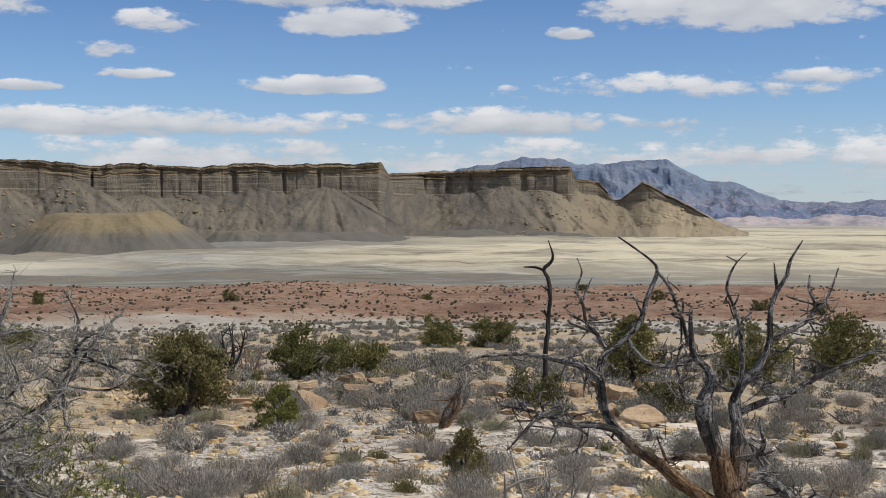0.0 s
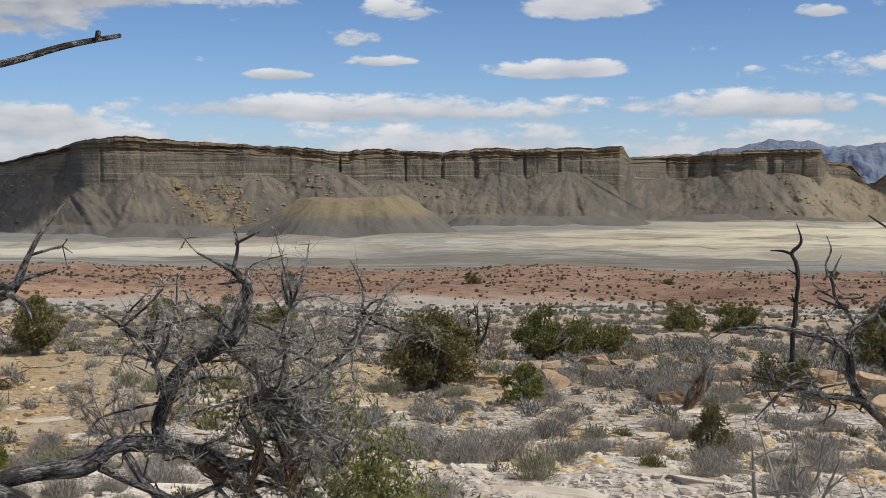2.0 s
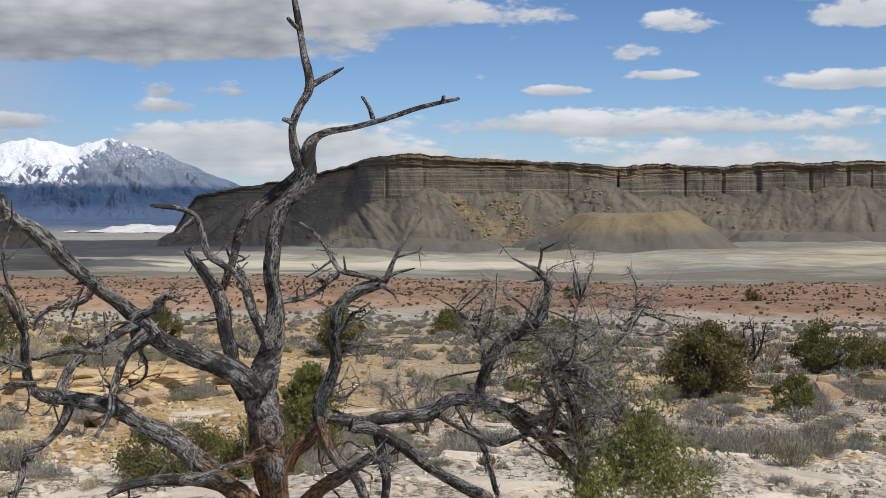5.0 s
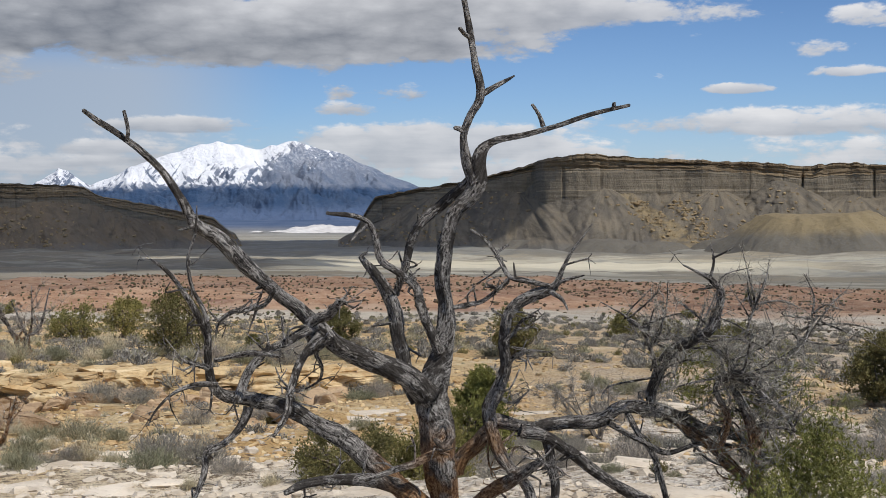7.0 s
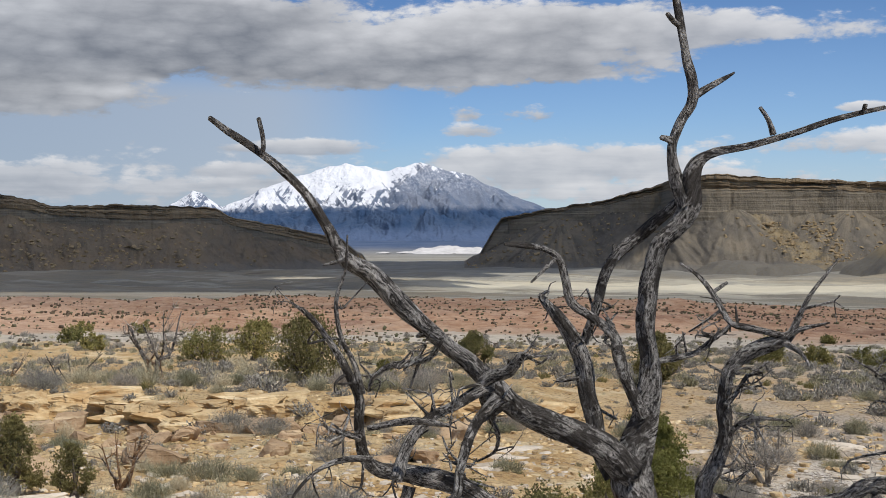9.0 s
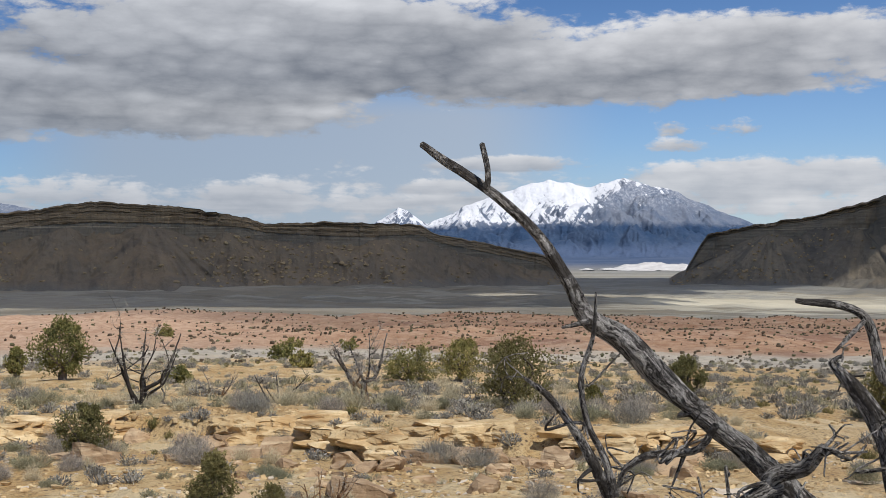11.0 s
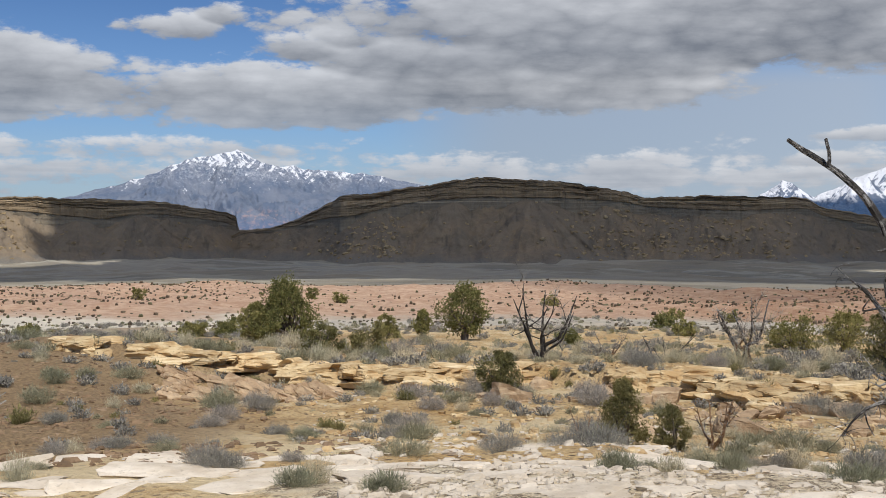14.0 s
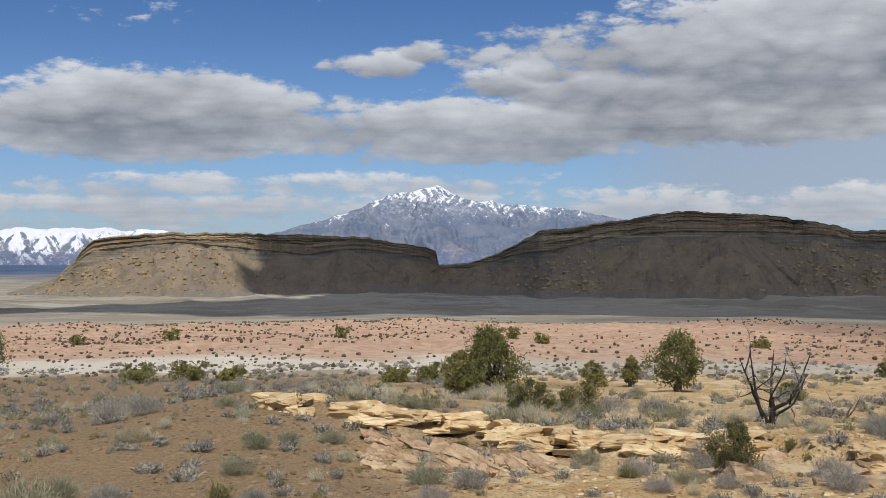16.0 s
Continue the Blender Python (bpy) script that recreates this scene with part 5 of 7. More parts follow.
FORKED_SNAG = (
    ("trunk", ((0.37, 0.00, -0.20, 0.129), (0.35, 0.00, -0.05, 0.109), (0.32, 0.00, 0.13, 0.080), (0.26, 0.00, 0.30, 0.064), (0.21, 0.00, 0.46, 0.055), (0.20, 0.00, 0.56, 0.045), (0.24, 0.00, 0.66, 0.032), (0.22, 0.00, 0.74, 0.029), (0.15, 0.00, 0.82, 0.027), (0.13, 0.00, 0.98, 0.019), (0.13, 0.00, 1.07, 0.013))),
    ("limb", ((0.34, 0.00, -0.07, 0.064), (0.19, -0.02, 0.01, 0.055), (0.00, -0.03, 0.15, 0.048), (-0.15, -0.05, 0.25, 0.040), (-0.28, -0.07, 0.39, 0.037), (-0.36, -0.08, 0.51, 0.034), (-0.38, -0.10, 0.66, 0.032), (-0.44, -0.12, 0.73, 0.031), (-0.59, -0.13, 0.78, 0.024), (-0.71, -0.15, 0.81, 0.019), (-0.86, -0.17, 0.82, 0.013), (-1.05, -0.18, 0.80, 0.008), (-1.18, -0.20, 0.73, 0.005))),
    ("limb", ((-0.38, -0.10, 0.67, 0.029), (-0.36, -0.08, 0.80, 0.026), (-0.28, -0.06, 0.87, 0.021), (-0.19, -0.04, 0.95, 0.019), (-0.14, -0.02, 1.04, 0.018), (-0.12, 0.00, 1.13, 0.016), (-0.08, 0.02, 1.22, 0.015), (-0.06, 0.04, 1.29, 0.013), (-0.09, 0.06, 1.34, 0.010), (-0.18, 0.08, 1.41, 0.008), (-0.28, 0.10, 1.48, 0.005))),
    ("limb", ((-0.35, 0.00, 0.84, 0.016), (-0.40, 0.03, 0.92, 0.015), (-0.46, 0.07, 0.98, 0.013), (-0.48, 0.10, 1.08, 0.012), (-0.52, 0.13, 1.17, 0.010), (-0.49, 0.17, 1.27, 0.007), (-0.52, 0.20, 1.35, 0.004))),
    ("spur", ((-0.48, 0.10, 1.11, 0.010), (-0.46, 0.12, 1.17, 0.008), (-0.43, 0.15, 1.24, 0.004))),
    ("spur", ((-0.40, 0.10, 0.91, 0.012), (-0.48, 0.05, 0.95, 0.010), (-0.56, 0.00, 0.99, 0.005))),
    ("limb", ((-0.06, 0.00, 1.28, 0.013), (-0.00, 0.10, 1.21, 0.013), (0.05, 0.20, 1.11, 0.015), (0.09, 0.30, 0.99, 0.017), (0.13, 0.40, 0.83, 0.020))),
    ("limb", ((-0.23, 0.10, 0.90, 0.018), (-0.18, 0.10, 0.82, 0.018), (-0.08, 0.10, 0.74, 0.020), (0.05, 0.10, 0.74, 0.021), (0.16, 0.10, 0.79, 0.023))),
    ("limb", ((-0.27, -0.10, 0.38, 0.029), (-0.41, -0.16, 0.43, 0.026), (-0.53, -0.22, 0.44, 0.022), (-0.66, -0.28, 0.49, 0.017), (-0.78, -0.34, 0.53, 0.013), (-0.91, -0.40, 0.56, 0.006))),
    ("limb", ((-0.59, -0.30, 0.55, 0.016), (-0.68, -0.40, 0.53, 0.016), (-0.75, -0.50, 0.47, 0.012), (-0.86, -0.60, 0.35, 0.005))),
    ("limb", ((0.39, 0.05, 0.05, 0.065), (0.41, 0.06, 0.25, 0.055), (0.40, 0.08, 0.41, 0.045), (0.37, 0.09, 0.52, 0.037), (0.41, 0.10, 0.62, 0.031), (0.51, 0.11, 0.72, 0.028), (0.57, 0.12, 0.85, 0.024), (0.58, 0.14, 0.99, 0.021), (0.59, 0.15, 1.08, 0.019), (0.63, 0.16, 1.18, 0.017), (0.68, 0.18, 1.25, 0.015), (0.70, 0.19, 1.34, 0.012), (0.77, 0.20, 1.46, 0.005))),
    ("spur", ((0.63, 0.20, 1.18, 0.013), (0.62, 0.20, 1.26, 0.010), (0.61, 0.20, 1.33, 0.004))),
    ("limb", ((0.37, 0.00, 0.55, 0.026), (0.41, -0.03, 0.68, 0.022), (0.41, -0.05, 0.87, 0.017), (0.39, -0.08, 1.00, 0.016), (0.36, -0.10, 1.10, 0.014), (0.32, -0.12, 1.19, 0.012), (0.34, -0.15, 1.29, 0.009), (0.38, -0.18, 1.36, 0.006), (0.42, -0.20, 1.40, 0.003))),
    ("spur", ((0.37, -0.20, 1.35, 0.006), (0.31, -0.20, 1.38, 0.003))),
    ("limb", ((0.58, 0.15, 0.87, 0.021), (0.71, 0.20, 0.95, 0.020), (0.81, 0.25, 1.00, 0.018), (0.86, 0.30, 1.08, 0.015), (0.83, 0.35, 1.17, 0.012), (0.84, 0.40, 1.25, 0.005))),
    ("limb", ((0.85, 0.30, 1.05, 0.015), (0.92, 0.37, 1.09, 0.013), (0.97, 0.43, 1.17, 0.012), (1.02, 0.50, 1.29, 0.005))),
    ("limb", ((0.42, 0.10, 0.09, 0.055), (0.55, 0.15, 0.10, 0.046), (0.65, 0.20, 0.03, 0.041), (0.79, 0.25, -0.07, 0.033), (0.95, 0.30, -0.11, 0.023))),
    ("limb", ((0.39, -0.10, 0.24, 0.032), (0.48, -0.17, 0.28, 0.025), (0.51, -0.23, 0.36, 0.019), (0.48, -0.30, 0.47, 0.008))),
    ("limb", ((0.23, -0.10, 0.24, 0.025), (0.07, -0.18, 0.26, 0.021), (-0.00, -0.25, 0.25, 0.017), (-0.04, -0.33, 0.34, 0.012), (-0.07, -0.40, 0.41, 0.006))),
    ("limb", ((0.41, 0.20, 0.45, 0.030), (0.56, 0.26, 0.51, 0.026), (0.69, 0.32, 0.54, 0.025), (0.83, 0.38, 0.62, 0.023), (1.00, 0.44, 0.69, 0.022), (1.23, 0.50, 0.80, 0.013))),
    ("limb", ((0.22, 0.00, 0.70, 0.019), (0.31, 0.07, 0.62, 0.019), (0.39, 0.15, 0.60, 0.020), (0.49, 0.22, 0.65, 0.016), (0.58, 0.30, 0.78, 0.010))),
    ("limb", ((0.19, -0.10, 0.55, 0.019), (0.09, -0.17, 0.59, 0.013), (0.06, -0.23, 0.68, 0.009), (0.10, -0.30, 0.74, 0.006))),
)
BURNT_SNAG = (
    ("trunk", ((-0.15, 0.00, -2.09, 0.083), (-0.10, 0.00, -1.39, 0.076), (-0.06, 0.00, -0.83, 0.072), (-0.05, 0.00, -0.35, 0.069), (-0.07, 0.00, -0.00, 0.062), (-0.18, 0.00, 0.23, 0.055), (0.03, 0.00, 0.55, 0.044), (-0.08, 0.00, 0.97, 0.014))),
    ("limb", ((-0.17, 0.00, 0.21, 0.044), (-0.39, 0.00, 0.30, 0.036), (-0.68, 0.00, 0.31, 0.017))),
    ("limb", ((-0.08, 0.00, -1.00, 0.042), (-0.18, 0.00, -0.74, 0.021))),
    ("limb", ((-0.06, 0.00, -0.28, 0.035), (-0.27, 0.05, -0.14, 0.014))),
)
JUNIPER_LIMBS = (
    ("trunk", ((0.36, 0.00, -0.30, 0.059), (0.34, 0.00, -0.10, 0.052), (0.32, 0.00, 0.12, 0.048), (0.29, 0.00, 0.34, 0.041), (0.21, 0.00, 0.49, 0.030), (0.17, 0.00, 0.67, 0.022), (0.02, 0.00, 0.82, 0.015))),
    ("limb", ((0.32, 0.10, -0.16, 0.049), (0.10, 0.07, 0.06, 0.045), (-0.16, 0.03, 0.27, 0.045), (-0.33, 0.00, 0.41, 0.047), (-0.28, -0.03, 0.59, 0.047), (-0.21, -0.07, 0.74, 0.044), (-0.05, -0.10, 0.83, 0.035), (0.06, -0.13, 0.92, 0.029), (0.12, -0.17, 1.12, 0.027), (0.09, -0.20, 1.18, 0.023), (0.03, -0.23, 1.24, 0.020), (-0.01, -0.27, 1.26, 0.014), (-0.12, -0.30, 1.32, 0.007))),
    ("spur", ((0.05, -0.30, 1.24, 0.016), (0.07, -0.30, 1.35, 0.012), (0.05, -0.30, 1.46, 0.004))),
    ("spur", ((0.06, -0.30, 1.36, 0.011), (0.12, -0.32, 1.39, 0.009), (0.19, -0.35, 1.43, 0.005))),
    ("limb", ((-0.29, -0.20, 0.63, 0.024), (-0.33, -0.28, 0.80, 0.018), (-0.38, -0.35, 0.92, 0.015), (-0.46, -0.42, 0.99, 0.011), (-0.62, -0.50, 1.09, 0.005))),
    ("limb", ((0.10, 0.00, 0.08, 0.030), (0.17, -0.04, 0.31, 0.026), (0.08, -0.07, 0.50, 0.022), (0.15, -0.11, 0.59, 0.022), (0.26, -0.15, 0.62, 0.025), (0.35, -0.19, 0.52, 0.023), (0.43, -0.22, 0.45, 0.021), (0.53, -0.26, 0.36, 0.018), (0.57, -0.30, 0.28, 0.011))),
    ("limb", ((0.32, 0.10, 0.07, 0.034), (0.39, 0.14, 0.29, 0.026), (0.46, 0.18, 0.51, 0.021), (0.52, 0.22, 0.66, 0.017), (0.64, 0.26, 0.81, 0.011), (0.72, 0.30, 0.95, 0.006))),
    ("limb", ((0.30, 0.10, 0.21, 0.030), (0.24, 0.18, 0.43, 0.023), (0.30, 0.25, 0.65, 0.019), (0.28, 0.33, 0.83, 0.015), (0.33, 0.40, 1.02, 0.008))),
)


def make_dead_tree(name, label, rows, bearing, r, look_of, twigs=3, seed=1, sides=12, root=None):
    """A dead tree from limbs whose knots are (across, behind, height above the origin's ground, radius)."""
    rng = np.random.RandomState(seed)
    x, y, z = on_ground(bearing, r)
    tree = new(name)
    tree.matrix_world = pose(x, y, z, 0, 0, -bearing)
    for k, (kind, knots) in enumerate(rows):
        knots = [(a, b, c - z, q * 0.76) for a, b, c, q in knots]
        if kind == "trunk":
            a, b, c, q = knots[0]
            knots = [(a, b, min(-0.25, c - 0.2), q * 1.5), (a, b, min(-0.05, c - 0.1), q * 1.25)] + knots if c > -0.05 else [(a, b, -0.3, q * 1.3)] + [w for w in knots if w[2] > -0.2]
        thick = max(q for *_, q in knots)
        part(kind, tube_mesh(kind, knots, look_of, sides + 4 if thick > 0.03 else 8, 0.03, 0.34, k * 1.37 + seed), tree)
        if kind != "limb" or not twigs:
            continue
        # broken, forked twigs along the outer half of the limb
        ends = np.array(knots)
        for _ in range(rng.randint(twigs // 2, twigs + 1)):
            i = rng.randint(len(ends) // 3, len(ends))
            at, size = ends[i, :3], min(ends[i, 3], 0.016)
            if at[2] > 1.75:
                continue
            go = rng.normal(size=3) * (1, 1, 0.8) + (0, 0, 0.15)
            go *= rng.uniform(0.06, 0.2) / np.linalg.norm(go)
            mid = at + go * 0.5 + rng.normal(size=3) * 0.04
            part("twig", tube_mesh("twig", [(*at, size * 0.55), (*mid, size * 0.42), (*(at + go), size * 0.26)], look_of, 6, 0.03, 0.1, k + 0.5), tree)
            for _ in range(rng.randint(1, 4)):
                off = go[[1, 0, 2]] * rng.uniform(-0.6, 0.6, 3) + rng.normal(size=3) * 0.04
                part("twig", tube_mesh("twig", [(*mid, size * 0.25), (*(mid + off * 0.6 + rng.normal(size=3) * 0.012), size * 0.2), (*(mid + off), size * 0.13)], look_of, 5, 0.03, 0.1, k + 0.7), tree)
    return tagged(tree, label, "dead tree")


make_dead_tree("dead_tree", "weathered silver-grey dead juniper with bare twisted limbs", MAIN_TREE, -31.4, 7.0, WOOD, 9, 3)
make_dead_tree("dead_tree", "forked grey dead juniper sprawling over pale rock", FORKED_SNAG, 7.5, 9.0, WOOD, 14, 5)
make_dead_tree("burnt_snag", "slim blackened snag standing in brush", BURNT_SNAG, 4.1, 33.0, CHAR, 0, 6)
half_dead = make_dead_tree("half_dead_juniper", "half-dead juniper with grey twigs and a few green sprays", JUNIPER_LIMBS, -18.5, 7.6, WOOD, 3, 9)


def dress_half_dead():
    """Side branches, fine twigs and green sprays for the half-dead juniper."""
    rng = np.random.RandomState(31)
    low = on_ground(-18.5, 7.6)[2]
    knots = np.array([(a, b, c - low) for kind, rows in JUNIPER_LIMBS for a, b, c, q in rows if kind != "spur"])
    knots = knots[(knots[:, 2] > 0.25) & (knots[:, 2] < 1.45)]
    nodes = []
    for k in range(150):
        at = knots[rng.randint(len(knots))] + rng.normal(size=3) * 0.02
        go = rng.normal(size=3) * (1.0, 0.9, 0.6) + (0.25, 0, 0.35)
        go *= rng.uniform(0.18, 0.50) / np.linalg.norm(go)
        mid, end = at + go * 0.55 + rng.normal(size=3) * 0.05, at + go
        part("branch", tube_mesh("branch", [(*at, 0.0085), (*mid, 0.006), (*end, 0.002)], WOOD, 5, 0.05, 0.15, k), half_dead)
        for u in np.linspace(0.3, 1.0, 14):
            nodes.append(at + (mid - at) * min(1, u * 1.8) + (end - mid) * max(0, u - 0.55) / 0.45)
    nodes = np.array(nodes)
    count = 8000
    start = nodes[rng.randint(0, len(nodes), count)] + rng.normal(size=(count, 3)) * 0.008
    go = rng.normal(size=(count, 3)) + (0, 0, 0.15)
    go *= (rng.uniform(0.04, 0.15, count) / np.linalg.norm(go, axis=1))[:, None]
    tagged(part("brushwood", mesh_from("brushwood", *spikes(start, start + go, 0.0017, 0.16, rng), TWIG, soft=False), half_dead, "dense dry grey twigs"), kind="stuff")
    at = np.vstack([rng.normal(size=(560, 3)) * (0.11, 0.11, 0.14) + m for m in ((0.62, 0.0, 0.42), (0.85, 0.1, 0.30), (0.42, -0.2, 0.22), (0.75, 0.0, 0.58), (1.0, 0.0, 0.2))] +
                   [rng.normal(size=(260, 3)) * (0.1, 0.1, 0.12) + m for m in ((-0.05, 0.1, 0.95), (0.3, 0.2, 0.85), (0.5, 0.2, 0.9))])
    part("foliage", mesh_from("foliage", *leaves(at, 0.034, rng, np.tile((0, 0, 0.6), (len(at), 1)), 7, 0.085), BRIGHT, soft=False), half_dead, "yellow-green juniper sprays")


dress_half_dead()

# ---- junipers and shrubs ----


def make_juniper(label, bearing, r, height, width, seed, look_of=None, shape="round", leaf=0.10, tufts=2600, name="juniper_tree", category="juniper"):
    """A juniper: a twisted stem that splits into limbs, with a lumpy crown of small sprays and gaps between its lobes."""
    rng = np.random.RandomState(seed)
    look_of = look_of or JUNIPER
    tree = new(name)
    tree.matrix_world = stand(bearing, r, rng.uniform(0, 360), 0.03)
    low = 0.05 if shape == "low" else 0.16
    count = {"round": 22, "low": 20, "tall": 27, "small": 13, "open": 16}[shape]
    lobes = []
    for k in range(count):
        v = (k + 0.5) / count
        turn = k * 2.4 + rng.uniform(-0.4, 0.4)
        if shape == "tall":
            out = width * 0.42 * (1 - v) ** 0.6 * rng.uniform(0.55, 1.05)
        elif shape == "low":
            out = width * 0.42 * math.sqrt(rng.uniform(0.05, 1))
        else:
            out = width * 0.36 * math.sin(math.pi * (0.18 + 0.78 * v)) * rng.uniform(0.5, 1.1)
        z = height * (low + (0.94 - low) * v) * (0.9 if shape != "low" else rng.uniform(0.55, 1.0))
        size = width * rng.uniform(0.075, 0.16) * (0.75 if v > 0.8 else 1.0)
        lobes.append((out * math.cos(turn), out * math.sin(turn), z, size))
    lobes = np.array(lobes)
    # stem and limbs
    fork = np.array((rng.uniform(-0.05, 0.05) * width, rng.uniform(-0.05, 0.05) * width, height * 0.16))
    girth = 0.045 * height + 0.02
    part("trunk", tube_mesh("trunk", [(0, 0, -0.15, girth * 1.4), (*(fork * 0.5), girth), (*fork, girth * 0.85)], BARK, 9, 0.08, 0.25, seed), tree)
    for k in range(0, count, 2):
        end = lobes[k, :3]
        mid = fork + (end - fork) * 0.5 + rng.normal(size=3) * 0.06 * width
        part("limb", tube_mesh("limb", [(*fork, girth * 0.5), (*mid, girth * 0.32), (*end, girth * 0.1)], BARK, 6, 0.15, 0.2, k), tree)
    tufts = int(tufts * (1.75 if r < 80 else 1.3))
    which = rng.randint(0, count, tufts)
    way = rng.normal(size=(tufts, 3))
    way /= np.linalg.norm(way, axis=1)[:, None]
    reach = lobes[which, 3][:, None] * (1.15 - 0.75 * rng.uniform(0, 1, (tufts, 1)) ** 2.2)
    ragged = 1 + 0.75 * WAVES(way[:, :1] * 2.2 + which[:, None] * 3.7, way[:, 1:2] * 2.2 + way[:, 2:] * 1.3, 2)
    at = lobes[which, :3] + way * reach * ragged * (1.1, 1.1, 0.95)
    at[:, 2] = np.maximum(at[:, 2], 0.04)
    v, f = leaves(at, leaf * (0.5 if r < 20 else 0.6 if r < 80 else 0.75), rng, way * 0.5 + (0, 0, 0.45), 8 if r < 20 else 5 if r < 30 else 4, 0.17 if r < 20 else 0.22 if r < 30 else 0.30)
    part("crown", mesh_from("crown", v, f, look_of, soft=False), tree)
    return tagged(tree, label, category, "junipers on the desert slope" if category == "juniper" else "")


DARK = "dark green juniper on the sandy slope"
WIDE = "broad olive-green juniper beside the rocky gully"
make_juniper(WIDE, -11.5, 30.6, 2.0, 2.6, 41, OLIVE, "round", 0.085, 5200)
make_juniper(DARK, -6.4, 40.4, 1.85, 2.3, 42, None, "low", 0.09, 3600)
make_juniper(DARK, -4.2, 41.5, 1.45, 1.9, 43, None, "low", 0.09, 2400)
make_juniper("small green juniper beside the gully", -7.5, 25.5, 0.95, 1.0, 44, BRIGHT, "small", 0.06, 1700)
make_juniper("dark green junipers crowded together far down the slope", -0.6, 64.5, 1.6, 2.4, 45, None, "low", 0.12, 1700)
make_juniper("dark green junipers crowded together far down the slope", 1.6, 64.0, 1.9, 2.6, 46, None, "low", 0.12, 1900)
make_juniper("dark green juniper behind the forked dead tree", 7.6, 38.8, 2.2, 2.1, 47, None, "round", 0.09, 3000)
make_juniper("dark green juniper behind the forked dead tree", 12.6, 40.0, 1.9, 2.4, 48, None, "low", 0.09, 2600)
make_juniper("dark green juniper far down the slope", 16.4, 47.0, 2.2, 2.8, 49, None, "round", 0.1, 2600)
make_juniper("low olive shrub on the rock step", 3.5, 31.1, 0.85, 1.35, 50, OLIVE, "low", 0.07, 1500, "olive_shrub", "shrub")
make_juniper("low olive shrub on the rock step", 8.4, 28.0, 0.85, 1.5, 51, OLIVE, "low", 0.07, 1600, "olive_shrub", "shrub")
make_juniper(DARK, -23.4, 68.0, 1.5, 2.4, 52, None, "round", 0.12, 1500)
make_juniper(DARK, -21.3, 70.0, 1.1, 1.7, 53, None, "low", 0.12, 1000)
make_juniper("scraggly young juniper with bare lower twigs", 0.3, 14.9, 0.9, 0.62, 54, OLIVE, "open", 0.045, 1500)
make_juniper(DARK, -48.2, 62.9, 2.0, 3.0, 55, None, "low", 0.11, 1600)
make_juniper(DARK, -46.0, 63.4, 2.2, 2.9, 56, None, "round", 0.11, 1600)
make_juniper("open-limbed olive juniper behind the ledge", -43.9, 39.6, 2.3, 3.0, 57, OLIVE, "round", 0.085, 2900)
make_juniper("small round juniper on the sand", -40.4, 42.9, 0.85, 0.85, 58, None, "small", 0.08, 900)
make_juniper("yellow-green juniper on the sand", -36.3, 53.6, 1.75, 1.8, 59, OLIVE, "round", 0.1, 1900)
make_juniper(DARK, -28.4, 39.9, 1.95, 1.7, 60, OLIVE, "round", 0.085, 2600)
make_juniper("fresh green juniper bush at the foot of the dead tree", -29.7, 12.4, 1.25, 0.95, 61, BRIGHT, "round", 0.04, 7000, "juniper_bush")
make_juniper("dark green juniper bush at the foot of the dead tree", -32.6, 11.0, 0.75, 0.95, 62, JUNIPER, "low", 0.042, 3800, "juniper_bush")
make_juniper("dark green juniper bush at the foot of the dead tree", -36.4, 10.2, 0.55, 1.0, 63, OLIVE, "low", 0.04, 2600, "juniper_bush")
make_juniper(DARK, -18.7, 69.6, 1.4, 2.6, 64, None, "low", 0.12, 1500)
make_juniper("rounded juniper with a bare stem on the slope", -62.9, 64.5, 3.3, 3.3, 65, None, "round", 0.12, 3200)
make_juniper("wide olive shrub behind the ledge", -69.7, 45.0, 1.25, 1.8, 66, OLIVE, "low", 0.08, 2200, "olive_shrub", "shrub")
make_juniper("wide olive shrub behind the ledge", -67.6, 45.6, 1.3, 1.7, 67, OLIVE, "low", 0.08, 2100, "olive_shrub", "shrub")
make_juniper(DARK, -66.4, 73.5, 1.6, 1.7, 68, None, "low", 0.12, 1200)
make_juniper(DARK, -64.8, 73.5, 1.9, 1.3, 69, None, "round", 0.12, 1200)
make_juniper("scruffy juniper rooted at the ledge", -61.7, 29.6, 1.35, 1.3, 70, OLIVE, "open", 0.06, 2600)
make_juniper("young green juniper on pale rock", -56.5, 16.6, 1.1, 0.8, 71, OLIVE, "tall", 0.05, 2600)
make_juniper("young green juniper on pale rock", -54.1, 15.9, 0.75, 0.6, 72, OLIVE, "small", 0.045, 1300)
make_juniper("tall dark green juniper on the sandy slope", -71.2, 59.0, 3.5, 3.6, 73, None, "tall", 0.12, 4800)
make_juniper("dark green juniper leaning on a taller one", -72.5, 59.4, 2.4, 2.4, 74, None, "round", 0.12, 2400)
for k, (b, r, h, w) in enumerate(((-86.3, 83, 1.2, 2.2), (-84.2, 83.5, 1.4, 2.6), (-82.3, 82, 1.1, 2.0), (-75.2, 76, 1.1, 1.8), (-73.6, 77, 1.2, 1.9), (-92.2, 110, 4.0, 3.8), (-58.2, 60.0, 0.9, 1.2))):
    make_juniper("low green juniper at the edge of the white clay" if h < 3 else "dark green juniper at the edge of the white clay", b, r, h, w, 80 + k, None, "low" if h < 3 else "tall", 0.13, 1200)
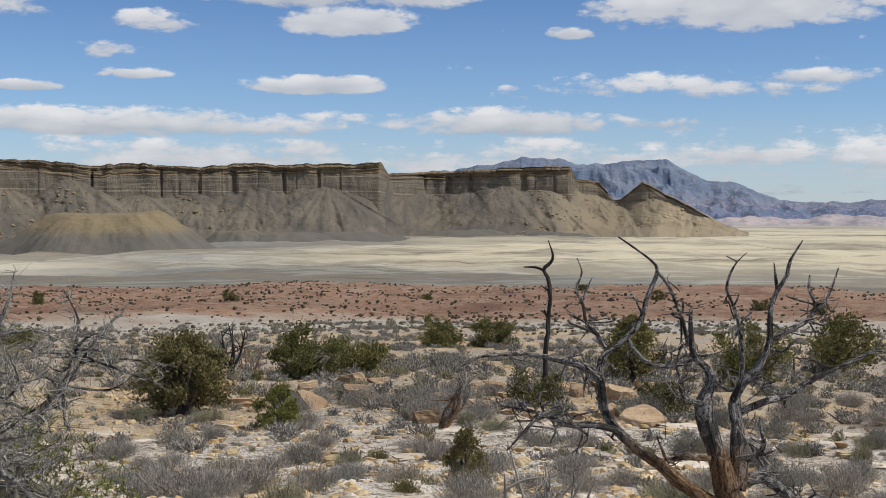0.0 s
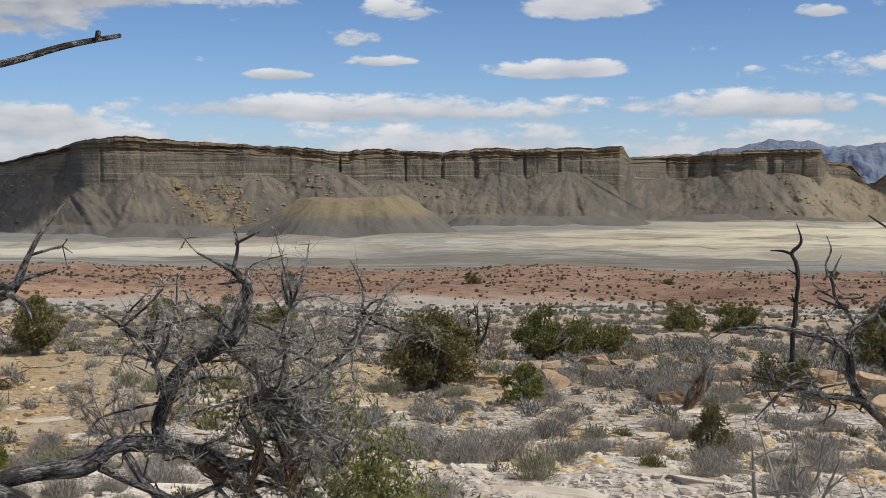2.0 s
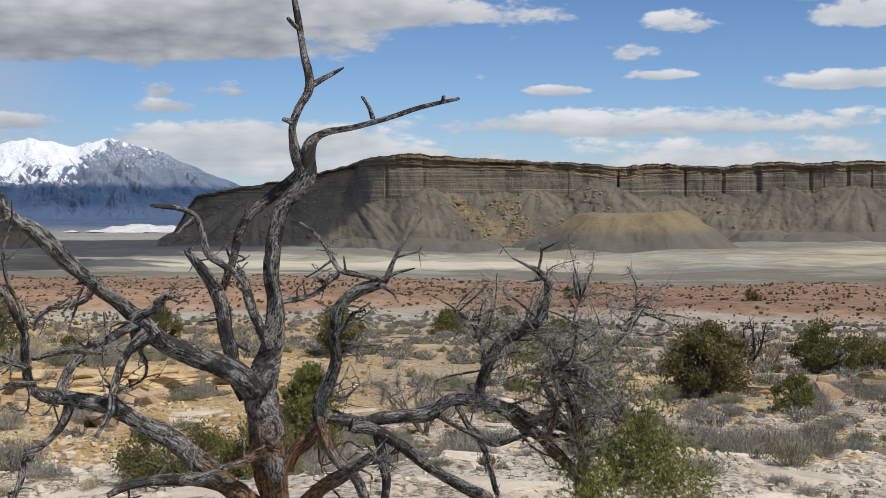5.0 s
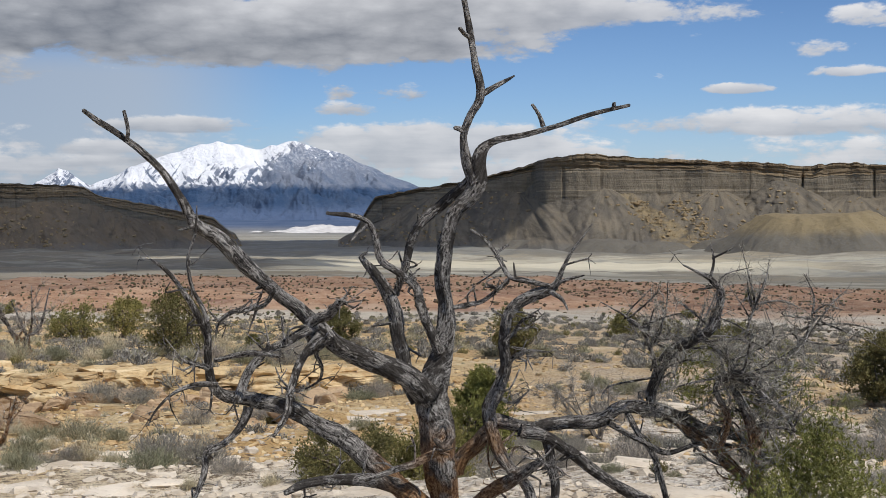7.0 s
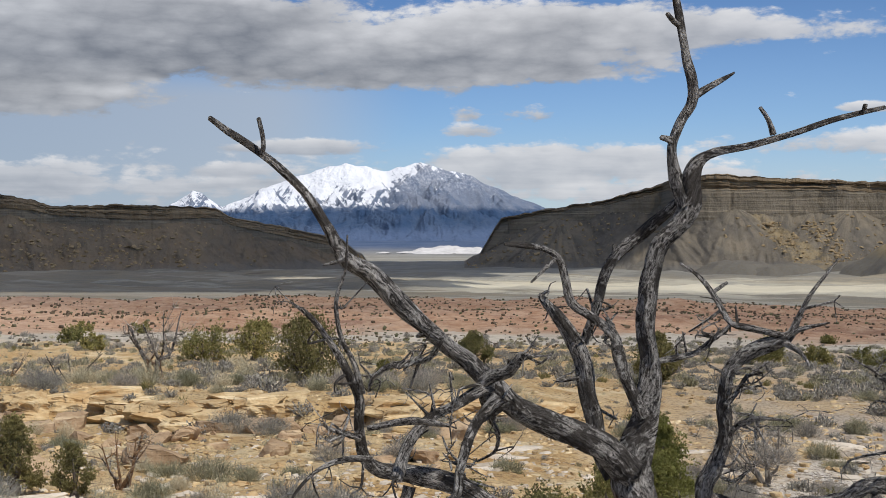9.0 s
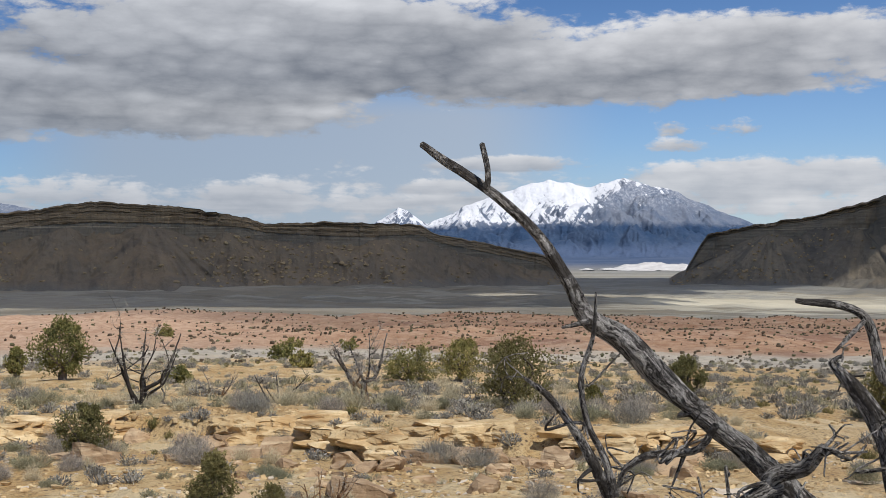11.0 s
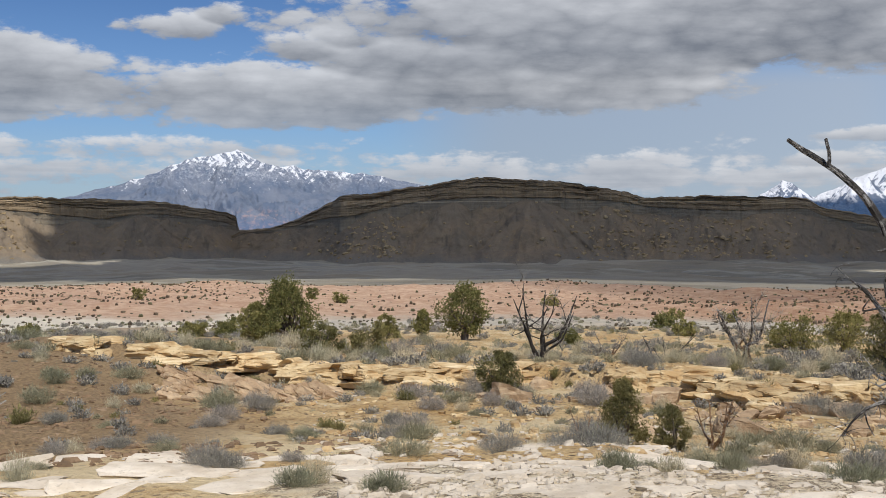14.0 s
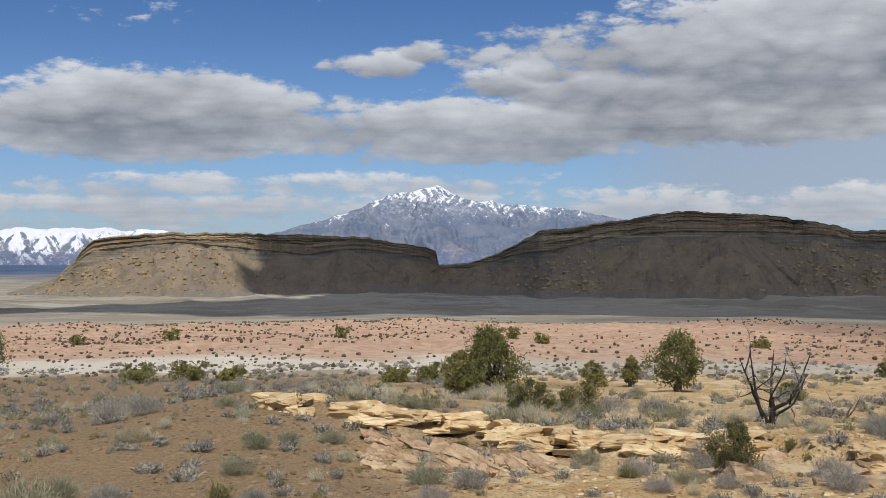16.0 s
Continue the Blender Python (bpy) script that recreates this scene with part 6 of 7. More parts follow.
for k, (b, r, h, w) in enumerate(((-88.6, 150, 1.4, 2.0), (-84.7, 150, 1.9, 2.0), (-77.2, 165, 1.9, 2.1), (-68.3, 143, 1.5, 1.8), (-58.8, 143, 1.4, 2.1), (-53.3, 127, 1.4, 2.4), (-69.6, 149, 1.8, 2.0),
                                  (-9.9, 159, 1.6, 2.2), (-18.0, 156, 2.0, 1.4), (-52.9, 81, 1.1, 1.6), (5.7, 200, 1.2, 2.0), (-53.7, 95, 1.2, 1.9), (-20.7, 123, 1.1, 1.6), (9.0, 170, 1.6, 2.2), (13.4, 150, 1.7, 2.4),
                                  (15.9, 140, 1.8, 2.2), (-50.8, 120, 1.2, 1.7), (-45.5, 130, 1.2, 1.8), (-1.2, 180, 1.3, 1.8))):
    make_juniper("dark rounded bush on the red clay", b, r, h, w, 100 + k, None, "low", 0.17, 520, "round_bush", "shrub")


def make_bare_tree(label, bearing, r, height, width, seed, look_of=None, name="bare_shrub", fine=500):
    """A leafless, many-stemmed shrub or small tree."""
    rng = np.random.RandomState(seed)
    look_of = look_of or WOOD
    tree = new(name)
    tree.matrix_world = stand(bearing, r, rng.uniform(0, 360), 0.03)
    tips = []
    for k in range(rng.randint(5, 8)):
        turn = rng.uniform(0, 6.28)
        go = np.array((math.cos(turn) * width * 0.45, math.sin(turn) * width * 0.45, height * rng.uniform(0.6, 1.0)))
        mid = go * (0.55, 0.55, 0.45) + rng.normal(size=3) * 0.05 * height
        thick = 0.022 * height * rng.uniform(0.7, 1.4)
        part("stem", tube_mesh("stem", [(0, 0, -0.1, thick * 1.6), (*(mid * 0.4 + rng.normal(size=3) * 0.04 * height), thick * 1.2), (*mid, thick * 0.8), (*go, thick * 0.25)], look_of, 7, 0.08, 0.2, k), tree)
        for _ in range(4):
            at = mid + (go - mid) * rng.uniform(-0.3, 0.8)
            out = at + rng.normal(size=3) * (0.16, 0.16, 0.14) * height + (0, 0, 0.08 * height)
            bend = (at + out) / 2 + rng.normal(size=3) * 0.03 * height
            part("branch", tube_mesh("branch", [(*at, thick * 0.5), (*bend, thick * 0.32), (*out, thick * 0.12)], look_of, 5, 0.08, 0.15, k), tree)
            tips.append(out)
            tips.append(bend)
    tips = np.array(tips)[rng.randint(0, len(tips), fine)]
    go = rng.normal(size=(fine, 3)) * 0.09 * height + (0, 0, 0.05 * height)
    tagged(part("brushwood", mesh_from("brushwood", *spikes(tips, tips + go, 0.0026 * height, 0.15, rng), TWIG, soft=False), tree), kind="stuff")
    return tagged(tree, label, "bare shrub")


make_bare_tree("dark forked snag standing among junipers", -9.7, 40.6, 1.75, 1.2, 201, CHAR, "forked_snag", 60)
make_bare_tree("tangled half-bare shrub on the pale rock", -0.7, 25.1, 1.4, 1.2, 202, None, "bare_shrub", 500)
make_bare_tree("grey leafless shrub behind the ledge", -50.2, 41.1, 2.4, 2.3, 203, None, "bare_shrub", 700)
make_bare_tree("dead dark juniper above the ledge", -59.5, 40.3, 2.5, 2.4, 204, CHAR, "bare_shrub", 500)
make_bare_tree("thin wispy leafless shrub on pale rock", -52.1, 16.4, 0.75, 0.6, 205, None, "bare_shrub", 300)
make_bare_tree("thin wispy leafless shrub on pale rock", -58.3, 15.6, 0.6, 0.6, 206, None, "bare_shrub", 300)
make_bare_tree("large grey leafless bush on the sand", -24.3, 20.4, 1.1, 1.7, 207, TWIG, "bare_shrub", 2600)
make_bare_tree("grey leafless shrub far down the slope", -8.9, 43.0, 1.2, 1.0, 208, None, "bare_shrub", 300)
make_bare_tree("grey leafless shrub behind the ledge", -53.9, 43.0, 1.1, 2.2, 209, CHAR, "bare_shrub", 300)
make_bare_tree("grey leafless shrub behind the ledge", -56.4, 46.0, 1.0, 1.6, 210, None, "bare_shrub", 300)
make_bare_tree("white-stemmed leafless shrub by the dead tree", 3.0, 10.2, 0.85, 0.8, 211, TWIG, "bare_shrub", 500)
make_bare_tree("white-stemmed leafless shrub by the dead tree", 6.1, 9.0, 0.55, 0.8, 212, TWIG, "bare_shrub", 500)


def brush_mesh(name, seed, stems, height, width, look_of, stiff=0.35, leafy=2, thin=0.006):
    """A dome of fine stems with small grey leaves, standing on the origin."""
    rng = np.random.RandomState(seed)
    turn, lean = rng.uniform(0, 6.283, stems), np.sqrt(rng.uniform(0, 1, stems))
    base = np.stack([np.cos(turn) * lean * width * 0.16, np.sin(turn) * lean * width * 0.16, np.full(stems, -0.03)], -1)
    lump = 1 + 0.25 * WAVES(np.cos(turn) * 1.4 + seed, np.sin(turn) * 1.4, 2)
    tips = np.stack([np.cos(turn) * lean * width * 0.5 * lump, np.sin(turn) * lean * width * 0.5 * lump,
                     height * np.sqrt(np.clip(1 - (lean * 0.88) ** 2, 0.04, 1)) * rng.uniform(0.6, 1.08, stems)], -1)
    pieces = [spikes(base, tips, thin * rng.uniform(0.7, 1.3, stems), stiff * 0.3, rng)]
    for _ in range(leafy):
        u = rng.uniform(0.5, 1.0, (stems, 1))
        at = base + (tips - base) * u + rng.normal(size=(stems, 3)) * 0.03
        go = (tips - base) * 0.12 + rng.normal(size=(stems, 3)) * 0.09 * height + (0, 0, 0.03)
        pieces.append(slivers(at, at + go, thin * 1.6, rng))
    return mesh_from(name, *joined(pieces), look_of, soft=False)


KINDS = {
    "sagebrush": ([brush_mesh("sagebrush", 300 + k, 500, 0.40 + 0.05 * k, 0.80 + 0.12 * k, SAGE, 1.2, 4, 0.0024) for k in range(4)], "sagebrush", "grey leafless-looking sagebrush on bare ground"),
    "green_brush": ([brush_mesh("green_brush", 320 + k, 400, 0.42, 0.8 + 0.15 * k, DULL, 1.0, 4, 0.003) for k in range(3)], "brush", "dull grey-green brush on sandy ground"),
    "bunch_grass": ([brush_mesh("bunch_grass", 340 + k, 330, 0.42 + 0.1 * k, 0.6 + 0.1 * k, STRAW, 0.8, 1, 0.0034) for k in range(3)], "grass tuft", "bleached straw-coloured bunch grass on sand"),
    "snake_weed": ([brush_mesh("snake_weed", 360 + k, 220, 0.34, 0.5 + 0.1 * k, OLIVE, 0.3, 1, 0.007) for k in range(2)], "shrub", "low olive-green weed on sandy ground"),
}
LIGHT = {
    "sagebrush": [brush_mesh("far_sagebrush", 400 + k, 56, 0.46, 0.9, SAGE, 0.9, 3, 0.018) for k in range(3)],
    "green_brush": [brush_mesh("far_brush", 410 + k, 56, 0.42, 0.85, DULL, 0.9, 3, 0.017) for k in range(3)],
    "bunch_grass": [brush_mesh("far_grass", 420 + k, 50, 0.45, 0.65, STRAW, 0.8, 0, 0.013) for k in range(2)],
    "snake_weed": [brush_mesh("far_weed", 430 + k, 44, 0.32, 0.55, OLIVE, 0.6, 2, 0.014) for k in range(2)],
}


def arrays_of(mesh):
    v = np.empty(len(mesh.vertices) * 3, np.float32)
    mesh.vertices.foreach_get("co", v)
    f = np.empty(len(mesh.loops), np.int32)
    mesh.loops.foreach_get("vertex_index", f)
    return v.reshape(-1, 3), f.reshape(-1, 3)


def make_brush():
    """Brush over the slope: what stands close is singled out, the rest lies in one mesh for each kind."""
    rng = np.random.RandomState(77)
    spots = {name: [] for name in KINDS}
    # what stands out: kind, bearing, range, size
    for kind, b, r, s in (("sagebrush", -6.4, 20.6, 1.7), ("sagebrush", -9.6, 15.0, 1.5), ("sagebrush", -8.4, 15.6, 1.4), ("sagebrush", -11.2, 15.2, 1.4), ("sagebrush", -12.2, 16.4, 1.3), ("sagebrush", -3.6, 18.0, 1.1),
                          ("sagebrush", -2.3, 17.0, 1.1), ("sagebrush", -5.8, 15.4, 0.9), ("sagebrush", 1.5, 19.0, 1.3), ("sagebrush", 4.6, 17.5, 1.3), ("sagebrush", -57.6, 14.8, 1.3), ("sagebrush", -58.9, 14.6, 1.2),
                          ("sagebrush", -60.0, 14.4, 1.0), ("green_brush", -51.0, 14.5, 1.2), ("bunch_grass", -72.0, 51.0, 1.9), ("bunch_grass", -71.0, 50.0, 1.7), ("bunch_grass", -69.4, 41.0, 1.3), ("bunch_grass", -81.0, 52.0, 1.8),
                          ("bunch_grass", -83.5, 54.0, 1.6), ("bunch_grass", -66.0, 41.0, 1.2), ("sagebrush", -64.2, 47.0, 1.8), ("sagebrush", -66.0, 49.0, 1.8), ("sagebrush", -71.0, 55.0, 1.9), ("sagebrush", -77.0, 42.0, 1.3),
                          ("green_brush", -75.0, 27.0, 1.2), ("sagebrush", -76.8, 38.5, 1.1), ("green_brush", -63.8, 27.5, 1.0), ("sagebrush", -88.0, 38.0, 1.5), ("sagebrush", -86.6, 38.6, 1.3), ("green_brush", -90.4, 26.0, 1.5),
                          ("green_brush", -91.8, 24.9, 1.9), ("sagebrush", -88.6, 25.2, 1.2), ("green_brush", -48.5, 18.0, 1.2), ("sagebrush", -45.0, 13.5, 1.3), ("sagebrush", -43.0, 13.0, 1.2), ("sagebrush", -62.4, 34.0, 1.2),
                          ("snake_weed", -74.0, 46.0, 1.6), ("snake_weed", -57.0, 22.0, 1.5), ("snake_weed", -84.0, 25.0, 1.3), ("sagebrush", -20.5, 17.5, 1.3), ("sagebrush", -22.5, 16.0, 1.1), ("sagebrush", 9.6, 22.0, 1.4),
                          ("sagebrush", 11.8, 21.0, 1.4), ("sagebrush", 13.6, 18.0, 1.5), ("sagebrush", 15.2, 16.0, 1.3), ("sagebrush", 17.0, 13.5, 1.3)):
        spots[kind].append((b, r, s * (0.58 if r < 24 else 0.8)))
    # brush and pale grass that crowd along the top of the ledge
    for _ in range(150):
        b = rng.uniform(-84, -38)
        kind = ("bunch_grass", "bunch_grass", "sagebrush", "green_brush")[rng.randint(4)]
        spots[kind].append((b, float(ledge_radius(b)) + abs(rng.normal(0, 9)) + 2.0, rng.uniform(0.5, 1.25)))
    shares = (("sagebrush", 0.5), ("green_brush", 0.22), ("bunch_grass", 0.18), ("snake_weed", 0.10))
    count = 0
    while count < 7600:
        b = rng.uniform(-97, 23)
        r = math.sqrt(rng.uniform(10.0 ** 2, 112 ** 2)) if count % 4 else math.sqrt(rng.uniform(10.0 ** 2, 55 ** 2))
        x, y = r * math.sin(radians(b)), r * math.cos(radians(b))
        thick = 0.5 + 0.55 * float(WAVES(x * 0.09, y * 0.09, 3))
        thick *= 0.72 + 0.43 * float(smooth(-40, -12, b))
        thick *= (2.3 if b > -40 else 1.7) if 38 < r < 86 else 1.0
        if b < -66 and r < 36:
            thick *= 0.8
        if rng.uniform() > thick:
            continue
        if -37 < b < -26 and 5.5 < r < 9.5:
            continue
        u, kind = rng.uniform(), "sagebrush"
        for name, share in shares:
            if u < share:
                kind = name
                break
            u -= share
        if kind == "bunch_grass" and b > -30:
            kind = "sagebrush"
        spots[kind].append((b, r, rng.uniform(0.2, 0.9) ** 1.3 * (0.7 if r < 26 else 1.0) + 0.05))
        count += 1
    for kind, rows in spots.items():
        meshes, category, label = KINDS[kind]
        close = sorted(range(len(rows)), key=lambda i: rows[i][1] / rows[i][2])[:{"sagebrush": 210, "green_brush": 150, "bunch_grass": 120, "snake_weed": 70}[kind]]
        chosen = set(close)
        verts, faces, shift = [], [], 0
        for i, (b, r, s) in enumerate(rows):
            m = stand(b, r, rng.uniform(0, 360), 0.02, (s * rng.uniform(0.85, 1.15), s * rng.uniform(0.85, 1.15), s * rng.uniform(0.8, 1.1)))
            if i in chosen:
                ob = new(kind, meshes[i % len(meshes)])
                ob.matrix_world = m
                tagged(ob, label, category, kind.replace("_", " ") + " on the slope")
            else:
                v, f = arrays_of(LIGHT[kind][i % len(LIGHT[kind])])
                a = np.array(m)
                verts.append(v @ a[:3, :3].T + a[:3, 3])
                faces.append(f + shift)
                shift += len(v)
        if verts:
            rest = new(kind + "_cover", mesh_from(kind + "_cover", np.vstack(verts), np.vstack(faces), meshes[0].materials[0], soft=False))
            tagged(rest, label, category, kind="stuff")


make_brush()


def make_scrub():
    """Low dark scrub that dots the clay and the red band far down the slope."""
    rng = np.random.RandomState(91)
    bm = bmesh.new()
    bmesh.ops.create_icosphere(bm, subdivisions=1, radius=0.5)
    ball = np.array([v.co for v in bm.verts])
    tris = np.array([[v.index for v in f.verts] for f in bm.faces], np.int32)
    bm.free()
    shapes = [ball * (1 + rng.uniform(-0.55, 0.5, (len(ball), 1))) * (0.9, 0.9, 0.95) + (0, 0, 0.3) for _ in range(6)]
    b, r = np.radians(rng.uniform(-97, 23, 40000)), np.sqrt(rng.uniform(86 ** 2, 250 ** 2, 40000))
    x, y = r * np.sin(b), r * np.cos(b)
    keep = np.nonzero(rng.uniform(size=40000) < 0.55 + 0.6 * WAVES(x * 0.03, y * 0.03, 3))[0][:25000]
    x, y, r = x[keep], y[keep], r[keep]
    z = ground_height(x, y) - 0.02
    size = rng.uniform(0.28, 1.0, len(x)) ** 2.2 * np.where(r < 120, 0.42, 0.55)
    pieces = [(shapes[k % 6] * (size[k], size[k], size[k] * rng.uniform(0.6, 1.1)) + (x[k], y[k], z[k]), tris) for k in range(len(x))]
    scrub = new("scrub", mesh_from("scrub", *joined(pieces), RUSSET, soft=False))
    tagged(scrub, "low dark brown scrub dotted over red clay", "scrub", kind="stuff")


make_scrub()

# ---- rocks ----
GRAVEL = material("brown gravel", rock_look((0.32, 0.22, 0.135), (0.17, 0.115, 0.07), (0.38, 0.28, 0.18)))


def rock_mesh(name, seed, look_of, flat=0.35, n=7, beds=0.0):
    """A broken, weathered block about one metre across, with worn edges and, where asked, grooves between its beds."""
    rng = np.random.RandomState(seed)
    bm = bmesh.new()
    bmesh.ops.create_cube(bm, size=1.0)
    bmesh.ops.subdivide_edges(bm, edges=bm.edges[:], cuts=n - 2, use_grid_fill=True)
    cuts = [(Vector(rng.normal(size=3) * (1, 1, 0.45)).normalized(), rng.uniform(0.30, 0.48)) for _ in range(9)]
    away = Vector((seed * 1.7, seed * 0.3, 0))
    for v in bm.verts:
        p = v.co.copy()
        for way, far in cuts:
            over = p.dot(way) - far
            if over > 0:
                p -= way * over
        p *= 1 - 0.15 * max(0.0, p.length - 0.5)
        q = p * 2.0 + away
        p += 0.085 * Vector((noise.fractal(q, 0.8, 2.0, 4), noise.fractal(q + Vector((9, 0, 0)), 0.8, 2.0, 4), 0.7 * noise.fractal(q + Vector((0, 9, 0)), 0.8, 2.0, 4)))
        if beds:
            groove = 0.5 + 0.5 * math.sin(p.z * 15 + 2.0 * noise.noise(q * 0.7))
            p.x *= 1 - beds * groove ** 3
            p.y *= 1 - beds * groove ** 3
        p.z *= flat
        v.co = p
    mesh = bpy.data.meshes.new(name)
    bm.to_mesh(mesh)
    bm.free()
    mesh.polygons.foreach_set("use_smooth", np.zeros(len(mesh.polygons), bool))
    mesh.materials.append(look_of)
    return mesh


def make_ledge():
    rng = np.random.RandomState(55)
    meshes = [rock_mesh("ledge_block", 600 + k, LEDGE, 0.62, 9, 0.07) for k in range(9)]
    ledge = tagged(new("rock_ledge"), "low broken ledge of tan sandstone across the slope", "rock ledge")
    b, done = -81.5, 0
    while b < -33 and done < 298:
        edge = float(ledge_radius(b))
        gap = float(WAVES(b * 0.55, 8.0, 2)) < -0.55
        if not gap:
            z = float(ground_height((edge + 0.8) * math.sin(radians(b)), (edge + 0.8) * math.cos(radians(b))))
            for layer in range(rng.randint(1, 4)):
                long, deep, high = rng.uniform(0.5, 1.7), rng.uniform(0.5, 1.0), rng.uniform(0.35, 0.7)
                r = edge + 0.1 - 0.3 * layer + rng.uniform(-0.2, 0.2)
                bb = b + rng.uniform(-0.5, 0.5)
                x, y = r * math.sin(radians(bb)), r * math.cos(radians(bb))
                block = part("block", meshes[rng.randint(9)], ledge)
                block.matrix_world = pose(x, y, z + 0.02 - 0.16 * layer - rng.uniform(0, 0.08), rng.normal() * 3, rng.normal() * 3, -bb + rng.normal() * 9) @ Matrix.Diagonal((long, deep, high, 1))
                done += 1
        b += rng.uniform(0.22, 0.6)


make_ledge()


def make_slabs():
    rng = np.random.RandomState(56)
    meshes = [rock_mesh("slab", 620 + k, SLAB, 0.5) for k in range(8)]
    field = tagged(new("slab_field"), "tilted pinkish sandstone slabs broken from the ledge", "rock slabs")
    for k in range(105):
        row = k % 3
        b = rng.uniform(-77.5, -69.5)
        r = 29.5 + 1.5 * row + rng.normal() * 0.35 - 0.15 * (b + 72)
        s = rng.uniform(0.25, 0.62)
        x, y, z = on_ground(b, r)
        slab = part("slab", meshes[k % 8], field)
        slab.matrix_world = pose(x, y, z + 0.1 * s, rng.normal(10, 7), rng.normal(24, 8), -b + rng.normal(24, 14)) @ Matrix.Diagonal((s * rng.uniform(0.9, 1.7), s * rng.uniform(0.6, 1.0), s * rng.uniform(0.7, 1.1), 1))
    boulders = tagged(new("boulder_field"), "pale tan boulders tumbled below the ledge", "boulders")
    for k in range(150):
        b = rng.uniform(-66, -36) if k < 95 else rng.uniform(-13, 10)
        r = (float(ledge_radius(b)) - abs(rng.normal(0, 4.5)) - 0.4) if k < 95 else rng.uniform(26, 38)
        s = rng.uniform(0.2, 1.0) ** 1.8 * 0.8 + 0.1
        x, y, z = on_ground(b, r)
        rock = part("boulder", meshes[k % 8] if k % 3 else meshes[(k + 3) % 8], boulders)
        rock.matrix_world = pose(x, y, z + 0.03 * s, rng.normal() * 12, rng.normal() * 12, rng.uniform(0, 360)) @ Matrix.Diagonal((s * 1.2, s, s * rng.uniform(0.8, 1.6), 1))


make_slabs()


def make_pavement():
    """Thin sheets of bleached rock that lie in steps over the near slope."""
    rng = np.random.RandomState(57)
    meshes = [rock_mesh("sheet", 640 + k, PALE, 0.22, 6) for k in range(8)]
    sheet = tagged(new("rock_pavement"), "thin bleached rock sheets lying on the near slope", "rock pavement")
    for k in range(280):
        b = rng.uniform(-92, 21)
        far = 15.5 if b < -38 else 27
        r = math.sqrt(rng.uniform(9.0 ** 2, far ** 2))
        s = rng.uniform(0.25, 1.0)
        x, y, z = on_ground(b, r)
        rock = part("sheet", meshes[k % 8], sheet)
        rock.matrix_world = pose(x, y, z - 0.03, rng.normal() * 3 - 4 * math.cos(radians(b)), rng.normal() * 3, -b + rng.normal(0, 25)) @ Matrix.Diagonal((s * 1.6, s * 0.8, s * 0.35 + 0.25, 1))


make_pavement()


def make_stones():
    rng = np.random.RandomState(58)
    for name, look_of, label, n, low, high, size in (("pebbles", PALE, "pale loose stones scattered over sand and rock", 2000, 9, 30, 0.085), ("rubble", LEDGE, "tan sandstone rubble scattered below the ledge", 2200, 17, 46, 0.17)):
        shapes = []
        for k in range(5):
            mesh = rock_mesh("stone", 660 + k, look_of, 0.55, 3)
            mesh.calc_loop_triangles()
            v = np.array([p.co for p in mesh.vertices])
            shapes.append((v, np.array([t.vertices for t in mesh.loop_triangles], np.int32)))
        pieces = []
        for k in range(n):
            b, r = rng.uniform(-71, 21), math.exp(rng.uniform(math.log(low), math.log(high)))
            s = size * rng.uniform(0.25, 1.0) ** 1.6 + 0.03
            a = np.array(stand(b, r, rng.uniform(0, 360), -0.1 * s, (s * 1.3, s, s)))
            v, f = shapes[k % 5]
            pieces.append((v @ a[:3, :3].T + a[:3, 3], f))
        tagged(new(name, mesh_from(name, *joined(pieces), look_of, soft=False)), label, "stones", kind="stuff")


make_stones()


def make_chips():
    """Small angular chips that litter sand and rock, thicker in patches."""
    rng = np.random.RandomState(59)
    for name, look_of, label, n, low, high in (("stone_chips", LEDGE, "tan stone chips littering the sandy slope", 5200, 14, 48), ("pale_chips", PALE, "pale stone chips littering the near rock", 3600, 9, 24), ("gravel", GRAVEL, "brown gravel on the bare mound", 3000, 14, 46)):
        b, r = np.radians(rng.uniform(-95 if name == "gravel" else -72, 21 if name != "gravel" else -68, 3 * n)), np.exp(rng.uniform(math.log(low), math.log(high), 3 * n))
        x, y = r * np.sin(b), r * np.cos(b)
        keep = np.nonzero(rng.uniform(size=3 * n) < 0.5 + 0.8 * WAVES(x * 0.2, y * 0.2, 2))[0][:n]
        at = np.stack([x, y, ground_height(x, y)], -1)[keep]
        sizes = rng.uniform(0.3, 1.0, len(at)) ** 2 * 0.09 + 0.015
        chips = new(name, lumps(name, at, sizes, n, 0.55))
        chips.data.materials.append(look_of)
        tagged(chips, label, "stones", kind="stuff")


make_chips()

# ---- unseen clouds added overhead to shade the ground ----
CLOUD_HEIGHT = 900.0


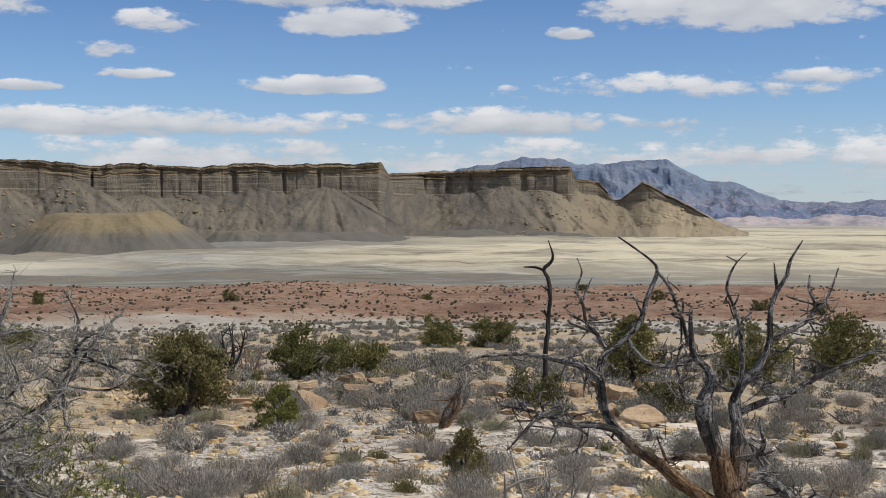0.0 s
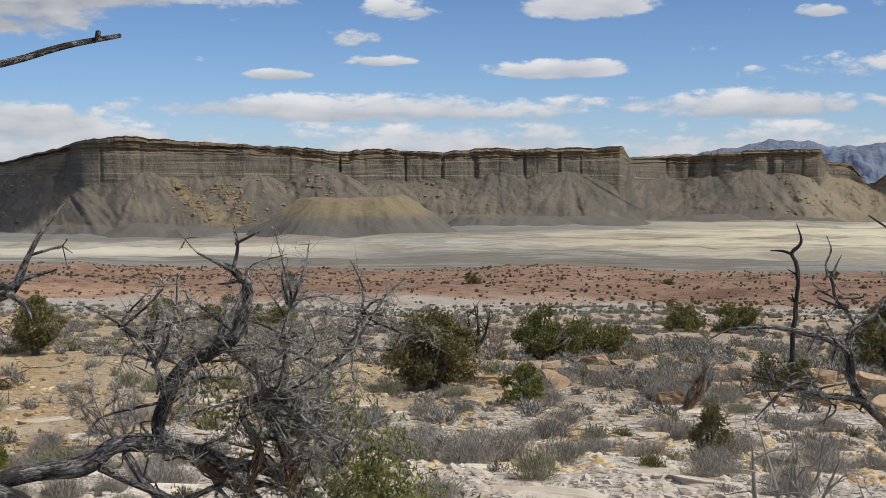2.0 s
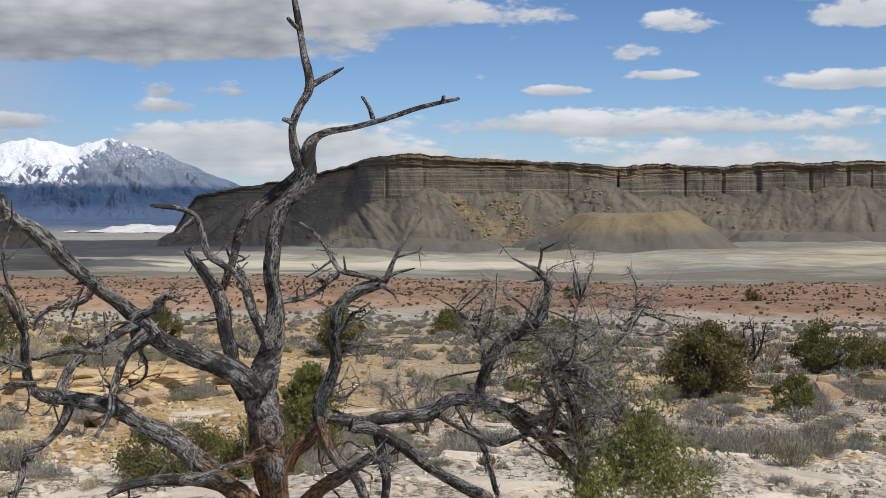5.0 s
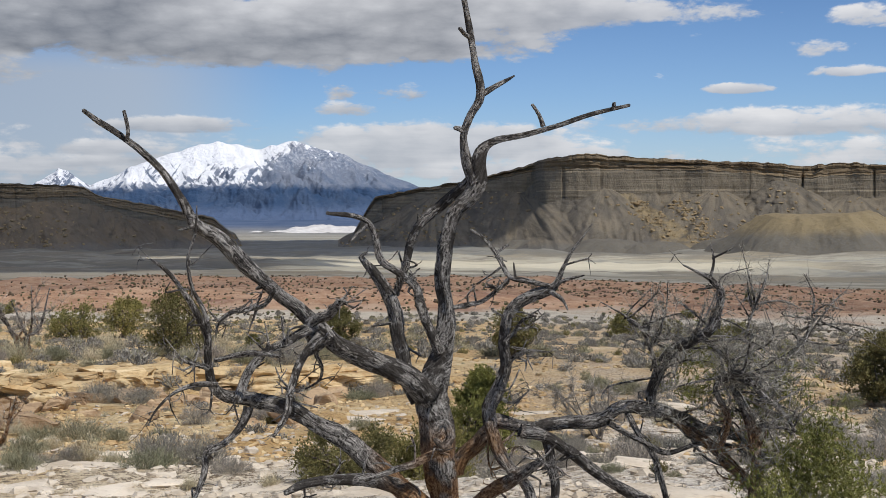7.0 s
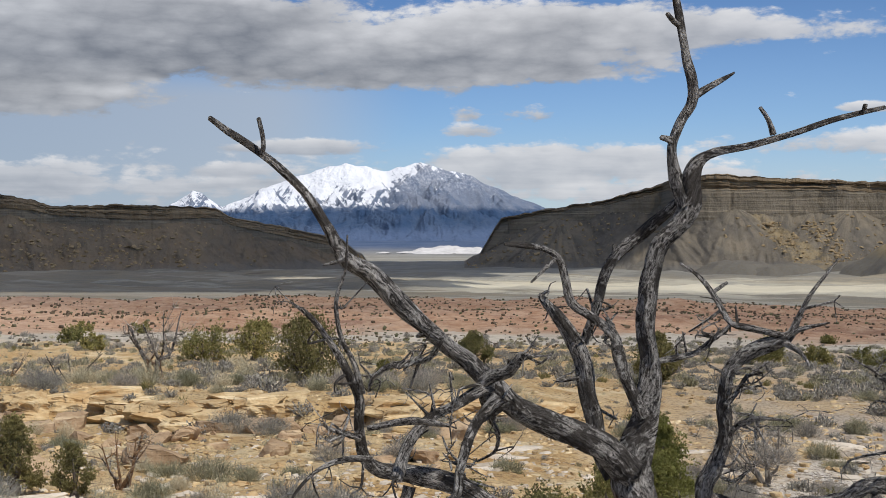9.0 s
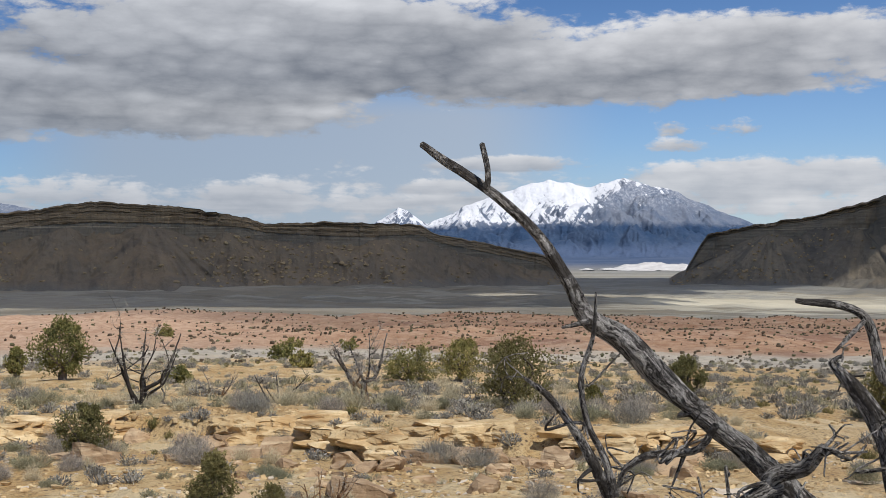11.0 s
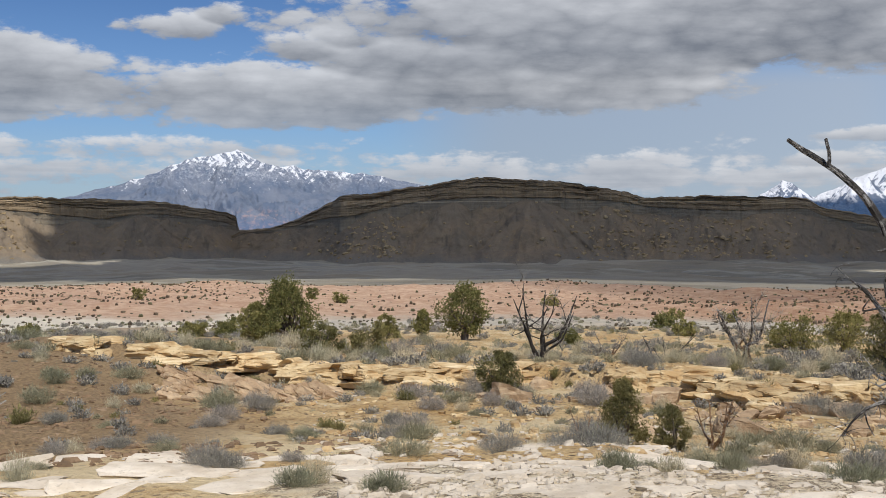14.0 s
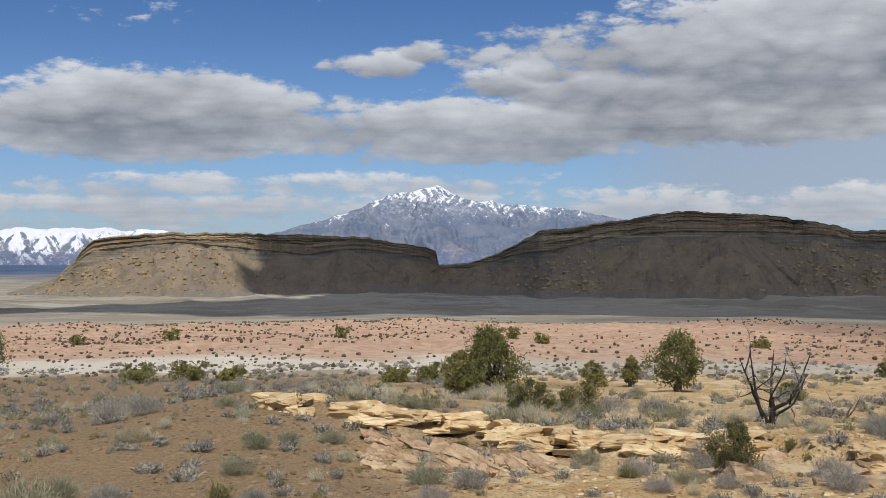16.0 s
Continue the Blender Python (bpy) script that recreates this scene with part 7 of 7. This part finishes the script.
def make_shade_cloud(label, puffs, seed, look_of):
    """A flat-based heap cloud, added out of view as a shade. puffs: bearing, range and radius of the ground that each
    part shades.
    """
    w = Waves(seed)
    off = CLOUD_HEIGHT / math.tan(radians(SUN_HEIGHT))
    spots = [(r * math.sin(radians(b)) + off * math.sin(radians(SUN_BEARING)), r * math.cos(radians(b)) + off * math.cos(radians(SUN_BEARING)), size) for b, r, size in puffs]
    step = min(q for *_, q in spots) / 9.0
    xs = np.arange(min(x - q for x, y, q in spots) - 40, max(x + q for x, y, q in spots) + 40, step)
    ys = np.arange(min(y - q for x, y, q in spots) - 40, max(y + q for x, y, q in spots) + 40, step)
    x, y = np.meshgrid(xs, ys)
    thick = np.zeros_like(x)
    for px, py, q in spots:
        d = np.hypot(x - px, y - py) / q + 0.09 * w(x * 3.0 / q, y * 3.0 / q, 4)
        thick = np.maximum(thick, q * 0.3 * np.sqrt(np.clip(1 - d * d, 0, None)))
    inside = thick > 0
    n = x.size
    k = np.arange(n).reshape(x.shape)
    full = inside[:-1, :-1] | inside[1:, :-1] | inside[:-1, 1:] | inside[1:, 1:]
    quads = np.stack([k[:-1, :-1], k[:-1, 1:], k[1:, 1:], k[1:, :-1]], -1)[full]
    top = np.stack([x, y, CLOUD_HEIGHT + thick * (1 + 0.35 * w(x * 0.02, y * 0.02, 4))], -1).reshape(-1, 3)
    base = np.stack([x, y, CLOUD_HEIGHT - 0.15 * thick - 0.5], -1).reshape(-1, 3)
    return tagged(new("cloud", mesh_from("cloud", np.vstack([top, base]), np.vstack([quads, quads[:, ::-1] + n]), look_of)), label, "cloud")


HEAP = "flat-based heap cloud added out of view to shade the western mesas and flats"
WISP = "thin cloud added out of view to dim the ground below"
make_shade_cloud(HEAP, ((-58, 620, 235), (-66, 650, 290), (-71, 640, 260), (-47, 1250, 420), (-56, 1200, 420), (-62, 1180, 330), (-70.5, 1150, 205)), 1, THICK_CLOUD)
make_shade_cloud(WISP, ((-38, 330, 150), (-27, 330, 160), (-16, 330, 165), (-44, 330, 110), (-4, 250, 110), (10, 230, 100)), 2, THIN_CLOUD)
make_shade_cloud(WISP, ((-31, 1300, 330), (-21, 1220, 320), (-11, 1220, 320), (-3, 1300, 300)), 3, THIN_CLOUD)
make_shade_cloud(WISP, ((24, 80, 72), (4, 90, 62), (-8, 40, 30)), 4, VEIL_CLOUD)
